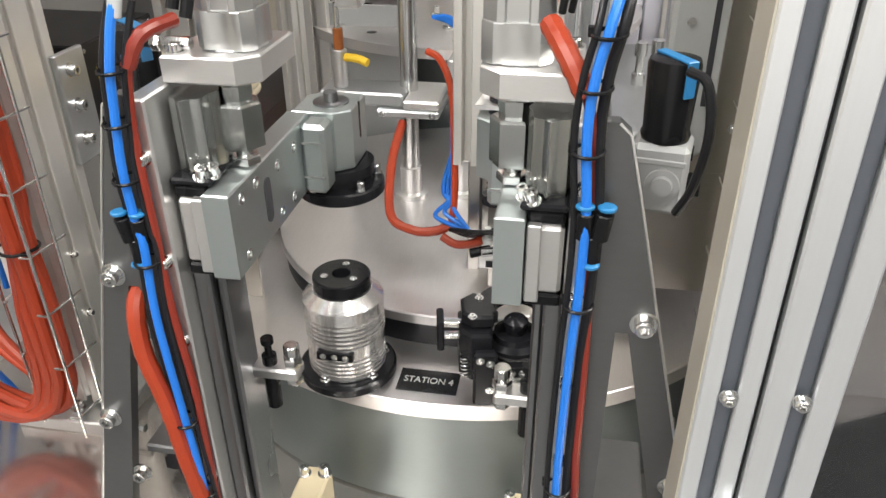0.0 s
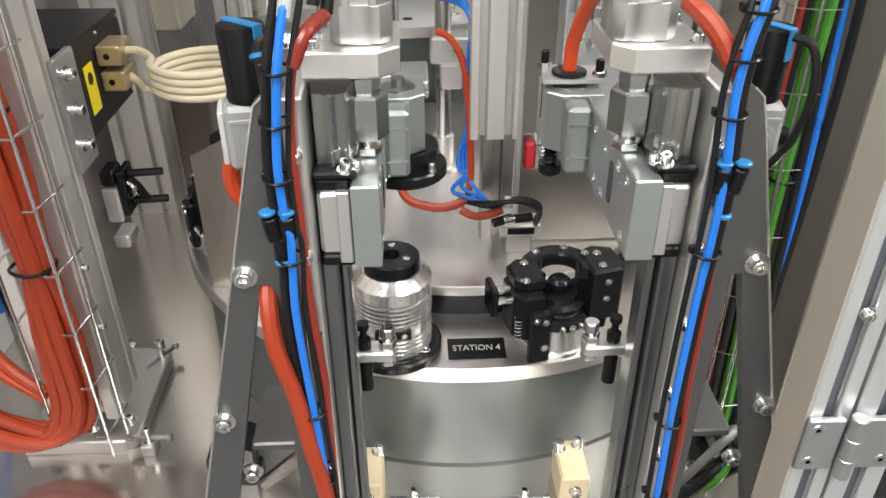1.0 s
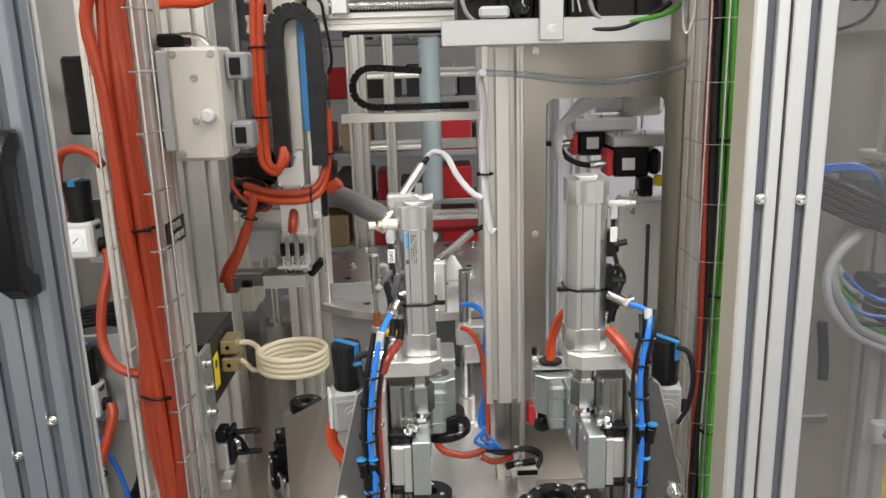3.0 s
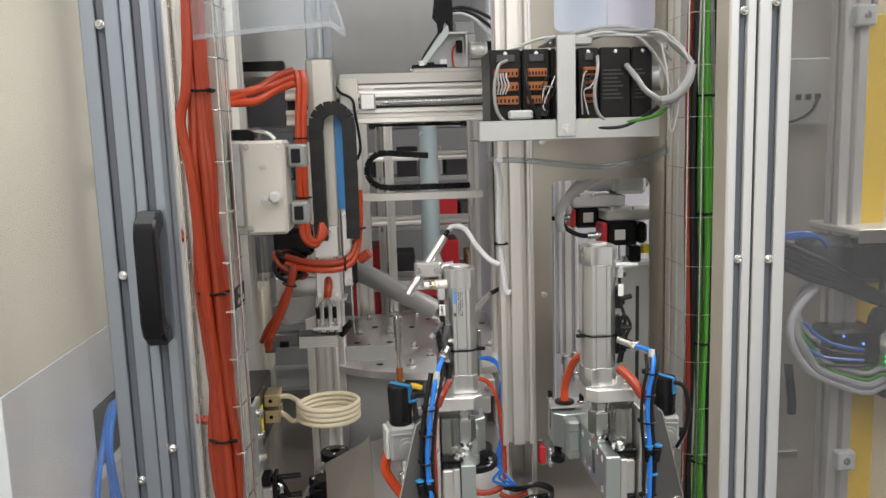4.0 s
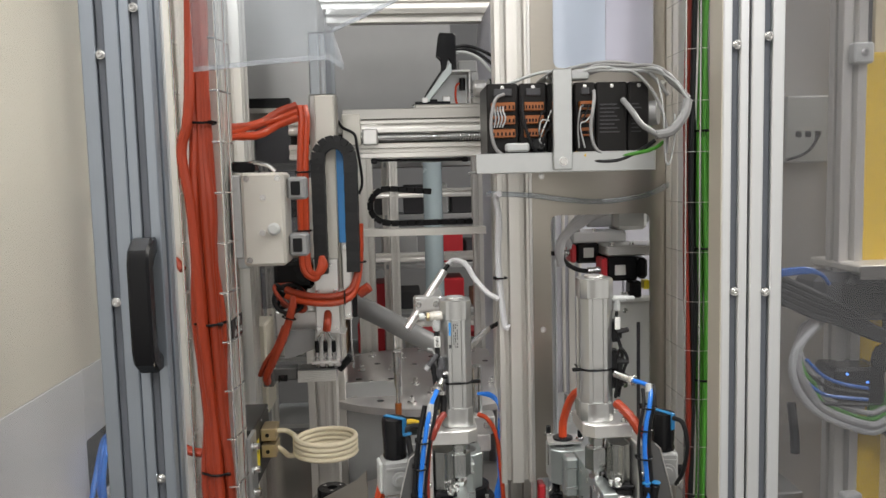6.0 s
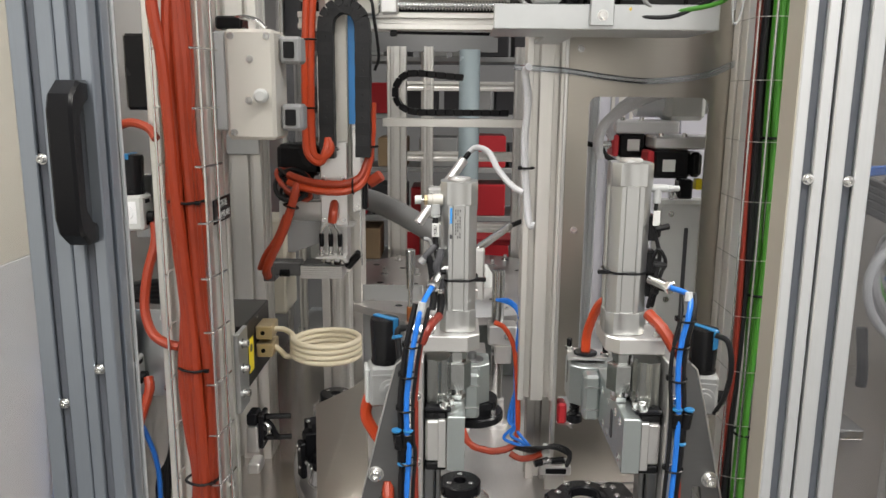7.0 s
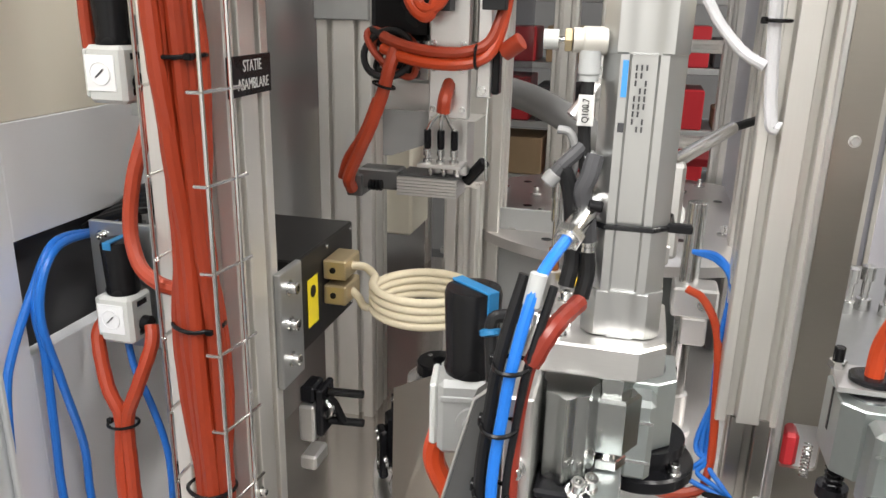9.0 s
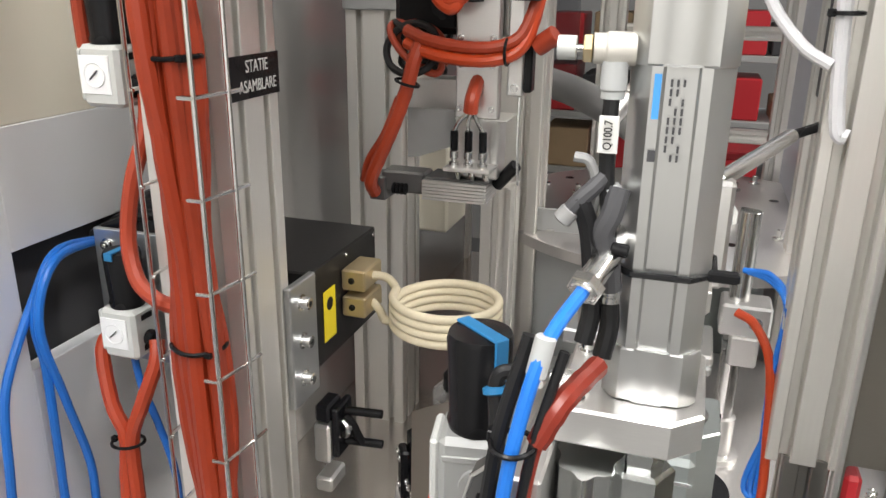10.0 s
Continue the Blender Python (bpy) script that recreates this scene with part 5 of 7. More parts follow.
for pts in (
        [(-0.745, 0.45, 1.375), (-0.718, 0.385, 1.38), (-0.712, 0.304, 1.389), (-0.712, 0.262, 1.346), (-0.712, 0.224, 1.291), (-0.712, 0.21, 1.255), (-0.712, 0.203, 1.194), (-0.712, 0.199, 1.127), (-0.692, 0.199, 1.027), (-0.662, 0.219, 0.858)],
        [(-0.745, 0.45, 1.375), (-0.718, 0.385, 1.38), (-0.706, 0.294, 1.391), (-0.706, 0.258, 1.334), (-0.706, 0.261, 1.275), (-0.706, 0.259, 1.185), (-0.706, 0.258, 1.089), (-0.686, 0.258, 0.989), (-0.656, 0.278, 0.858)],
        [(-0.745, 0.45, 1.375), (-0.718, 0.385, 1.38), (-0.7, 0.29, 1.387), (-0.7, 0.256, 1.329), (-0.7, 0.272, 1.241), (-0.7, 0.293, 1.144), (-0.7, 0.294, 1.066), (-0.68, 0.294, 0.966), (-0.65, 0.314, 0.858)],
):
    hose("blue_hose", pts, 0.0048, BLUE, "thick blue air hose hanging from the wall opening", group="air hoses")
hose("blue_hose", [(-0.655, 0.33, 1.285), (-0.64, 0.32, 1.24), (-0.615, 0.31, 1.2), (-0.60, 0.31, 1.14), (-0.6, 0.31, 1.05)], 0.0042, DEEPBLUE, "blue air hose under the regulator", group="air hoses")
for k in range(5):
    hose("black_cable", [(-0.75, 0.40 + 0.02 * k, 1.375), (-0.71, 0.39 + 0.012 * k, 1.395 + 0.003 * k), (-0.66, 0.40, 1.408 + 0.006 * k), (-0.61, 0.42, 1.40 + 0.008 * k), (-0.56, 0.46, 1.40)], 0.0065, RUBBER, "black cable leaving the wall opening", "cable", group="black cables")
for k in range(4):
    hose("black_cable", [(-0.555, 0.42 + 0.01 * k, 1.30 - 0.02 * k), (-0.58, 0.40, 1.24), (-0.60, 0.385, 1.17 - 0.01 * k), (-0.605 - 0.006 * k, 0.36, 1.08), (-0.60, 0.34, 0.98), (-0.58, 0.33, 0.89)], 0.005, RUBBER, "black cable behind the red hoses", "cable", group="black cables")

# ---- induction heater ----
ib = thing("induction_heater", (-0.56, 0.5, 1.236), "black sheet metal heater box with brass terminals and warning label", "induction heater")
part("case", box(B(), -0.66, -0.476, 0.408, 0.592, 1.236, 1.358, 0.002), BLACKBOX, ib)
part("yellow_label", box(B(), -0.4755, -0.4748, 0.437, 0.467, 1.262, 1.324, 0), YELLOW, ib, "yellow warning label", False)
part("label_mark", lathe(B(), (-0.4748, 0.452, 1.306), (0, 0.452, 1.306), [(0, 0.008), (0.0003, 0.008), (0.0003, 0.004)], 18), BLACK, ib)
for y, z in ((0.418, 1.350), (0.582, 1.350), (0.418, 1.245), (0.582, 1.245), (0.50, 1.350)):
    bolt((-0.476, y, z), (1, 0, 0), ib, 0.0022, 0.001, "screw")
for z0, z1 in ((1.310, 1.336), (1.276, 1.302)):
    tb = part("terminal", box(B(), -0.4755, -0.445, 0.485, 0.538, z0, z1, 0.002), BRASS, ib, "brass terminal block")
    part("terminal_screw", screw(B(), (-0.462, 0.4848, (z0 + z1) / 2), (0, -1, 0), 0.003, 0.0015), BLACKMETAL, tb)
bp = thing("bracket_plate", (-0.472, 0.385, 1.22), "zinc bracket plate with three bolts between post and heater", "bracket")
part("plate", box(B(), -0.4765, -0.468, 0.350, 0.407, 1.222, 1.362, 0.0015), GREYMOUNT, bp)
for z in (1.340, 1.296, 1.252):
    bolt((-0.468, 0.372, z), (1, 0, 0), bp, 0.0068, 0.010)
cc = thing("induction_coil", (-0.346, 0.49, 1.27), "cream sleeved copper induction coil of four turns", "induction coil")
pts = [(-0.446, 0.512, 1.323), (-0.43, 0.512, 1.323), (-0.418, 0.505, 1.320)]
for k in range(4 * 18 + 1):
    a = math.pi + 2 * math.pi * k / 18
    pts.append((-0.346 + 0.061 * math.cos(a), 0.490 + 0.061 * math.sin(a), 1.318 - 0.0100 * k / 18))
part("lead", tube(B(), pts[:4], 0.0052, 12, 2), COIL, cc, "upper sleeved lead")
part("lead", tube(B(), [pts[-1], (-0.42, 0.485, 1.279), (-0.432, 0.500, 1.283), (-0.446, 0.51, 1.289)], 0.0052, 12, 3), COIL, cc, "lower sleeved lead")
part("winding", tube(B(), pts[3:], 0.0052, 12, 2), COIL, cc, "cream sleeved winding")

# gripper yoke on the post
gy = thing("pneumatic_gripper", (-0.45, 0.42, 1.10), "small pneumatic gripper with two black fingers on the post", "gripper")
part("body", box(B(), -0.4765, -0.456, 0.40, 0.445, 1.125, 1.175, 0.003), MILLED, gy)
part("head", box(B(), -0.4765, -0.458, 0.405, 0.44, 1.1755, 1.198, 0.003), BLACKMETAL, gy)
part("plate", box(B(), -0.4558, -0.447, 0.405, 0.445, 1.132, 1.196, 0.002), BLACKMETAL, gy)
for z in (1.186, 1.146):
    part("finger", rod(B(), (-0.4465, 0.425, z), (-0.402, 0.43, z), 0.0052, 16), BLACK, gy, "black rubber finger")
part("handle_bar", tube(B(), [(-0.4465, 0.423, 1.180), (-0.438, 0.424, 1.170), (-0.430, 0.425, 1.152), (-0.426, 0.4255, 1.146)], 0.0055, 10, 4), BLACK, gy)
part("yoke", tube(B(), [(-0.4465, 0.418, 1.176), (-0.440, 0.416, 1.170), (-0.440, 0.416, 1.162), (-0.4465, 0.418, 1.156)], 0.0045, 8), CHROME, gy)
part("foot", box(B(), -0.4765, -0.455, 0.40, 0.44, 1.085, 1.105, 0.003), MILLED, gy)

# tilted guard sheet beside the table
gs = thing("guard_sheet", (-0.27, 0.28, TOP), "bent stainless guard sheet standing on the table ring", "guard sheet")
bm = B()
v = [(-0.347, 0.380, 1.0345), (-0.255, 0.368, 1.0345), (-0.258, 0.368, 1.286), (-0.276, 0.370, 1.268), (-0.345, 0.380, 1.230)]
a = [bm.verts.new(p) for p in v]
b = [bm.verts.new((p[0] - 0.0018, p[1] - 0.0016, p[2])) for p in v]
bm.faces.new(a)
bm.faces.new(b[::-1])
for i in range(5):
    bm.faces.new((a[i], a[(i + 1) % 5], b[(i + 1) % 5], b[i]))
part("sheet", bm, SHEET, gs, "", False)


# ---- posts behind ----
upright("profile_post", -0.615, 0.97, DECK_Z, 2.44, 0.10, 0.09, 2, 2, "wide upright aluminium profile post behind the heater", group="rear posts")
for x in (-0.64, -0.59):
    tagged(part("bolt", screw(B(), (x, 0.922, 1.64), (0, -1, 0), 0.007, 0.006), CHROME), "bolt on the joining plate", "bolt", "plate bolts")
upright("profile_post", -0.390, 1.03, DECK_Z, 1.84, 0.10, 0.09, 2, 2, "wide upright aluminium profile post behind the gripper", group="rear posts")
jp = tagged(part("joining_plate", box(B(), -0.665, -0.565, 0.914, 0.9245, 1.615, 1.66, 0.002), GREYMOUNT), "zinc joining plate bolted on the post", "joining plate")
upright("slim_post", -0.365, 0.86, DECK_Z, 1.36, 0.03, 0.06, 1, 1, "slim bright post under the gripper")

# ---- servo box on the post ----
mb = thing("servo_box", (-0.42, 0.34, 1.68), "pale grey metal servo gearbox with clamp knob beside the post", "servo box")
part("case", box(B(), -0.452, -0.379, 0.29, 0.375, 1.687, 1.848, 0.005), PALECREAM, mb)
for x, z in ((-0.442, 1.838), (-0.389, 1.838), (-0.442, 1.698), (-0.415, 1.805), (-0.418, 1.745)):
    bolt((x, 0.29, z), (0, -1, 0), mb, 0.004, 0.002, "screw")
part("knob", lathe(B(), (-0.396, 0.29, 1.752), (-0.396, -1, 1.752), [(0, 0.006), (0.008, 0.006), (0.009, 0.010), (0.02, 0.0105), (0.024, 0.007)], 24), WHITE, mb)
for z in (1.70, 1.80):
    part("slide_block", box(B(), -0.3785, -0.345, 0.32, 0.36, z, z + 0.04, 0.004), DUCT, mb)
    part("slide_gap", box(B(), -0.371, -0.355, 0.316, 0.3195, z + 0.008, z + 0.032, 0.001), BLACK, mb)
part("cover", box(B(), -0.472, -0.4525, 0.30, 0.37, 1.70, 1.845, 0.003), GREYPLASTIC, mb)
part("black_motor", box(B(), -0.60, -0.56, 0.285, 0.36, 1.73, 1.84, 0.004), BLACK, mb)
part("top_lever", tube(B(), [(-0.455, 0.32, 1.85), (-0.44, 0.315, 1.865), (-0.41, 0.31, 1.862), (-0.395, 0.31, 1.85)], 0.004, 8), CHROME, mb)
part("top_block", box(B(), -0.47, -0.43, 0.31, 0.35, 1.849, 1.868, 0.003), BLACK, mb)

# ---- vertical slide with gripper ----
G2 = Matrix(((1, 0, 0, 0), (0, 0, 1, 0), (0, 1, 0, 0), (0, 0, 0, 1)))
vs = thing("vertical_slide", (-0.34, 0.6, 1.5), "silver vertical slide carriage of the transfer gantry", "linear slide")
part("beam", box(B(), -0.3655, -0.3075, 0.60, 0.64, 1.60, 2.011, 0.003), STEEL, vs, "long slide beam")
part("cream_cover", box(B(), -0.352, -0.3125, 0.583, 0.5985, 1.66, 2.008, 0.002), PALECREAM, vs, "cream slide cover")
part("blue_strip", box(B(), -0.3115, -0.290, 0.588, 0.596, 1.70, 1.90, 0.001), BLUEFILM, vs, "blue sealing strip")
sp = part("front_plate", box(B(), -0.366, -0.314, 0.578, 0.590, 1.508, 1.668, 0.002), MILLED, vs, "milled front plate with round holes")
for z in (1.632, 1.552):
    part("hole", lathe(B(), (-0.341, 0.5785, z), (-0.341, -1, z), [(0, 0.0155), (0.0004, 0.0150), (0.0004, 0.0135), (0.0002, 0.0132), (0.0002, 0.001)], 26), BLACKMETAL, sp)
for x, z in ((-0.360, 1.60), (-0.322, 1.60), (-0.360, 1.57), (-0.322, 1.57), (-0.360, 1.52), (-0.322, 1.52), (-0.332, 1.655)):
    bolt((x, 0.578, z), (0, -1, 0), vs, 0.003, 0.002, "screw")
part("shelf", box(B(), -0.366, -0.304, 0.578, 0.64, 1.5065, 1.5078, 0), MILLED, vs)
part("gusset", poly(B(), [(-0.44, 1.51), (-0.3735, 1.51), (-0.3735, 1.468), (-0.428, 1.448), (-0.44, 1.448)], 0.006, Matrix.Translation((0, 0.618, 0)) @ G2), DUCT, vs, "grey gusset plate")
part("side_rail", box(B(), -0.307, -0.288, 0.585, 0.605, 1.535, 1.70, 0.002), MILLED, vs)
for z in (1.545, 1.69):
    bolt((-0.298, 0.585, z), (0, -1, 0), vs, 0.004, 0.003)
part("black_rail", box(B(), -0.2875, -0.278, 0.585, 0.605, 1.54, 1.60, 0.002), BLACK, vs)
part("drop_wire", tube(B(), [(-0.292, 0.59, 1.54), (-0.292, 0.588, 1.48), (-0.29, 0.59, 1.43)], 0.0016, 6), CHROME, vs)
gh = thing("gripper_head", (-0.37, 0.6, 1.36), "ribbed aluminium gripper head with grey jaws and red cables", "gripper")
for k in range(6):
    part("rib", box(B(), -0.410, -0.328, 0.585, 0.64, 1.4025 + 0.0042 * k, 1.4058 + 0.0042 * k, 0.0006), MILLED, gh)
part("core", box(B(), -0.408, -0.330, 0.589, 0.638, 1.403, 1.427, 0), GREYPLASTIC, gh)
part("cap", box(B(), -0.408, -0.325, 0.59, 0.64, 1.4275, 1.4305, 0.001), GREYPLATE, gh)
part("cap_shelf", box(B(), -0.376, -0.318, 0.563, 0.60, 1.4460, 1.4510, 0.001), MILLED, gh)
part("stem", box(B(), -0.372, -0.318, 0.6005, 0.64, 1.4310, 1.5060, 0.002), MILLED, gh)
for x in (-0.365, -0.3475, -0.330):
    part("foot_pin", rod(B(), (x, 0.595, 1.4305), (x, 0.585, 1.446), 0.004, 12), CHROME, gh)
part("jaw", box(B(), -0.470, -0.411, 0.60, 0.635, 1.404, 1.432, 0.003), GREYPLATE, gh)
part("jaw_tip", box(B(), -0.485, -0.462, 0.595, 0.64, 1.393, 1.424, 0.002), GREYPLATE, gh)
for k in range(4):
    part("coil_spring", lathe(B(), (-0.452 + 0.005 * k, 0.595, 1.411), (0, 0.595, 1.411), [(0, 0.006), (0.001, 0.0075), (0.003, 0.0075), (0.004, 0.006)], 14), BLACK, gh)
for x in (-0.365, -0.3475, -0.330):
    part("valve", lathe(B(), (x, 0.575, 1.451), (x, 0.575, 2), [(0, 0.006), (0.005, 0.006), (0.006, 0.0035), (0.009, 0.0035), (0.010, 0.0055), (0.018, 0.0055), (0.02, 0.003)], 14), CHROME, gh, "small screw valve")
    part("sleeve", rod(B(), (x, 0.575, 1.470), (x, 0.574, 1.494), 0.0048, 12), BLACK, gh)
    part("lead", tube(B(), [(x, 0.574, 1.493), (x * 0.6 - 0.139, 0.572, 1.506), (-0.343, 0.570, 1.520)], 0.0024, 8), CHROME, gh)
part("side_valve", rod(B(), (-0.323, 0.62, 1.42), (-0.297, 0.61, 1.45), 0.008, 14), BLACK, gh)
hose("red_hose", [(-0.342, 0.560, 1.518), (-0.340, 0.560, 1.535), (-0.340, 0.585, 1.554)], 0.0085, RED, "red sleeved leads entering the slide plate", group="sleeved hoses")
hose("red_hose", [(-0.475, 0.59, 1.405), (-0.472, 0.572, 1.425), (-0.455, 0.565, 1.46), (-0.435, 0.56, 1.50), (-0.420, 0.56, 1.54), (-0.41, 0.56, 1.575), (-0.405, 0.575, 1.60)], 0.0085, RED, "red sleeved hose down to the gripper jaw", group="sleeved hoses", wave=0.03)
hose("red_hose", [(-0.49, 0.59, 1.42), (-0.475, 0.575, 1.45), (-0.45, 0.565, 1.485), (-0.43, 0.562, 1.53)], 0.005, RED, "thin red sleeved hose to the gripper", group="sleeved hoses")
for k, dz in enumerate((0.0, 0.014)):
    hose("red_hose", [(-0.425, 0.575, 1.592 + dz), (-0.395, 0.562, 1.583 + dz), (-0.355, 0.557, 1.577 + dz), (-0.315, 0.557, 1.578 + dz), (-0.288, 0.562, 1.59 + dz), (-0.275, 0.568, 1.62 + dz), (-0.268, 0.575, 1.67), (-0.266, 0.58, 1.74)], 0.0072, RED if k else REDTUBE, "red sleeved hose looped round the slide", group="sleeved hoses", wave=0.03)
tagged(part("plug", rod(B(), (-0.272, 0.575, 1.592), (-0.250, 0.57, 1.607), 0.011, 18), RED), "red plug at the hose loop", "plug")
for c, d in (((-0.301, 0.558, 1.587), (1, 0, 0)), ((-0.419, 0.56, 1.548), (0.3, 0, 1)), ((-0.27, 0.573, 1.66), (0, 0, 1))):
    tagged(tie_round("cable_tie", c, d, 0.014, None), "black cable tie on the red hose", "cable tie", "cable ties")
blk = thing("cable_coil", (-0.43, 0.6, 1.57), "coiled black and red cables behind the slide", "cable bundle")
for k in range(5):
    pts = [(-0.42 + 0.032 * math.cos(a * 0.785 + k), 0.60 + 0.012 * k - 0.02 + 0.015 * math.sin(a * 0.785 + k), 1.585 + 0.028 * math.sin(a * 0.785)) for a in range(9)]
    part("cable", tube(B(), pts, 0.0045, 8, 4), RED if k % 2 else RUBBER, blk)
tagged(part("black_motor", box(B(), -0.455, -0.37, 0.61, 0.70, 1.60, 1.66, 0.008), BLACK), "small black motor behind the slide", "motor")
tagged(part("rear_bracket", box(B(), -0.465, -0.37, 0.66, 0.68, 1.49, 1.545, 0.003), MILLED), "milled bracket plate behind the slide", "bracket")

# drag chain: an arch of separate links
dc = thing("drag_chain", (-0.31, 0.55, 1.7), "black plastic drag chain bent over the slide", "drag chain")
pts = []
for i in range(12):
    pts.append((-0.3470, 1.640 + 0.0205 * i))
for i in range(1, 8):
    a = math.pi - math.pi * i / 8
    pts.append((-0.3135 + 0.0335 * math.cos(a), 1.874 + 0.036 * math.sin(a)))
for i in range(12):
    pts.append((-0.2800 - 0.0001 * i, 1.868 - 0.0205 * i))
for k, ((x0, z0), (x1, z1)) in enumerate(zip(pts, pts[1:])):
    w = 0.0135 + 0.0004 * (k % 2)
    L = math.hypot(x1 - x0, z1 - z0)
    m = Matrix.Translation(((x0 + x1) / 2, 0.562, (z0 + z1) / 2)) @ Matrix.Rotation(math.atan2(x1 - x0, z1 - z0), 4, "Y")
    bm = box(B(), -w, w, -w - 0.0005, w + 0.0005, -L * 0.56, L * 0.56, 0.001, m)
    box(bm, -0.0022, 0.0022, -0.0152, 0.0152, -0.0022, 0.0022, 0.0006, m)
    part("link", bm, CHAIN, dc)
for k, x in enumerate((-0.372, -0.382)):
    hose("red_hose", [(-0.345, 0.552, 1.675), (-0.340 - 0.008 * k, 0.545, 1.655), (-0.356 - 0.004 * k, 0.542, 1.640 - 0.008 * k), (x, 0.545, 1.65), (x - 0.003, 0.55, 1.70), (x - 0.002, 0.55, 1.80), (x + 0.002, 0.555, 1.90), (x + 0.006, 0.56, 1.955), (x + 0.002, 0.565, 1.985)], 0.0072, REDTUBE, "red sleeved hose bent up beside the drag chain", group="sleeved hoses", wave=0.02)
for k in range(3):
    hose("red_hose", [(-0.385, 0.56, 1.985 - 0.012 * k), (-0.42, 0.55, 1.972 - 0.012 * k), (-0.46, 0.52, 1.945 - 0.01 * k + 0.012 * (k % 2)), (-0.50, 0.45, 1.935 - 0.008 * k), (-0.53, 0.38, 1.92 - 0.01 * k)], 0.0085, REDTUBE if k else RED, "red sleeved hose crossing to the post", group="sleeved hoses", wave=0.04)
for c, d in (((-0.375, 0.55, 1.85), (0, 0, 1)), ((-0.377, 0.55, 1.73), (0, 0, 1))):
    tagged(tie_round("cable_tie", c, d, 0.0135, None), "black cable tie on the red hoses", "cable tie", "cable ties")

# clear column with rod, above the slide
cv = thing("clear_cover", (-0.335, 0.6, 2.01), "clear acrylic cover tube with a silver rod inside", "clear cover")
pn = part("cover", box(B(), -0.362, -0.308, 0.60, 0.625, 2.012, 2.14, 0.002), FILM, cv, "clear acrylic", False)
part("rod", rod(B(), (-0.335, 0.612, 2.012), (-0.335, 0.612, 2.135), 0.006, 16), MILLED, cv)

# ---- horizontal axis with ball screw ----
ax = thing("linear_axis", (-0.1, 0.68, 1.87), "horizontal linear axis with an open ball screw", "linear axis")
part("upper_rail", profile(B(), 0.70, 1.9475, -0.42, 0.12, 0.05, 0.029, 1, 1, "x"), ANOD, ax)
part("lower_rail", profile(B(), 0.70, 1.8945, -0.42, 0.12, 0.05, 0.033, 1, 1, "x"), ANOD, ax)
part("cable_bar", rod(B(), (-0.235, 0.69, 1.8735), (-0.025, 0.69, 1.8715), 0.003, 10), BLACK, ax)
for x in (-0.235, -0.032):
    part("bar_mount", box(B(), x - 0.007, x + 0.007, 0.682, 0.70, 1.866, 1.8775, 0.002), BLACK, ax)
# Web coloured black to paint the shade in the gap between the rails.
part("back_web", box(B(), -0.42, 0.12, 0.715, 0.722, 1.91, 1.94, 0), BLACKBOX, ax)
part("bearing_block", box(B(), -0.302, -0.262, 0.66, 0.70, 1.905, 1.975, 0.002), PALECREAM, ax)
rows = []
for k in range(58):
    rows += [(0.006 * k, 0.0052), (0.006 * k + 0.0014, 0.0092), (0.006 * k + 0.0034, 0.0092), (0.006 * k + 0.0048, 0.0052)]
part("nut_block", box(B(), -0.258, -0.225, 0.652, 0.69, 1.906, 1.942, 0.003), MILLED, ax)
part("ball_screw", lathe(B(), (-0.262, 0.666, 1.9225), (1, 0.666, 1.9225), rows, 14), CHROME, ax, "threaded ball screw")
part("cover", box(B(), -0.30, 0.10, 0.668, 0.74, 1.9625, 1.985, 0.001), STEEL, ax, "bright cover strip")
tagged(part("cable", tube(B(), [(-0.31, 0.66, 1.96), (-0.30, 0.652, 1.945), (-0.275, 0.65, 1.93), (-0.27, 0.65, 1.90), (-0.262, 0.66, 1.83), (-0.27, 0.66, 1.80)], 0.003, 8), RUBBER), "thin black cable beside the ball screw", "cable", "black cables")
# head on top of the axis
hd = thing("axis_head", (0.0, 0.9, 1.99), "bracketed motor head on the axis with a black hose", "motor head")
part("foot", box(B(), -0.14, 0.09, 0.72, 1.0, 1.9852, 1.998, 0.002), STEEL, hd)
part("gusset", poly(B(), [(-0.110, 1.998), (-0.098, 1.998), (-0.098, 2.026), (-0.042, 2.092), (-0.042, 2.113), (-0.047, 2.113), (-0.110, 2.030)], 0.06, Matrix.Translation((0, 0.90, 0)) @ G2), GREYARM, hd, "sloping bracket plate")
part("gusset_web", poly(B(), [(-0.098, 2.026), (-0.042, 2.092), (-0.0005, 2.092), (-0.0005, 2.012), (-0.098, 2.012)], 0.005, Matrix.Translation((0, 0.955, 0)) @ G2), GREYMOUNT, hd, "grey web plate")
part("bracket_top", box(B(), -0.0415, 0.004, 0.90, 0.96, 2.0925, 2.098, 0.001), MILLED, hd)
part("bracket_side", box(B(), 0.0, 0.0045, 0.90, 0.96, 1.9985, 2.0922, 0.001), MILLED, hd)
part("clamp", box(B(), -0.118, -0.103, 0.89, 0.905, 1.9985, 2.03, 0.002), MILLED, hd)
part("clamp", box(B(), -0.066, -0.046, 0.90, 0.93, 1.9985, 2.034, 0.002), MILLED, hd)
part("clamp_screw", rod(B(), (-0.135, 0.897, 2.012), (-0.048, 0.897, 2.012), 0.009, 18), BLACKMETAL, hd)
part("collar", lathe(B(), (-0.098, 0.897, 2.012), (0, 0.897, 2.012), [(0, 0.009), (0, 0.014), (0.018, 0.014), (0.018, 0.009)], 20), BLACK, hd)
part("knob", lathe(B(), (-0.142, 0.897, 2.008), (0, 0.897, 2.008), [(0, 0.003), (0.001, 0.007), (0.01, 0.007), (0.011, 0.004)], 16), CHROME, hd)
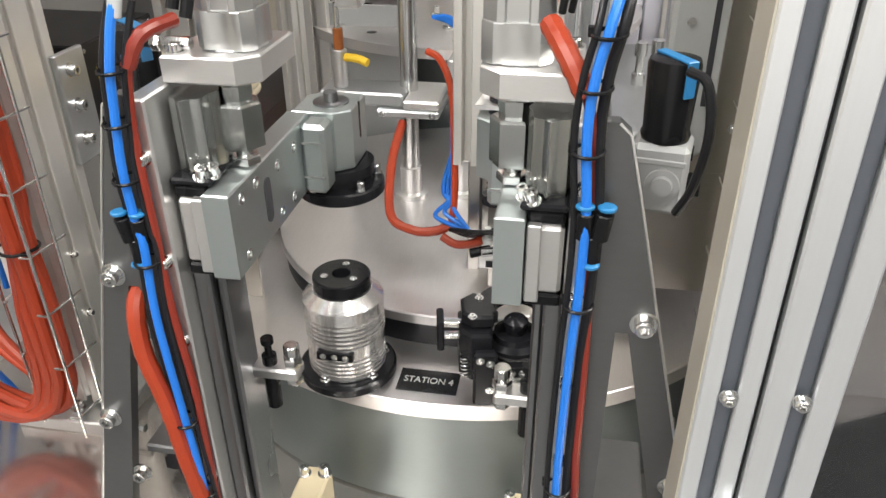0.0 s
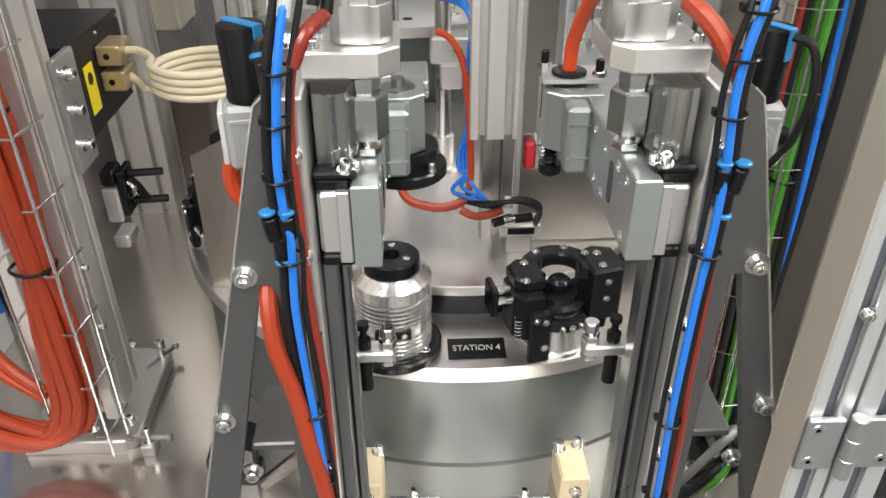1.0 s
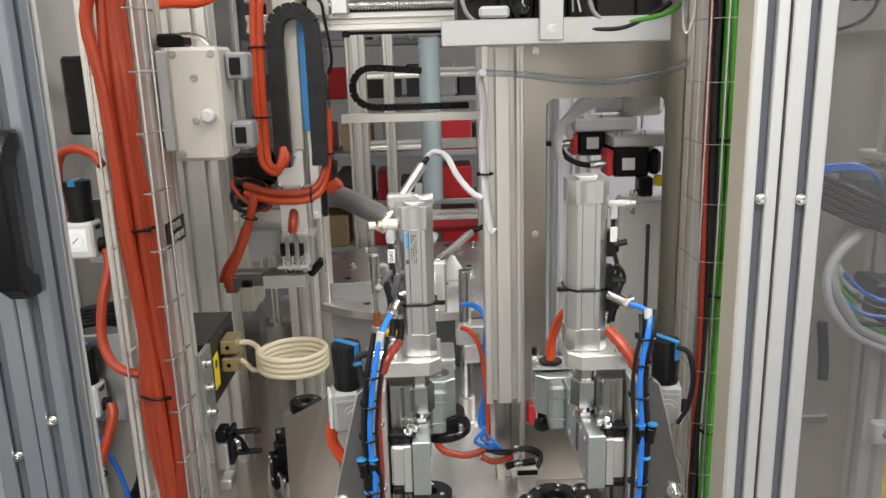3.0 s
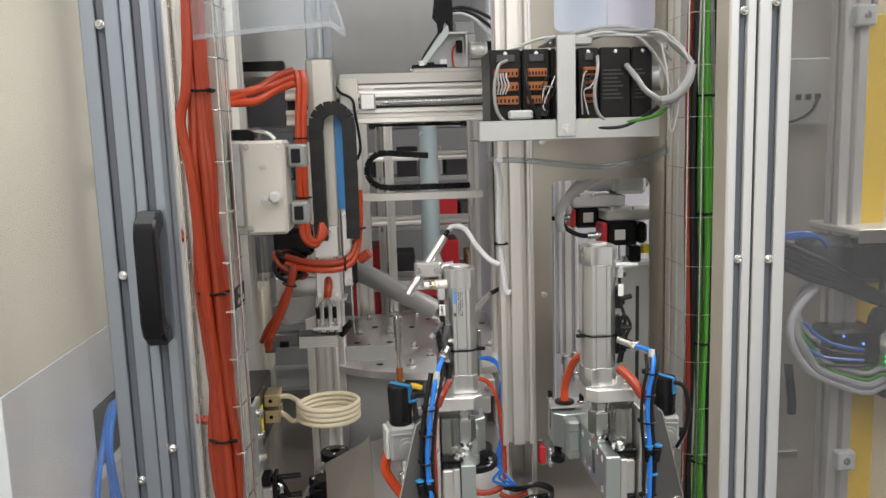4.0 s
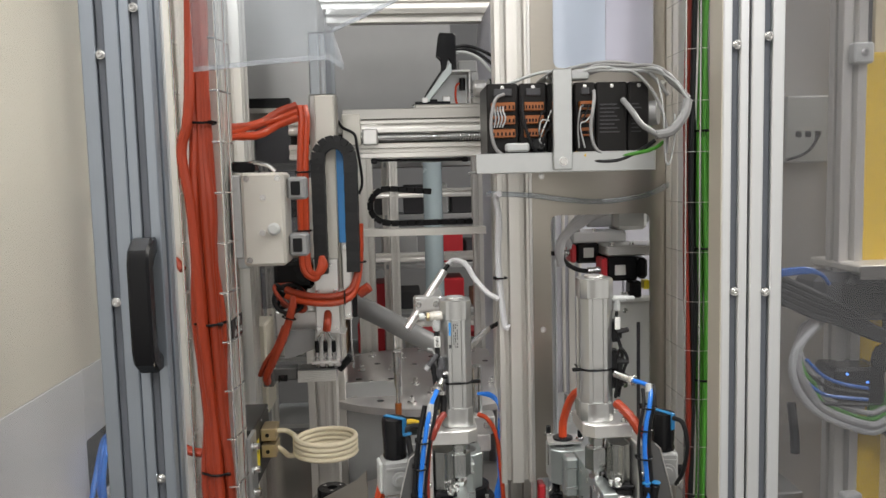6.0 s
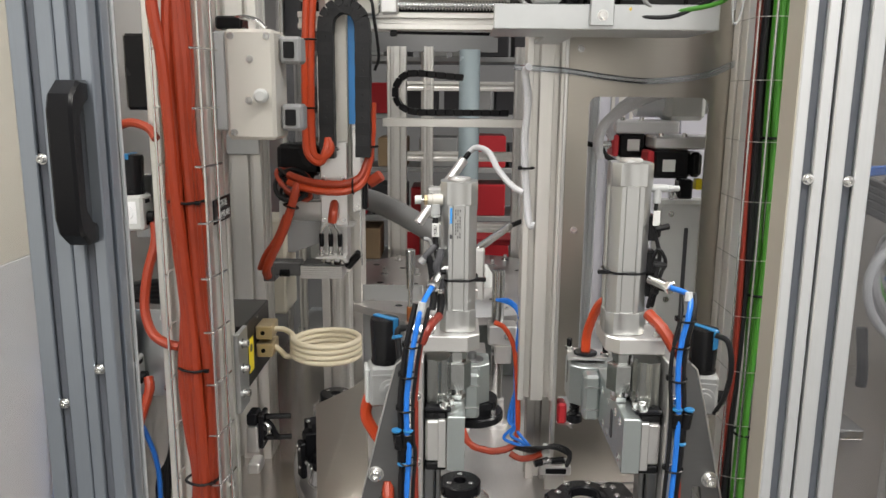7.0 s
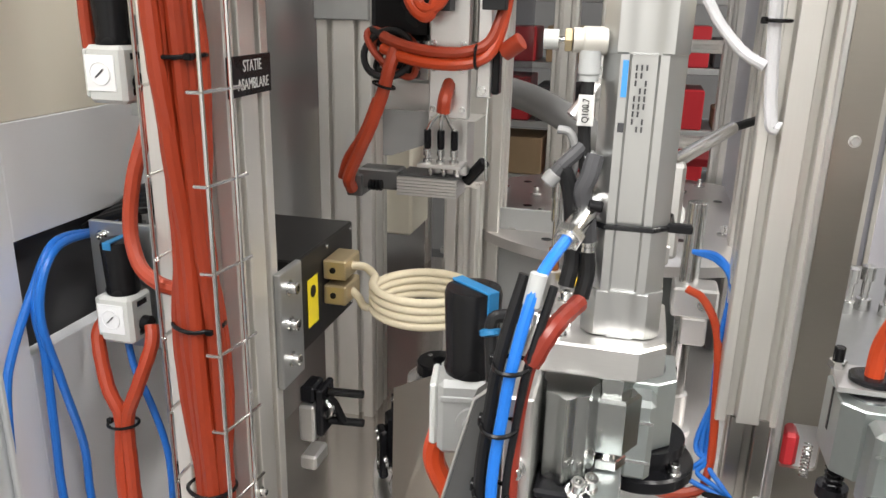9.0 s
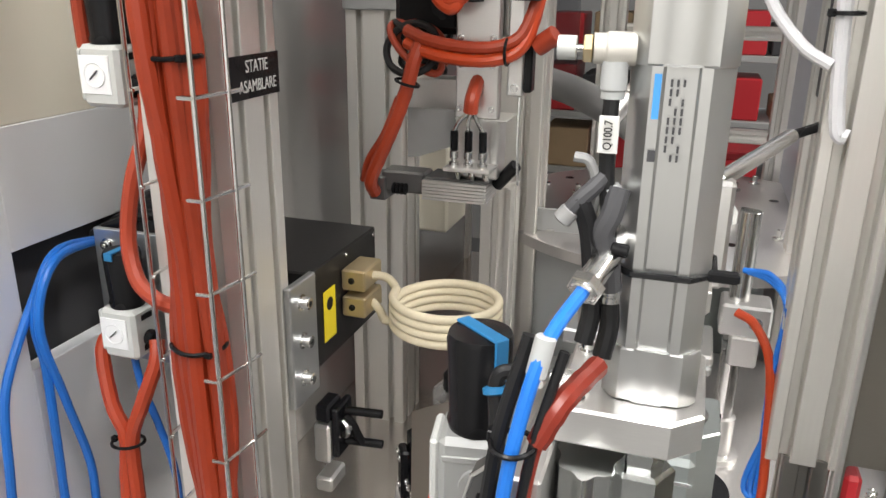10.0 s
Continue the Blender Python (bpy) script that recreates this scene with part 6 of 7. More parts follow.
for x in (-0.035, -0.02):
    bolt((x, 0.915, 1.998), (0, 0, 1), hd, 0.006, 0.016)
part("red_lead", tube(B(), [(-0.012, 0.93, 2.0), (-0.03, 0.925, 2.02), (-0.03, 0.925, 2.06), (-0.015, 0.93, 2.07)], 0.0025, 8), REDTUBE, hd)
part("plug", rod(B(), (-0.014, 0.93, 2.05), (-0.014, 0.93, 2.08), 0.008, 12), BLACK, hd)
part("motor", lathe(B(), (0.012, 0.91, 2.052), (1, 0.91, 2.052), [(0, 0.006), (0, 0.018), (0.004, 0.021), (0.028, 0.021), (0.03, 0.017), (0.036, 0.017), (0.037, 0.022), (0.075, 0.022), (0.075, 0.0)], 28), MILLED, hd)
part("motor_cap", lathe(B(), (0.052, 0.91, 2.052), (1, 0.91, 2.052), [(0, 0.0225), (0.0, 0.0235), (0.04, 0.0235), (0.04, 0.01)], 28), BLACK, hd)
part("motor_seat", box(B(), 0.006, 0.09, 0.89, 0.94, 1.9985, 2.0295, 0.002), STEEL, hd)
part("terminal_box", box(B(), -0.022, 0.027, 0.95, 1.0, 2.0985, 2.128, 0.003), BODYGREY, hd)
part("terminal_side", box(B(), 0.009, 0.03, 0.95, 1.0, 2.05, 2.098, 0.003), BODYGREY, hd)
part("black_sensor", poly(B(), [(-0.080, 2.135), (-0.074, 2.182), (-0.070, 2.19), (-0.034, 2.188), (-0.030, 2.18), (-0.030, 2.103), (-0.038, 2.100), (-0.044, 2.128), (-0.050, 2.128), (-0.056, 2.10), (-0.068, 2.095), (-0.066, 2.125)], 0.03, Matrix.Translation((0, 0.905, 0)) @ G2, 0.002), BLACK, hd, "black cable plug")
for k in range(3):
    part("hose", tube(B(), [(-0.035, 0.92, 2.155 - 0.006 * k), (-0.005, 0.915, 2.158 - 0.008 * k), (0.03, 0.912, 2.148 - 0.012 * k), (0.07, 0.91, 2.125 - 0.022 * k), (0.1, 0.91, 2.09 - 0.02 * k)], 0.0042, 10), (RUBBER, RUBBER, GREYPLASTIC)[k], hd)
part("lead", tube(B(), [(-0.064, 0.912, 2.10), (-0.085, 0.91, 2.07), (-0.105, 0.905, 2.04), (-0.12, 0.90, 2.005)], 0.0028, 8), RUBBER, hd)

# ---- centre column and window plate ----
col = thing("centre_column", (0.04, 0.44, CTOP), "upright aluminium centre column over the table", "profile post")
part("profile", profile(B(), 0.0345, 0.425, 1.235, 2.44, 0.066, 0.05, 2, 1), ANOD, col)
part("lower_bracket", profile(B(), 0.040, 0.43, CTOP, 1.2345, 0.042, 0.036, 1, 1), STEEL, col, "darker lower bracket")
plate = thing("window_plate", (0.2, 0.43, CTOP), "stainless partition plate with rounded window openings", "partition plate")


def window_plate(bm, x0, x1, y0, y1, z0, z1, wins, r):
    """Upright sheet with rounded openings, wins as (x0, x1, z0, z1) from the bottom up."""
    z = z0
    for wx0, wx1, wz0, wz1 in wins:
        box(bm, x0, x1, y0, y1, z, wz0, 0)
        box(bm, x0, wx0, y0, y1, wz0, wz1, 0)
        box(bm, wx1, x1, y0, y1, wz0, wz1, 0)
        for cx, cz, sx, sz in ((wx0, wz0, 1, 1), (wx1, wz0, -1, 1), (wx0, wz1, 1, -1), (wx1, wz1, -1, -1)):
            o = [(cx, cz)] + [(cx + sx * r * (1 - math.cos(a * math.pi / 12)), cz + sz * r * (1 - math.sin(a * math.pi / 12))) for a in range(7)]
            poly(bm, o, y1 - y0, Matrix.Translation((0, y0, 0)) @ G2)
        z = wz1
    box(bm, x0, x1, y0, y1, z, z1, 0)
    return bm


part("sheet", window_plate(B(), 0.068, 0.372, 0.402, 0.407, 1.20 + 0.045, 2.44, ((0.104, 0.296, 1.265, 1.755), (0.112, 0.303, 2.03, 2.36)), 0.014), SHEET, plate, "brushed stainless sheet", False)
part("lower_sheet", window_plate(B(), 0.068, 0.372, 0.402, 0.407, CTOP + 0.002, 1.2448, ((0.071, 0.108, 1.19, 1.2425),), 0.005), SHEET, plate, "", False)
part("lower_sheet", box(B(), 0.0615, 0.0678, 0.395, 0.41, CTOP + 0.002, 2.44, 0.001), MILLED, plate)
# Two opaque panes carry the light of the hall beyond in their colours.
part("pane", box(B(), 0.098, 0.212, 0.4072, 0.4100, 2.015, 2.375, 0), PANE_BRIGHTHALL, plate, "upper pane coloured pale blue for the bright hall beyond", False)
part("pane", box(B(), 0.2135, 0.317, 0.4072, 0.4100, 2.015, 2.375, 0), PANE_DULLHALL, plate, "upper pane coloured pale lilac for the duller hall beyond", False)
for x, z in ((0.087, 1.536), (0.335, 1.536), (0.087, 1.83), (0.33, 1.83), (0.1, 2.0), (0.32, 2.0), (0.32, 1.3)):
    bolt((x, 0.402, z), (0, -1, 0), plate, 0.0042, 0.003)
tagged(part("spring_stop", tube(B(), [(0.095 + 0.004 * math.cos(k), 0.396 + 0.004 * math.sin(k), 1.185 + 0.00065 * k) for k in range(60)], 0.0009, 5, 2), CHROME), "small coil spring beside the small opening", "spring")
tagged(part("red_clamp", box(B(), 0.074, 0.09, 0.41, 0.44, 1.185, 1.225, 0.004), REDBOX), "red clamp behind the small opening", "clamp")

# ---- drives on a tray ----
dt = thing("drive_tray", (0.07, 0.13, 1.83), "zinc tray and strap holding the servo drives", "tray")
part("front_lip", box(B(), -0.066, 0.208, 0.108, 0.113, 1.836, 1.866, 0.001), GREYMOUNT, dt)
part("floor", box(B(), -0.066, 0.208, 0.113, 0.24, 1.836, 1.840, 0.001), GREYMOUNT, dt)
part("support_arm", box(B(), 0.012, 0.05, 0.24, 0.3998, 1.836, 1.842, 0.001), GREYMOUNT, dt)
part("strap", box(B(), 0.050, 0.0785, 0.100, 0.1075, 1.840, 1.988, 0.001), GREYMOUNT, dt)
part("strap_top", box(B(), 0.050, 0.0785, 0.1075, 0.24, 1.984, 1.988, 0.001), GREYMOUNT, dt)
bolt((0.0645, 0.100, 1.852), (0, -1, 0), dt, 0.005, 0.003)
for x0, x1 in ((-0.045, 0.003), (0.005, 0.047), (0.049, 0.088), (0.090, 0.122), (0.124, 0.172), (0.174, 0.206)):
    d = thing("servo_drive", ((x0 + x1) / 2, 0.18, 1.84), "black servo drive module with orange terminals", "servo drive", "servo drives")
    part("case", box(B(), x0, x1, 0.135, 0.235, 1.8405, 1.972, 0.002), BLACKBOX, d)
    if x1 < 0.124:
        for k in range(3):
            z = 1.8900 + 0.0200 * k
            tm = part("terminal", box(B(), x0 + 0.006, x1 - 0.006, 0.124, 0.1345, z, z + 0.0128, 0.001), ORANGE, d, "orange terminal strip")
            nn = 6
            for i in range(nn):
                xx = x0 + 0.009 + (x1 - x0 - 0.018) * i / (nn - 1)
                part("contact", box(B(), xx - 0.0012, xx + 0.0012, 0.1232, 0.1239, z + 0.003, z + 0.008, 0), BLACK, tm)
        part("socket", box(B(), x0 + 0.008, x1 - 0.008, 0.128, 0.1345, 1.848, 1.862, 0.002), DARKGREY, d)
        part("top_socket", box(B(), x0 + 0.01, x1 - 0.01, 0.130, 0.1345, 1.953, 1.964, 0.001), DARKGREY, d)
    else:
        bm = B()
        for k in range(8):
            box(bm, x0 + 0.005, x1 - 0.012 - 0.004 * (k % 3), 0.1342, 0.1348, 1.895 + 0.006 * k, 1.897 + 0.006 * k, 0)
        part("print", bm, DARKGREY, d, "", False)
    for z in (1.848, 1.966):
        bolt(((x0 + x1) / 2, 0.135, z), (0, -1, 0), d, 0.0022, 0.001, "screw")
hose("grey_cable", [(-0.02, 0.126, 1.955), (-0.035, 0.112, 1.945), (-0.042, 0.11, 1.91), (-0.036, 0.112, 1.875), (-0.015, 0.12, 1.858)], 0.0026, DUCT, "grey cable looped on a servo drive", "cable", group="drive cables")
hose("grey_cable", [(0.118, 0.126, 1.958), (0.114, 0.11, 1.94), (0.108, 0.106, 1.90), (0.116, 0.108, 1.87), (0.14, 0.115, 1.856)], 0.0026, DUCT, "grey cable looped on a servo drive", "cable", group="drive cables")
hose("black_cable", [(0.008, 0.126, 1.95), (0.006, 0.112, 1.925), (0.014, 0.11, 1.89), (0.03, 0.118, 1.86), (0.03, 0.13, 1.85)], 0.0026, RUBBER, "black cable on a servo drive", "cable", group="drive cables")
hose("black_cable", [(0.088, 0.125, 1.858), (0.11, 0.112, 1.852), (0.15, 0.11, 1.852), (0.185, 0.112, 1.866), (0.21, 0.12, 1.88)], 0.0034, RUBBER, "black cable along the tray", "cable", group="drive cables")
hose("green_cable", [(0.15, 0.112, 1.858), (0.18, 0.108, 1.862), (0.205, 0.11, 1.868), (0.222, 0.115, 1.878)], 0.003, GREEN, "green earth cable along the tray", "cable", group="drive cables")
tagged(part("yellow_plug", rod(B(), (0.085, 0.116, 1.862), (0.102, 0.112, 1.860), 0.005, 12), YELLOWPAINT), "yellow cable plug on the drives", "plug")
hose("grey_sleeve", [(0.163, 0.128, 1.944), (0.172, 0.104, 1.922), (0.184, 0.10, 1.904), (0.207, 0.098, 1.888)], 0.0044, DUCT, "grey ribbed sleeve hanging from a servo drive", "sleeve", group="drive cables", wave=0.05)
hose("clear_sleeve", [(0.205, 0.099, 1.888), (0.228, 0.10, 1.893), (0.249, 0.103, 1.916), (0.257, 0.108, 1.94)], 0.0072, DUCT, "thick cloudy plastic sleeve round the drive cables", "sleeve", group="drive cables", wave=0.03)
random.seed(21)
for k in range(6):
    j = lambda: random.uniform(-0.005, 0.005)
    top = 1.986 + 0.0035 * (k % 3)
    hose("grey_cable", [(0.094 + j(), 0.15 + j(), 1.985 + j() * 0.4), (0.129 + j(), 0.14 + j(), top + 0.004), (0.171 + j(), 0.135 + j(), top + 0.002), (0.213 + j(), 0.13 + j(), top), (0.241 + j(), 0.125 + j(), 1.972 + j()), (0.262 + j() * 0.5, 0.12, 1.946 + j())], 0.0026, (GREYPLASTIC, GREYPLASTIC, DUCT)[k % 3], "grey cable of the bundle lying over the drives", "cable", group="drive cables")
hose("pale_cable", [(-0.01, 0.18, 1.9745), (0.044, 0.17, 1.9915), (0.098, 0.16, 1.9925), (0.125, 0.15, 1.99)], 0.0026, GREYPLASTIC, "pale cable lying along the top of the drives", "cable", group="drive cables")
hose("wire_loop", [(0.214, 0.12, 1.975), (0.219, 0.108, 1.93), (0.221, 0.106, 1.87), (0.224, 0.106, 1.845), (0.23, 0.106, 1.85), (0.236, 0.106, 1.885), (0.238, 0.112, 1.92)], 0.0013, GREYPLASTIC, "thin loop of wire hanging beside the drives", "wire", group="drive cables")
for k in range(4):
    hose("white_wire", [(-0.0345 + 0.0042 * k, 0.123, 1.936), (-0.035 + 0.0042 * k, 0.118, 1.929), (-0.034 + 0.005 * k, 0.117, 1.918), (-0.036 + 0.004 * k, 0.12, 1.905)], 0.0012, GREYPLASTIC, "short pale wire on the terminals", "wire", group="terminal wires")
for k in range(5):
    hose("thin_wire", [(0.046 + 0.002 * k, 0.122, 1.93 - 0.016 * (k % 3)), (0.036 - 0.001 * k, 0.113, 1.926 - 0.012 * k), (0.030 + 0.001 * k, 0.112, 1.908 - 0.009 * k), (0.033 + 0.002 * k, 0.116, 1.878)], 0.0011, (RUBBER, GREYPLASTIC, RUBBER, BODYGREY, RUBBER)[k], "thin control wire on the terminals", "wire", group="terminal wires")
for k in range(4):
    hose("thin_wire", [(0.100 + 0.005 * k, 0.122, 1.936 - 0.012 * (k % 2)), (0.094 + 0.003 * k, 0.114, 1.93 - 0.006 * k), (0.090 + 0.001 * k, 0.112, 1.905), (0.092 + 0.003 * k, 0.115, 1.872)], 0.0012, (BODYGREY, RUBBER, RUBBER, GREYPLASTIC)[k], "thin control wire on the terminals", "wire", group="terminal wires")
tagged(part("cable_plug", box(B(), -0.020, 0.016, 0.110, 0.1275, 1.8675, 1.881, 0.003), GREYPLASTIC), "flat grey connector plug lying at the drives", "plug")
tagged(part("black_plug", box(B(), 0.018, 0.04, 0.112, 0.1275, 1.8675, 1.888, 0.004), BLACK), "black connector plug lying at the drives", "plug")
hose("grey_cable", [(0.10, 0.15, 1.98), (0.14, 0.14, 1.992), (0.18, 0.13, 1.985), (0.21, 0.12, 1.95), (0.226, 0.112, 1.90), (0.224, 0.11, 1.86)], 0.0026, DUCT, "grey cable arching over the drives", "cable", group="drive cables")
hose("grey_cable", [(0.05, 0.15, 1.98), (0.09, 0.145, 1.995), (0.15, 0.14, 2.002), (0.20, 0.135, 1.99), (0.235, 0.13, 1.95)], 0.003, DUCT, "grey cable arching over the drives", "cable", group="drive cables")
tagged(part("power_socket", rod(B(), (0.208, 0.16, 1.925), (0.226, 0.15, 1.925), 0.019, 20), DUCT), "round grey power socket on the drives", "socket")
tagged(part("paper_tag", box(B(), 0.085, 0.115, 0.14, 0.16, 1.977, 1.990, 0.002), GREYPLASTIC), "grey plug lying on the drives", "plug")
sh = tagged(part("plastic_shroud", tube(B(), [(-0.02, 0.39, 1.80), (0.06, 0.385, 1.795), (0.13, 0.38, 1.785), (0.2, 0.38, 1.78), (0.28, 0.38, 1.79), (0.33, 0.385, 1.81)], 0.005, 8), FILM), "clear plastic hose draped over the partition", "hose", "clear hoses")
hose("white_tube", [(0.002, 0.37, 1.80), (-0.002, 0.385, 1.79), (0.004, 0.392, 1.75), (0.001, 0.394, 1.68), (0.006, 0.394, 1.6), (0.012, 0.392, 1.55), (0.020, 0.39, 1.545)], 0.0062, WHITETUBE, "white spiral wrapped tube tied to the column", "tube", group="white tubes", wave=0.04)
hose("white_tube", [(0.000, 0.392, 1.60), (-0.02, 0.40, 1.612), (-0.04, 0.43, 1.635), (-0.055, 0.47, 1.66), (-0.075, 0.50, 1.665), (-0.088, 0.505, 1.655)], 0.0052, WHITETUBE, "white spiral wrapped sensor cable", "tube", group="white tubes", wave=0.04)
tagged(tie_round("cable_tie", (0.006, 0.394, 1.64), (0, 0, 1), 0.011, None), "black cable tie on the column tube", "cable tie", "cable ties")

# pen sensors
ps = thing("pen_sensor", (-0.08, 0.27, 1.53), "slim steel pen sensor clamped on a holder", "sensor", "pen sensors")
part("barrel", rod(B(), (-0.078, 0.27, 1.528), (-0.020, 0.40, 1.542), 0.0062, 16), CHROME, ps)
part("neck", rod(B(), (-0.020, 0.40, 1.542), (0.008, 0.43, 1.548), 0.0042, 14), BLACK, ps)
part("holder", box(B(), -0.09, -0.065, 0.262, 0.285, 1.45, 1.53, 0.003), MILLED, ps)
part("arm", box(B(), -0.092, -0.080, 0.0935, 0.2618, 1.498, 1.512, 0.002), MILLED, ps)
pp = thing("pen_sensor", (-0.15, 0.50, 1.55), "slim steel pen sensor held in a swivel clamp", "sensor", "pen sensors")
part("barrel", lathe(B(), (-0.175, 0.46, 1.535), (-0.095, 0.50, 1.645), [(0, 0.006), (0.001, 0.0085), (0.03, 0.0085), (0.031, 0.0095), (0.055, 0.0095), (0.056, 0.0085), (0.14, 0.0085), (0.1416, 0.005)], 18), MILLED, pp)
part("tip", rod(B(), (-0.095, 0.50, 1.645), (-0.086, 0.504, 1.657), 0.0045, 14), BLACK, pp)
part("clamp", box(B(), -0.160, -0.105, 0.462, 0.492, 1.568, 1.598, 0.004), MILLED, pp)
for x in (-0.151, -0.115):
    bolt((x, 0.462, 1.583), (0, -1, 0), pp, 0.005, 0.004)
part("swivel", rod(B(), (-0.110, 0.477, 1.583), (-0.080, 0.477, 1.588), 0.010, 18), MILLED, pp)
part("arm", box(B(), -0.113, -0.099, 0.4925, 0.628, 1.574, 1.592, 0.002), MILLED, pp)
part("post", rod(B(), (-0.100, 0.62, 1.4402), (-0.100, 0.62, 1.574), 0.005), CHROME, pp)

# vertical rods and tooling on the centre disc
for x, y, z, r in ((-0.022, 0.64, 1.412, 0.0125),):
    vr = thing("guide_rod", (x, y, CTOP), "polished upright guide rod with clamp collars on the table", "guide rod", "guide rods")
    part("rod", rod(B(), (x, y, CTOP), (x, y, z), r, 24), CHROME, vr)
    part("clamp_block", box(B(), x - 0.020, x + 0.038, y - 0.026, y + 0.022, 1.262, 1.302, 0.003), MILLED, vr)
    bolt((x + 0.02, y - 0.026, 1.282), (0, -1, 0), vr, 0.006, 0.003)
    part("collar", lathe(B(), (x, y, CTOP), (x, y, 2), [(0, 0.026), (0.008, 0.026), (0.010, 0.017), (0.06, 0.017), (0.062, 0.0125)], 28), MILLED, vr)
    part("lower_clamp", box(B(), x - 0.006, x + 0.028, y - 0.024, y + 0.02, 1.222, 1.2615, 0.003), MILLED, vr)
tr = thing("tool_bridge", (-0.10, 0.62, CTOP), "milled bridge plate with two clamp rods behind the press", "tool bridge")
part("rod", rod(B(), (-0.100, 0.62, CTOP), (-0.100, 0.62, 1.44), 0.0135, 24), CHROME, tr)
part("collar", lathe(B(), (-0.100, 0.62, CTOP), (-0.100, 0.62, 2), [(0, 0.026), (0.008, 0.026), (0.010, 0.017), (0.05, 0.017), (0.052, 0.013)], 28), MILLED, tr)
part("bridge", box(B(), -0.224, -0.100, 0.575, 0.638, 1.240, 1.260, 0.003), GREYMOUNT, tr)
part("bridge_top", box(B(), -0.138, -0.046, 0.565, 0.66, 1.2280, 1.2395, 0.003), GREYMOUNT, tr)
part("clamp_half", box(B(), -0.0985, -0.046, 0.565, 0.66, 1.2405, 1.2540, 0.003), MILLED, tr)
for x in (-0.128, -0.056):
    bolt((x, 0.565, 1.234), (0, -1, 0), tr, 0.0035, 0.003)
bm = lathe(B(), (-0.197, 0.60, CTOP), (-0.197, 0.60, 2), [(0, 0.012), (0.02, 0.012), (0.022, 0.0045), (0.30, 0.0045), (0.302, 0.0078), (0.33, 0.0078), (0.332, 0.0095), (0.378, 0.0098), (0.38, 0.008)], 20)
tagged(part("socket_spindle", bm, CHROME), "slim screw spindle with a bright socket end", "spindle")
tagged(part("orange_grip", rod(B(), (-0.197, 0.60, 1.315), (-0.197, 0.60, 1.345), 0.0072, 16), ORANGE), "orange sleeve on the spindle", "sleeve")
tagged(part("spindle_base", rod(B(), (-0.197, 0.60, 1.2602), (-0.197, 0.60, 1.315), 0.011, 20), MILLED), "bright base tube of the spindle", "spindle base")
hose("yellow_plug", [(-0.185, 0.59, 1.306), (-0.165, 0.585, 1.306), (-0.15, 0.58, 1.302)], 0.006, YELLOWPAINT, "yellow plug on the spindle", "plug")
for k in range(3):
    hose("blue_hose", [(-0.035, 0.475, 1.395), (-0.01, 0.46, 1.397 - 0.003 * k), (0.004, 0.44 - 0.004 * k, 1.375), (-0.002 + 0.007 * k, 0.42, 1.30), (0.000 - 0.006 * k, 0.41, 1.2), (-0.004 + 0.004 * k, 0.40, 1.185), (-0.02 + 0.012 * k, 0.395, 1.165 + 0.006 * k), (0.015, 0.385, 1.155 + 0.006 * k), (0.03, 0.38, 1.15)], 0.0029, BLUE, "thin blue air hose down to the table", group="air hoses")
hose("red_hose", [(-0.038, 0.45, 1.36), (-0.02, 0.44, 1.352), (-0.004, 0.425, 1.32), (0.002, 0.41, 1.25), (0.004, 0.40, 1.19), (0.0, 0.395, 1.155)], 0.0045, REDTUBE, "thin orange-red hose down to the table", group="sleeved hoses")
hose("red_hose", [(0.002, 0.395, 1.155), (-0.02, 0.392, 1.145), (-0.05, 0.395, 1.142), (-0.085, 0.42, 1.15), (-0.10, 0.50, 1.19), (-0.10, 0.57, 1.22)], 0.0062, RED, "red sleeved hose lying on the table", group="sleeved hoses", wave=0.04)
hose("red_hose", [(-0.01, 0.385, 1.142), (0.008, 0.38, 1.135), (0.028, 0.375, 1.14), (0.045, 0.37, 1.15)], 0.0055, RED, "red sleeved hose lying on the table", group="sleeved hoses")
for k in range(4):
    hose("black_cable", [(0.0, 0.39, 1.15), (0.03, 0.378 - 0.004 * k, 1.150 + 0.004 * k), (0.065, 0.372 - 0.004 * k, 1.165), (0.092, 0.368, 1.155 - 0.003 * k), (0.085, 0.362 - 0.003 * k, 1.135)], 0.003, RUBBER, "black cable curled on the table", "cable", group="black cables")
ts = thing("table_sensor", (0.065, 0.37, CTOP), "small silver sensor block on a short stand with a white fitting", "sensor")
part("stand", box(B(), 0.05, 0.085, 0.372, 0.385, CTOP, 1.115, 0.002), STEEL, ts)
part("block", box(B(), 0.040, 0.094, 0.358, 0.392, 1.1152, 1.132, 0.002), MILLED, ts)
for k in range(3):
    part("plug", rod(B(), (0.03 + 0.014 * k, 0.356, 1.137 + 0.003 * k), (0.055 + 0.013 * k, 0.362, 1.142), 0.006, 12), BLACK if k != 1 else CHROME, ts)
part("lens", box(B(), 0.05, 0.085, 0.3565, 0.3578, 1.119, 1.128, 0), BLACK, ts)
part("fitting", lathe(B(), (0.050, 0.372, 1.1322), (0.050, 0.372, 2), [(0, 0.005), (0.012, 0.005), (0.013, 0.008), (0.02, 0.008), (0.022, 0.004), (0.034, 0.004)], 14), WHITE, ts)

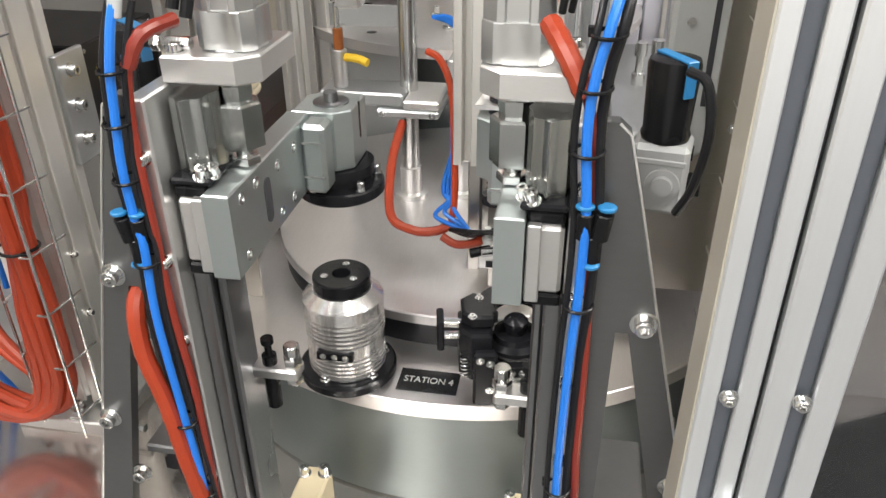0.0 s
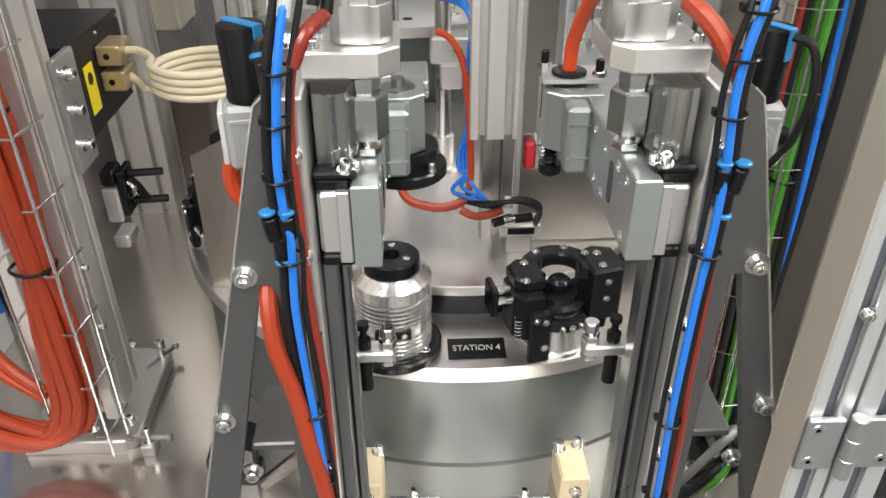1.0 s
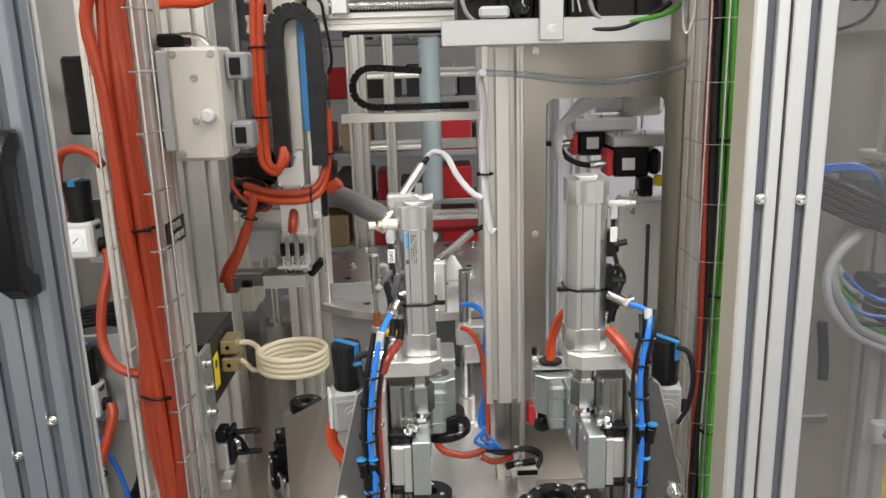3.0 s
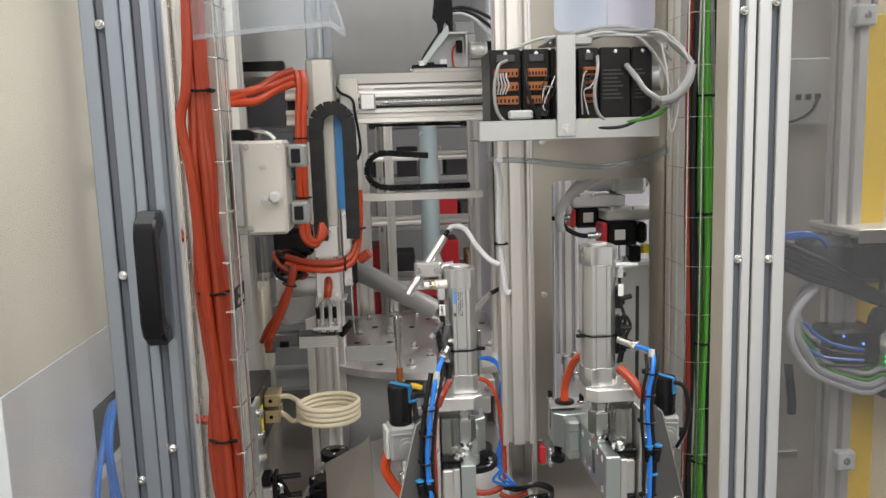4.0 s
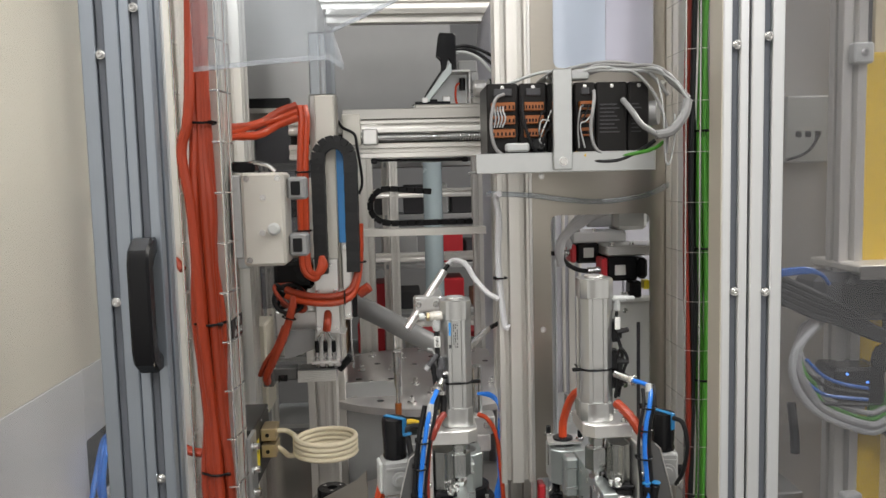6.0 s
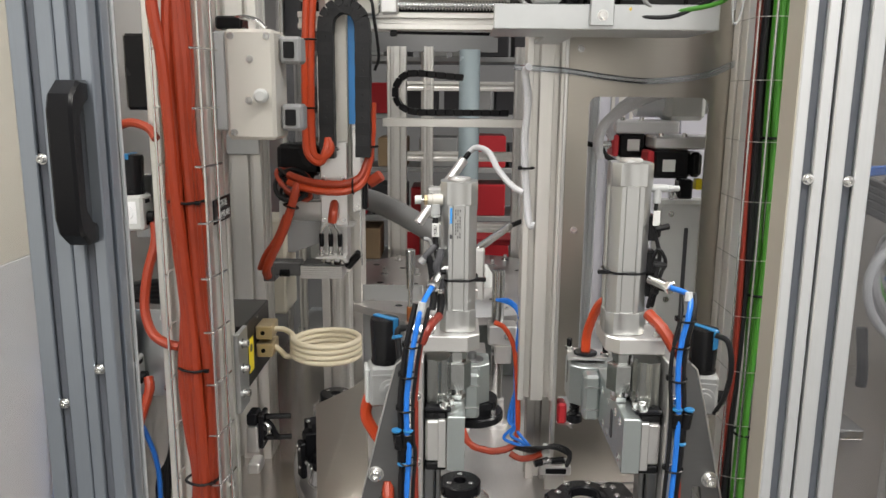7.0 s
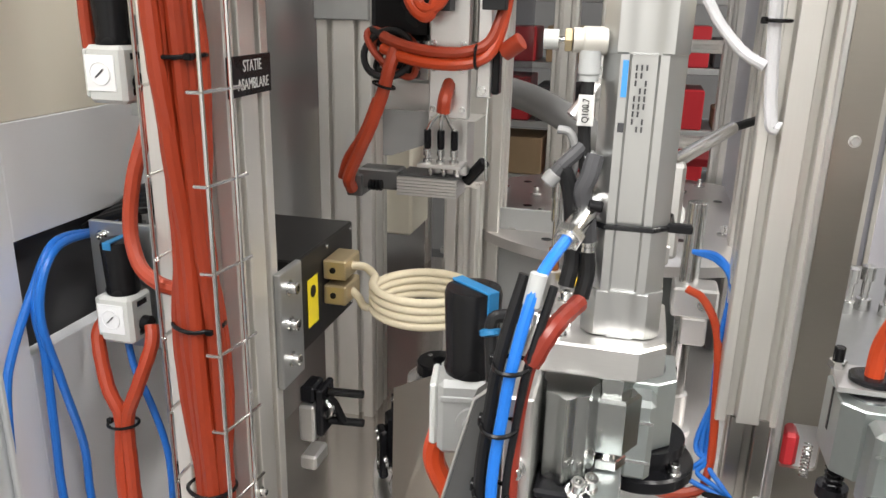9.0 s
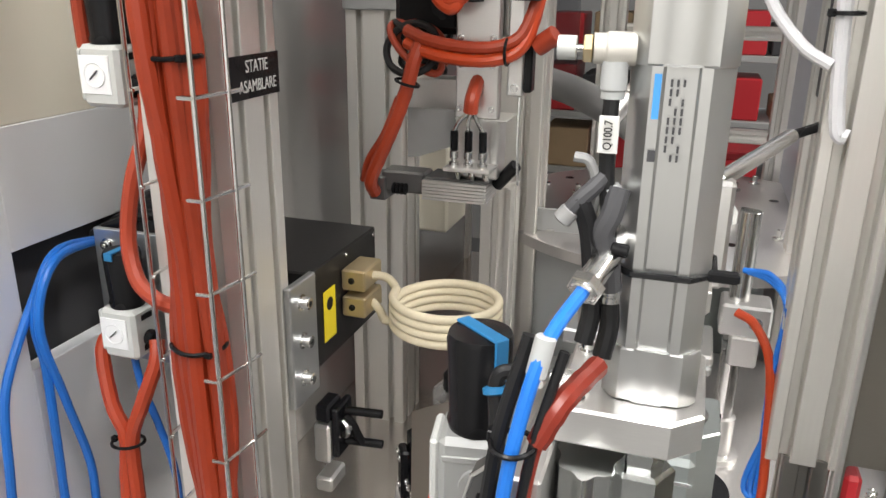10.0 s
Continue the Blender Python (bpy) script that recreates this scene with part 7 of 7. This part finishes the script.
# clear plastic film hung under the top beam
bm = B()
v = [(-0.46, 0.05, 2.46), (0.30, 0.05, 2.46), (0.12, 0.05, 2.30), (0.0, 0.05, 2.18), (-0.128, 0.05, 2.102), (-0.197, 0.05, 2.067), (-0.27, 0.05, 2.035), (-0.255, 0.045, 1.984), (-0.275, 0.05, 1.999), (-0.36, 0.052, 1.994), (-0.46, 0.05, 1.985)]
poly(bm, [(x, z) for x, y, z in v], 0.0015, Matrix.Translation((0, 0.05, 0)) @ G2)
fl = tagged(part("plastic_sheet", bm, FILM, None, "", False), "clear plastic sheet hanging below the top beam", "plastic sheet")
fl.visible_shadow = False
edge = [(0.30, 0.049, 2.46), (0.12, 0.049, 2.30), (0.0, 0.049, 2.18), (-0.128, 0.049, 2.102), (-0.197, 0.049, 2.067), (-0.27, 0.049, 2.035), (-0.255, 0.046, 1.985), (-0.275, 0.049, 1.999), (-0.36, 0.049, 1.994), (-0.46, 0.049, 1.985)]
hem = B()
for (xa, _, za), (xb, _, zb) in zip(edge, edge[1:]):
    poly(hem, [(xa, za), (xb, zb), (xb + 0.002, zb + 0.007), (xa + 0.002, za + 0.007)], 0.0012, Matrix.Translation((0, 0.0475, 0)) @ G2)
part("hem", hem, HEM, fl, "cloudy folded hem", False)


# ---- cable tray at the right ----
gb = thing("cable_tray", (0.32, 0.2, DECK_Z), "wire cable tray with green, red and blue cables", "cable tray")
for x, y in ((0.302, 0.235), (0.323, 0.225)):
    part("wire", rod(B(), (x, y, 0.89), (x, y, 2.42), 0.0018, 8, 0), CHROME, gb)
for k in range(18):
    part("rung", tube(B(), [(0.302, 0.335, 0.93 + 0.085 * k), (0.302, 0.235, 0.93 + 0.085 * k), (0.323, 0.225, 0.93 + 0.085 * k), (0.345, 0.226, 0.93 + 0.085 * k)], 0.0007, 6, 1), STEEL, gb)
random.seed(9)
spec = [(0.350, 0.292, GREEN), (0.356, 0.284, GREEN), (0.362, 0.294, GREEN), (0.358, 0.302, GREEN), (0.353, 0.305, GREEN), (0.327, 0.290, DEEPRED), (0.334, 0.287, RUBBER), (0.331, 0.298, DEEPRED), (0.342, 0.300, RUBBER), (0.371, 0.286, RUBBER), (0.377, 0.292, BLUE), (0.383, 0.285, RUBBER)]
for k, (x, y, mt) in enumerate(spec):
    pts = [(x - 0.018 + 0.004 * math.sin(i * 1.1 + k), y - 0.045 + 0.004 * math.cos(i * 0.9 + 2 * k), 2.42 - 0.13 * i) for i in range(13)]
    part("cable", tube(B(), pts, 0.0048 if mt != BLUE else 0.004, 8, 5), mt, gb)
for z in (1.25, 1.47, 1.70, 1.9, 2.15):
    part("cable_tie", tube(B(), [(0.3385 + 0.016 * math.cos(a * math.pi / 8), 0.250 + 0.018 * math.sin(a * math.pi / 8), z) for a in range(17)], 0.002, 6, 1), BLACK, gb)
upright("profile_post", 0.3475, 0.368, DECK_Z, 2.44, 0.045, 0.06, 1, 1, "upright aluminium profile post beside the cable tray", group="rear posts")
tagged(part("side_sheet", box(B(), 0.399, 0.4025, 0.23, 0.46, DECK_Z, 2.44, 0.001), STEEL), "stainless side sheet behind the cable tray", "side sheet")
part("base_cable", tube(B(), [(0.30, 0.05, 1.10), (0.285, 0.03, 1.05), (0.27, 0.02, 0.98), (0.28, 0.03, 0.90)], 0.005, 8), BLUE, gb)

for k, (mt, r, dx) in enumerate(((RUBBER, 0.006, 0.0), (GREEN, 0.004, 0.012), (BLUE, 0.0036, 0.022), (RUBBER, 0.005, 0.034), (DUCT, 0.005, 0.008), (RUBBER, 0.0042, 0.028))):
    hose("deck_cable", [(0.232 + dx, 0.14 + 0.6 * dx, 0.862), (0.226 + dx, 0.10, 0.90 + 0.010 * k), (0.242 + dx, 0.075 - 0.01 * (k % 2), 0.96 + 0.014 * k), (0.270 + 0.5 * dx, 0.09, 0.985 + 0.010 * k), (0.290 + 0.5 * dx, 0.16, 0.95), (0.310, 0.225, 0.90)], r, mt, "loose cable looped on the deck beside the press", "cable", group="deck cables")
jb = thing("junction_box", (0.265, 0.175, DECK_Z), "small black junction box with a pale plug on the deck", "junction box")
part("case", box(B(), 0.235, 0.298, 0.155, 0.205, DECK_Z, 0.905, 0.003), BLACK, jb)
part("plug", rod(B(), (0.262, 0.154, 0.885), (0.262, 0.130, 0.885), 0.008, 16), WHITE, jb, "pale plug")

# ---- seen through the right door pane ----
cp = thing("control_post", (0.64, 0.3, 0), "white profile post with a yellow painted guard panel", "guard post")
part("profile", profile(B(), 0.625, 0.31, 0.0, 2.5, 0.045, 0.045), ANOD, cp)
part("yellow_panel", box(B(), 0.652, 0.70, 0.30, 0.31, 0.4, 2.035, 0.002), YELLOWPAINT, cp, "yellow painted strip")
part("grey_panel", box(B(), 0.705, 1.30, 0.36, 0.37, 0.3, 2.4, 0.001), BEIGE, cp)
for z in (1.41, 1.585, 2.03, 1.22):
    part("bracket", box(B(), 0.612, 0.648, 0.268, 0.288, z - 0.018, z + 0.018, 0.003), WHITE, cp)
    bolt((0.63, 0.268, z), (0, -1, 0), cp, 0.005, 0.004)
wb = thing("wall_box", (0.65, 0.45, 1.85), "small white wall box with sockets and a cable", "wall box")
part("case", box(B(), 0.600, 0.692, 0.479, 0.5205, 1.845, 1.978, 0.003), WHITE, wb)
for x in (0.655, 0.675, 0.695):
    part("socket", box(B(), x - 0.036, x - 0.024, 0.4762, 0.4788, 1.895, 1.907, 0.001), BLACK, wb)
part("cable", tube(B(), [(0.665, 0.474, 1.90), (0.650, 0.47, 1.875), (0.63, 0.47, 1.86), (0.60, 0.475, 1.85)], 0.003, 8), RUBBER, wb)
tagged(part("partition_sheet", box(B(), 0.43, 0.74, 0.52, 0.525, 0.0, 2.45, 0.001), PARTITION), "plain grey partition sheet beyond the open door", "panel")
cb = thing("camera_head", (0.68, 0.28, 1.50), "black camera head and controllers with many looped cables", "camera head")
part("upper_case", box(B(), 0.60, 0.86, 0.25, 0.36, 1.560, 1.640, 0.012), BLACK, cb)
part("side_case", box(B(), 0.555, 0.64, 0.27, 0.36, 1.575, 1.645, 0.015), DARKGREY, cb)
part("shelf", box(B(), 0.60, 0.90, 0.22, 0.38, 1.650, 1.664, 0.003), PALECREAM, cb)
part("shelf_lip", box(B(), 0.60, 0.90, 0.2155, 0.2195, 1.640, 1.664, 0.001), STEEL, cb)
part("controller", box(B(), 0.572, 0.665, 0.235, 0.31, 1.412, 1.482, 0.006), BLACK, cb, "black controller with blue lights")
part("lower_case", box(B(), 0.690, 0.80, 0.20, 0.30, 1.340, 1.432, 0.005), DARKGREY, cb, "dark grey power unit")
part("case_top", box(B(), 0.668, 0.80, 0.225, 0.32, 1.4325, 1.452, 0.003), PALECREAM, cb)
part("circuit_board", box(B(), 0.640, 0.689, 0.245, 0.252, 1.375, 1.440, 0.001), GREEN, cb, "green circuit board")
for x, z in ((0.680, 1.427), (0.680, 1.418), (0.652, 1.396)):
    part("led", lathe(B(), (x, 0.244, z), (x, -1, z), [(0, 0.0026), (0.002, 0.0018)], 10), LEDG, cb)
for x, z in ((0.592, 1.472), (0.629, 1.456)):
    part("led", lathe(B(), (x, 0.2345, z), (x, -1, z), [(0, 0.0024), (0.002, 0.0015)], 10), LEDB, cb)
part("lamp", lathe(B(), (0.660, 0.235, 1.522), (0.648, 0.230, 1.470), [(0, 0.006), (0.006, 0.014), (0.018, 0.018), (0.034, 0.018), (0.044, 0.012), (0.05, 0.006)], 20), BLACK, cb, "small black lamp")
part("lamp_stem", rod(B(), (0.660, 0.235, 1.52), (0.668, 0.25, 1.575), 0.005, 12), BLACK, cb)
# thick dark looms crossing to the head
for k in range(5):
    part("cable", tube(B(), [(0.44, 0.25, 1.655 - 0.010 * k), (0.483, 0.245, 1.640 - 0.010 * k), (0.53, 0.24, 1.618 - 0.010 * k), (0.568, 0.238, 1.598 - 0.008 * k), (0.61, 0.236, 1.572 - 0.006 * k), (0.647, 0.238, 1.549 - 0.004 * k), (0.70, 0.24, 1.532 - 0.003 * k), (0.76, 0.25, 1.530)], 0.0068, 8), (RUBBER, CHAIN, RUBBER, RUBBER, CHAIN)[k], cb)
for k in range(3):
    part("cable", tube(B(), [(0.45, 0.24, 1.648 + 0.004 * k), (0.49, 0.236, 1.652 + 0.004 * k), (0.518, 0.235, 1.654 + 0.003 * k), (0.545, 0.24, 1.648), (0.565, 0.25, 1.63)], 0.0032, 8), DEEPBLUE, cb)
# pale conduit hanging in a wide bend
for k, (mt, r) in enumerate(((GREYPLASTIC, 0.0070), (DUCT, 0.009), (GREEN, 0.004), (DUCT, 0.005))):
    o = 0.011 * k
    part("cable", tube(B(), [(0.575 - 0.3 * o, 0.26, 1.578), (0.535, 0.25 + o, 1.548), (0.503 + 0.5 * o, 0.245 + 0.5 * o, 1.512), (0.497 + o, 0.24, 1.475), (0.514 + o, 0.24, 1.434 + o), (0.554, 0.238, 1.398 + o), (0.632, 0.236, 1.367 + o), (0.668, 0.238, 1.374 + o), (0.70, 0.25, 1.38)], r, 10, 8, 0.03), mt, cb)
for k in range(4):
    part("cable", tube(B(), [(0.52, 0.24, 1.50 - 0.02 * k), (0.55, 0.235, 1.470 - 0.016 * k), (0.585, 0.232, 1.455 - 0.012 * k), (0.63, 0.234, 1.445 - 0.010 * k)], 0.0032, 8), (DEEPBLUE, RUBBER, DEEPBLUE, RUBBER)[k], cb)
part("cable", tube(B(), [(0.50, 0.25, 1.42), (0.505, 0.245, 1.36), (0.506, 0.245, 1.33)], 0.008, 8), RUBBER, cb)


# ---- rear dial and duct ----
rd = thing("rear_dial", (-0.12, 1.22, DECK_Z), "second round table of drilled grey plate behind", "rotary table")
part("disc", lathe(B(), (-0.10, 1.24, 1.224), (-0.10, 1.24, 2), [(0, 0.365), (0.001, 0.366), (0.019, 0.366), (0.02, 0.364), (0.02, 0.02)], 96), DISC, rd)
part("drum", lathe(B(), (-0.10, 1.24, DECK_Z), (-0.10, 1.24, 2), [(0, 0.17), (0.365, 0.17), (0.3715, 0.16)], 64), DRUM, rd)
for ring, n in ((0.31, 22), (0.22, 14), (0.13, 8)):
    for k in range(n):
        a = 2 * math.pi * k / n + ring * 9
        x, y = -0.10 + ring * math.cos(a), 1.24 + ring * math.sin(a)
        if k % 2:
            part("hole", lathe(B(), (x, y, 1.2442), (x, y, 2), [(0, 0.010), (0.0004, 0.010), (0.0004, 0.001)], 12), BLACKMETAL, rd)
        else:
            part("stud", lathe(B(), (x, y, 1.2442), (x, y, 2), [(0, 0.012), (0.004, 0.012), (0.005, 0.006), (0.018, 0.006), (0.019, 0.004)], 12), CHROME, rd)
part("cone", lathe(B(), (-0.03, 1.18, 1.2445), (-0.03, 1.18, 2), [(0, 0.03), (0.02, 0.03), (0.06, 0.006)], 20), WHITE, rd)
hose("air_duct", [(-0.55, 1.50, 1.50), (-0.42, 1.36, 1.47), (-0.33, 1.28, 1.455), (-0.26, 1.24, 1.43), (-0.16, 1.22, 1.375), (-0.08, 1.22, 1.33)], 0.030, DUCT, "bent grey air duct above the rear table", "air duct", seg=24)
sheet = tagged(part("low_sheet", box(B(), -0.35, -0.19, 1.010, 1.016, DECK_Z, 1.285, 0.001), GREYPLASTIC), "low grey sheet behind the table", "sheet")
# rear frames
for k, (x, y, w) in enumerate(((-0.30, 1.62, 0.06), (0.10, 1.62, 0.06), (0.34, 1.30, 0.06), (0.10, 1.05, 0.06), (-0.20, 1.62, 0.03))):
    upright("profile_post", x, y, DECK_Z, 1.90, w, 0.045, 2 if w > 0.05 else 1, 1, "upright aluminium profile of the rear frame", group="rear posts")
for z in (1.33, 1.56, 1.78):
    tagged(part("cross_rail", profile(B(), 1.62, z, -0.268, 0.068, 0.03, 0.03, axis="x"), ANOD), "horizontal profile of the rear frame", "profile beam", "rear rails")
dk = thing("rear_drag_chain", (-0.1, 1.05, 1.72), "black drag chain lying in a bend on its rail", "drag chain")
pts = [(-0.095 - 0.022 * i, 1.795 + 0.002 * i) for i in range(6)] + [(-0.215 + 0.046 * math.cos(a), 1.760 + 0.046 * math.sin(a)) for a in (1.9, 2.4, 2.9, 3.4, 3.9, 4.4)] + [(-0.205 + 0.022 * i, 1.712) for i in range(11)]
for (x0, z0), (x1, z1) in zip(pts, pts[1:]):
    L = math.hypot(x1 - x0, z1 - z0)
    m = Matrix.Translation(((x0 + x1) / 2, 1.04, (z0 + z1) / 2)) @ Matrix.Rotation(math.atan2(x1 - x0, z1 - z0), 4, "Y")
    part("link", box(B(), -0.0078, 0.0078, -0.016, 0.016, -L * 0.5, L * 0.5, 0.002, m), BLACK, dk)
part("rail", box(B(), -0.29, 0.05, 1.02, 1.06, 1.678, 1.698, 0.001), ANOD, dk)
tagged(part("side_rail_plate", box(B(), 0.075, 0.10, 0.99, 1.02, 1.50, 1.85, 0.003), DARKGREY), "dark drilled side plate of the rear axis", "side plate")
tagged(part("cylinder_cover", rod(B(), (-0.075, 1.40, 1.42), (-0.075, 1.40, 1.88), 0.03, 28), TINTBLUE), "pale blue clear cylinder behind the table", "cylinder")

# shelves in the hall
sv = thing("storage_shelf", (0, 2.4, 0), "open metal storage shelf filled with boxes", "shelf")
for x in (-0.75, -0.24, 0.27, 0.78):
    part("post", profile(B(), x, 2.30, 0, 2.3, 0.03, 0.03), ANOD, sv)
for z in (0.75, 1.05, 1.24, 1.44, 1.655, 1.88, 2.1):
    part("board", box(B(), -0.78, 0.80, 2.29, 2.62, z, z + 0.02, 0.002), GREYPLASTIC, sv)
random.seed(12)
for z in (1.26, 1.46, 1.675, 1.90, 1.07):
    x = -0.72
    while x < 0.72:
        w, h = random.uniform(0.07, 0.16), random.uniform(0.06, 0.15)
        c = random.choice((CARD, DARKGREY, GREYPLASTIC, REDBOX, DARKGREY, WHITE))
        if x - 0.03 < -0.05 < x + w + 0.03 and z < 1.6:
            c, w, h = REDBOX, 0.15, 0.13
        tagged(part("storage_box", box(B(), x, x + w, 2.305, 2.5, z + 0.001, z + h, 0.004), c), {"red_bin": "red plastic storage box on the shelf", "cardboard": "brown cardboard box on the shelf", "white_plastic": "white box on the shelf"}.get(c.name, "dark grey box on the shelf"), "box", "shelf boxes")
        x += w + random.uniform(0.01, 0.05)
rt = thing("red_bench", (0.0, 1.82, 0), "low bench with a red top behind the rear table", "bench")
part("top", box(B(), -0.19, 0.35, 1.70, 2.0, 1.255, 1.275, 0.003), REDBOX, rt)
for x in (-0.16, 0.32):
    for y in (1.72, 1.97):
        part("leg", profile(B(), x, y, 0, 1.255, 0.03, 0.03), ANOD, rt)

# white handling robot to the right behind the plate
rw = thing("handling_robot", (0.26, 0.48, 1.18), "white handling unit with black motors and white tubes", "handling unit")
part("column", box(B(), 0.246, 0.345, 0.475, 0.52, 1.182, 1.578, 0.006), WHITE, rw, "white column cover")
part("column_slot", box(B(), 0.292, 0.299, 0.4735, 0.4755, 1.30, 1.530, 0.0005), DARKGREY, rw)
for x, z in ((0.268, 1.555), (0.325, 1.555), (0.268, 1.40)):
    bolt((x, 0.475, z), (0, -1, 0), rw, 0.004, 0.003)
part("head_plate", box(B(), 0.168, 0.280, 0.500, 0.600, 1.692, 1.714, 0.003), PALE, rw, "pale upper head plate")
part("head_plate", box(B(), 0.222, 0.345, 0.440, 0.540, 1.669, 1.690, 0.003), MILLED, rw, "milled lower head plate")
part("neck", box(B(), 0.262, 0.330, 0.52, 0.60, 1.7142, 1.780, 0.008), WHITE, rw)
part("upper_housing", rod(B(), (0.215, 0.57, 1.745), (0.300, 0.57, 1.745), 0.026, 28), PALE, rw)
part("upper_cap", rod(B(), (0.300, 0.57, 1.745), (0.345, 0.57, 1.745), 0.020, 24), GREYPLASTIC, rw)
for x, y in ((0.182, 0.512), (0.215, 0.512), (0.236, 0.452), (0.275, 0.452), (0.315, 0.452)):
    bolt((x, y, 1.714 if y > 0.5 else 1.690), (0, 0, 1), rw, 0.0042, 0.005)
for x0, x1, y0, z0, z1 in ((0.164, 0.245, 0.500, 1.650, 1.6915), (0.212, 0.306, 0.440, 1.620, 1.6685)):
    mo = part("motor", box(B(), x0 + 0.012, x1 - 0.022, y0, y0 + 0.05, z0, z1, 0.004), BLACK, rw, "black motor with red collar")
    part("motor_rear", box(B(), x1 - 0.021, x1, y0 + 0.003, y0 + 0.047, z0 + 0.002, z1 - 0.004, 0.008), BLACK, mo)
    part("collar", box(B(), x0, x0 + 0.0115, y0 - 0.001, y0 + 0.048, z0 + 0.002, z1 - 0.002, 0.003), REDBOX, mo, "red collar")
    part("motor_label", box(B(), x0 + 0.026, x0 + 0.047, y0 - 0.0012, y0 - 0.0003, z0 + 0.012, z0 + 0.032, 0), PAPER, mo, "white label", False)
    part("plug", rod(B(), (x0 - 0.026, y0 + 0.012, z0 + 0.020), (x0, y0 + 0.012, z0 + 0.022), 0.0075, 14), CHROME, mo, "chrome plug")
    part("lead", tube(B(), [(x0 - 0.024, y0 + 0.012, z0 + 0.020), (x0 - 0.045, y0 + 0.012, z0 + 0.024), (x0 - 0.066, y0 + 0.014, z0 + 0.036), (x0 - 0.078, y0 + 0.016, z0 + 0.055)], 0.0048, 8), RUBBER, mo)
part("sensor", box(B(), 0.268, 0.292, 0.44, 0.47, 1.585, 1.6185, 0.003), BLACK, rw)
part("sensor_nut", nut(B(), (0.255, 0.452, 1.590), (1, 0, 0), 0.008, 0.014), CHROME, rw)
part("yellow_mark", box(B(), 0.300, 0.312, 0.452, 0.470, 1.600, 1.6185, 0.001), YELLOW, rw)
for k in range(2):
    part("tube", tube(B(), [(0.136 + 0.030 * k, 0.458 + 0.05 * k, 1.652 + 0.03 * k), (0.131 + 0.026 * k, 0.456 + 0.05 * k, 1.684 + 0.02 * k), (0.147 + 0.024 * k, 0.456 + 0.05 * k, 1.716 + 0.016 * k), (0.19 + 0.016 * k, 0.458 + 0.05 * k, 1.744 + 0.014 * k), (0.241, 0.462 + 0.05 * k, 1.763 + 0.012 * k), (0.30, 0.47 + 0.05 * k, 1.775 + 0.01 * k), (0.36, 0.50, 1.78)], 0.0092 - 0.0014 * k, 10, 8, 0.04), WHITETUBE, rw, "white corrugated tube")
for k, x in enumerate((0.128, 0.150, 0.176)):
    upright("slim_post", x, 0.70 + 0.03 * k, DECK_Z, 2.3, 0.016, 0.02, 1, 1, "slim bright profile beside the handling unit", group="slim posts", material=ANOD_COOL)
mc = thing("machine_cabinet", (0.42, 1.55, 0), "pale lavender cabinet of the neighbouring machine", "cabinet")
part("body", box(B(), 0.105, 0.74, 1.302, 1.69, 0.0, 2.35, 0.004), LAVENDER, mc)
for x0, x1 in ((0.108, 0.268), (0.272, 0.50), (0.504, 0.737)):
    part("door", box(B(), x0, x1, 1.285, 1.3015, 0.9, 2.32, 0.003), LAVENDER, mc)
for k in range(4):
    upright("slim_post", 0.30 + 0.05 * k, 1.75 + 0.05 * k, DECK_Z, 2.3, 0.03, 0.03, 1, 1, "slim bright profile of the neighbouring machine", group="slim posts")
fx = thing("fixture_row", (0.33, 1.0, 1.2), "row of small chrome clamps on a metal table", "clamp row")
part("table", box(B(), 0.20, 0.62, 0.42, 1.2, 1.16, 1.18, 0.003), GREYMOUNT, fx)
for k in range(6):
    x = 0.25 + 0.03 * k
    part("clamp", lathe(B(), (x, 0.93 + 0.02 * (k % 2), 1.18), (x, 0.93 + 0.02 * (k % 2), 2), [(0, 0.012), (0.02, 0.012), (0.022, 0.007), (0.05, 0.007), (0.052, 0.011), (0.075, 0.011), (0.078, 0.005)], 14), CHROME, fx)
# cabinet high at the back left
ck = thing("rear_cabinet", (-0.5, 1.3, 2.05), "grey cabinet mounted high behind the slide", "cabinet")
part("case", box(B(), -0.64, -0.40, 1.22, 1.45, 2.04, 2.36, 0.004), DUCT, ck)
part("shelf", box(B(), -0.66, -0.40, 1.15, 1.45, 2.02, 2.036, 0.002), STEEL, ck)
part("dark_box", box(B(), -0.60, -0.48, 1.17, 1.21, 2.0365, 2.065, 0.003), BLACK, ck)
part("wall", box(B(), -0.78, 0.03, 1.93, 1.935, 1.90, 2.45, 0.001), DUCT, ck, "plain grey back sheet", False)
tagged(part("ceiling_rail", profile(B(), 1.55, 2.36, -0.4, 0.4, 0.045, 0.045, axis="x"), ANOD), "horizontal profile below the machine roof", "profile beam", "top beams")
tagged(part("ceiling_rail", profile(B(), 1.40, 2.42, -0.4, 0.4, 0.045, 0.045, axis="x"), ANOD), "horizontal profile below the machine roof", "profile beam", "top beams")
# dark pane and carton at the back left
dp = tagged(part("window_1", box(B(), -0.73, -0.42, 1.90, 1.905, 1.35, 2.4, 0), GLASSDARK, None, "", False), "smoky rear pane of the machine", "window", "", "structure")
tagged(part("carton", box(B(), -0.74, -0.60, 1.30, 1.45, 1.12, 1.40, 0.006), CREAM), "cream carton behind the heater", "carton")


def motions():
    """Nothing in the machine moves; the camera alone is keyed."""


motions()
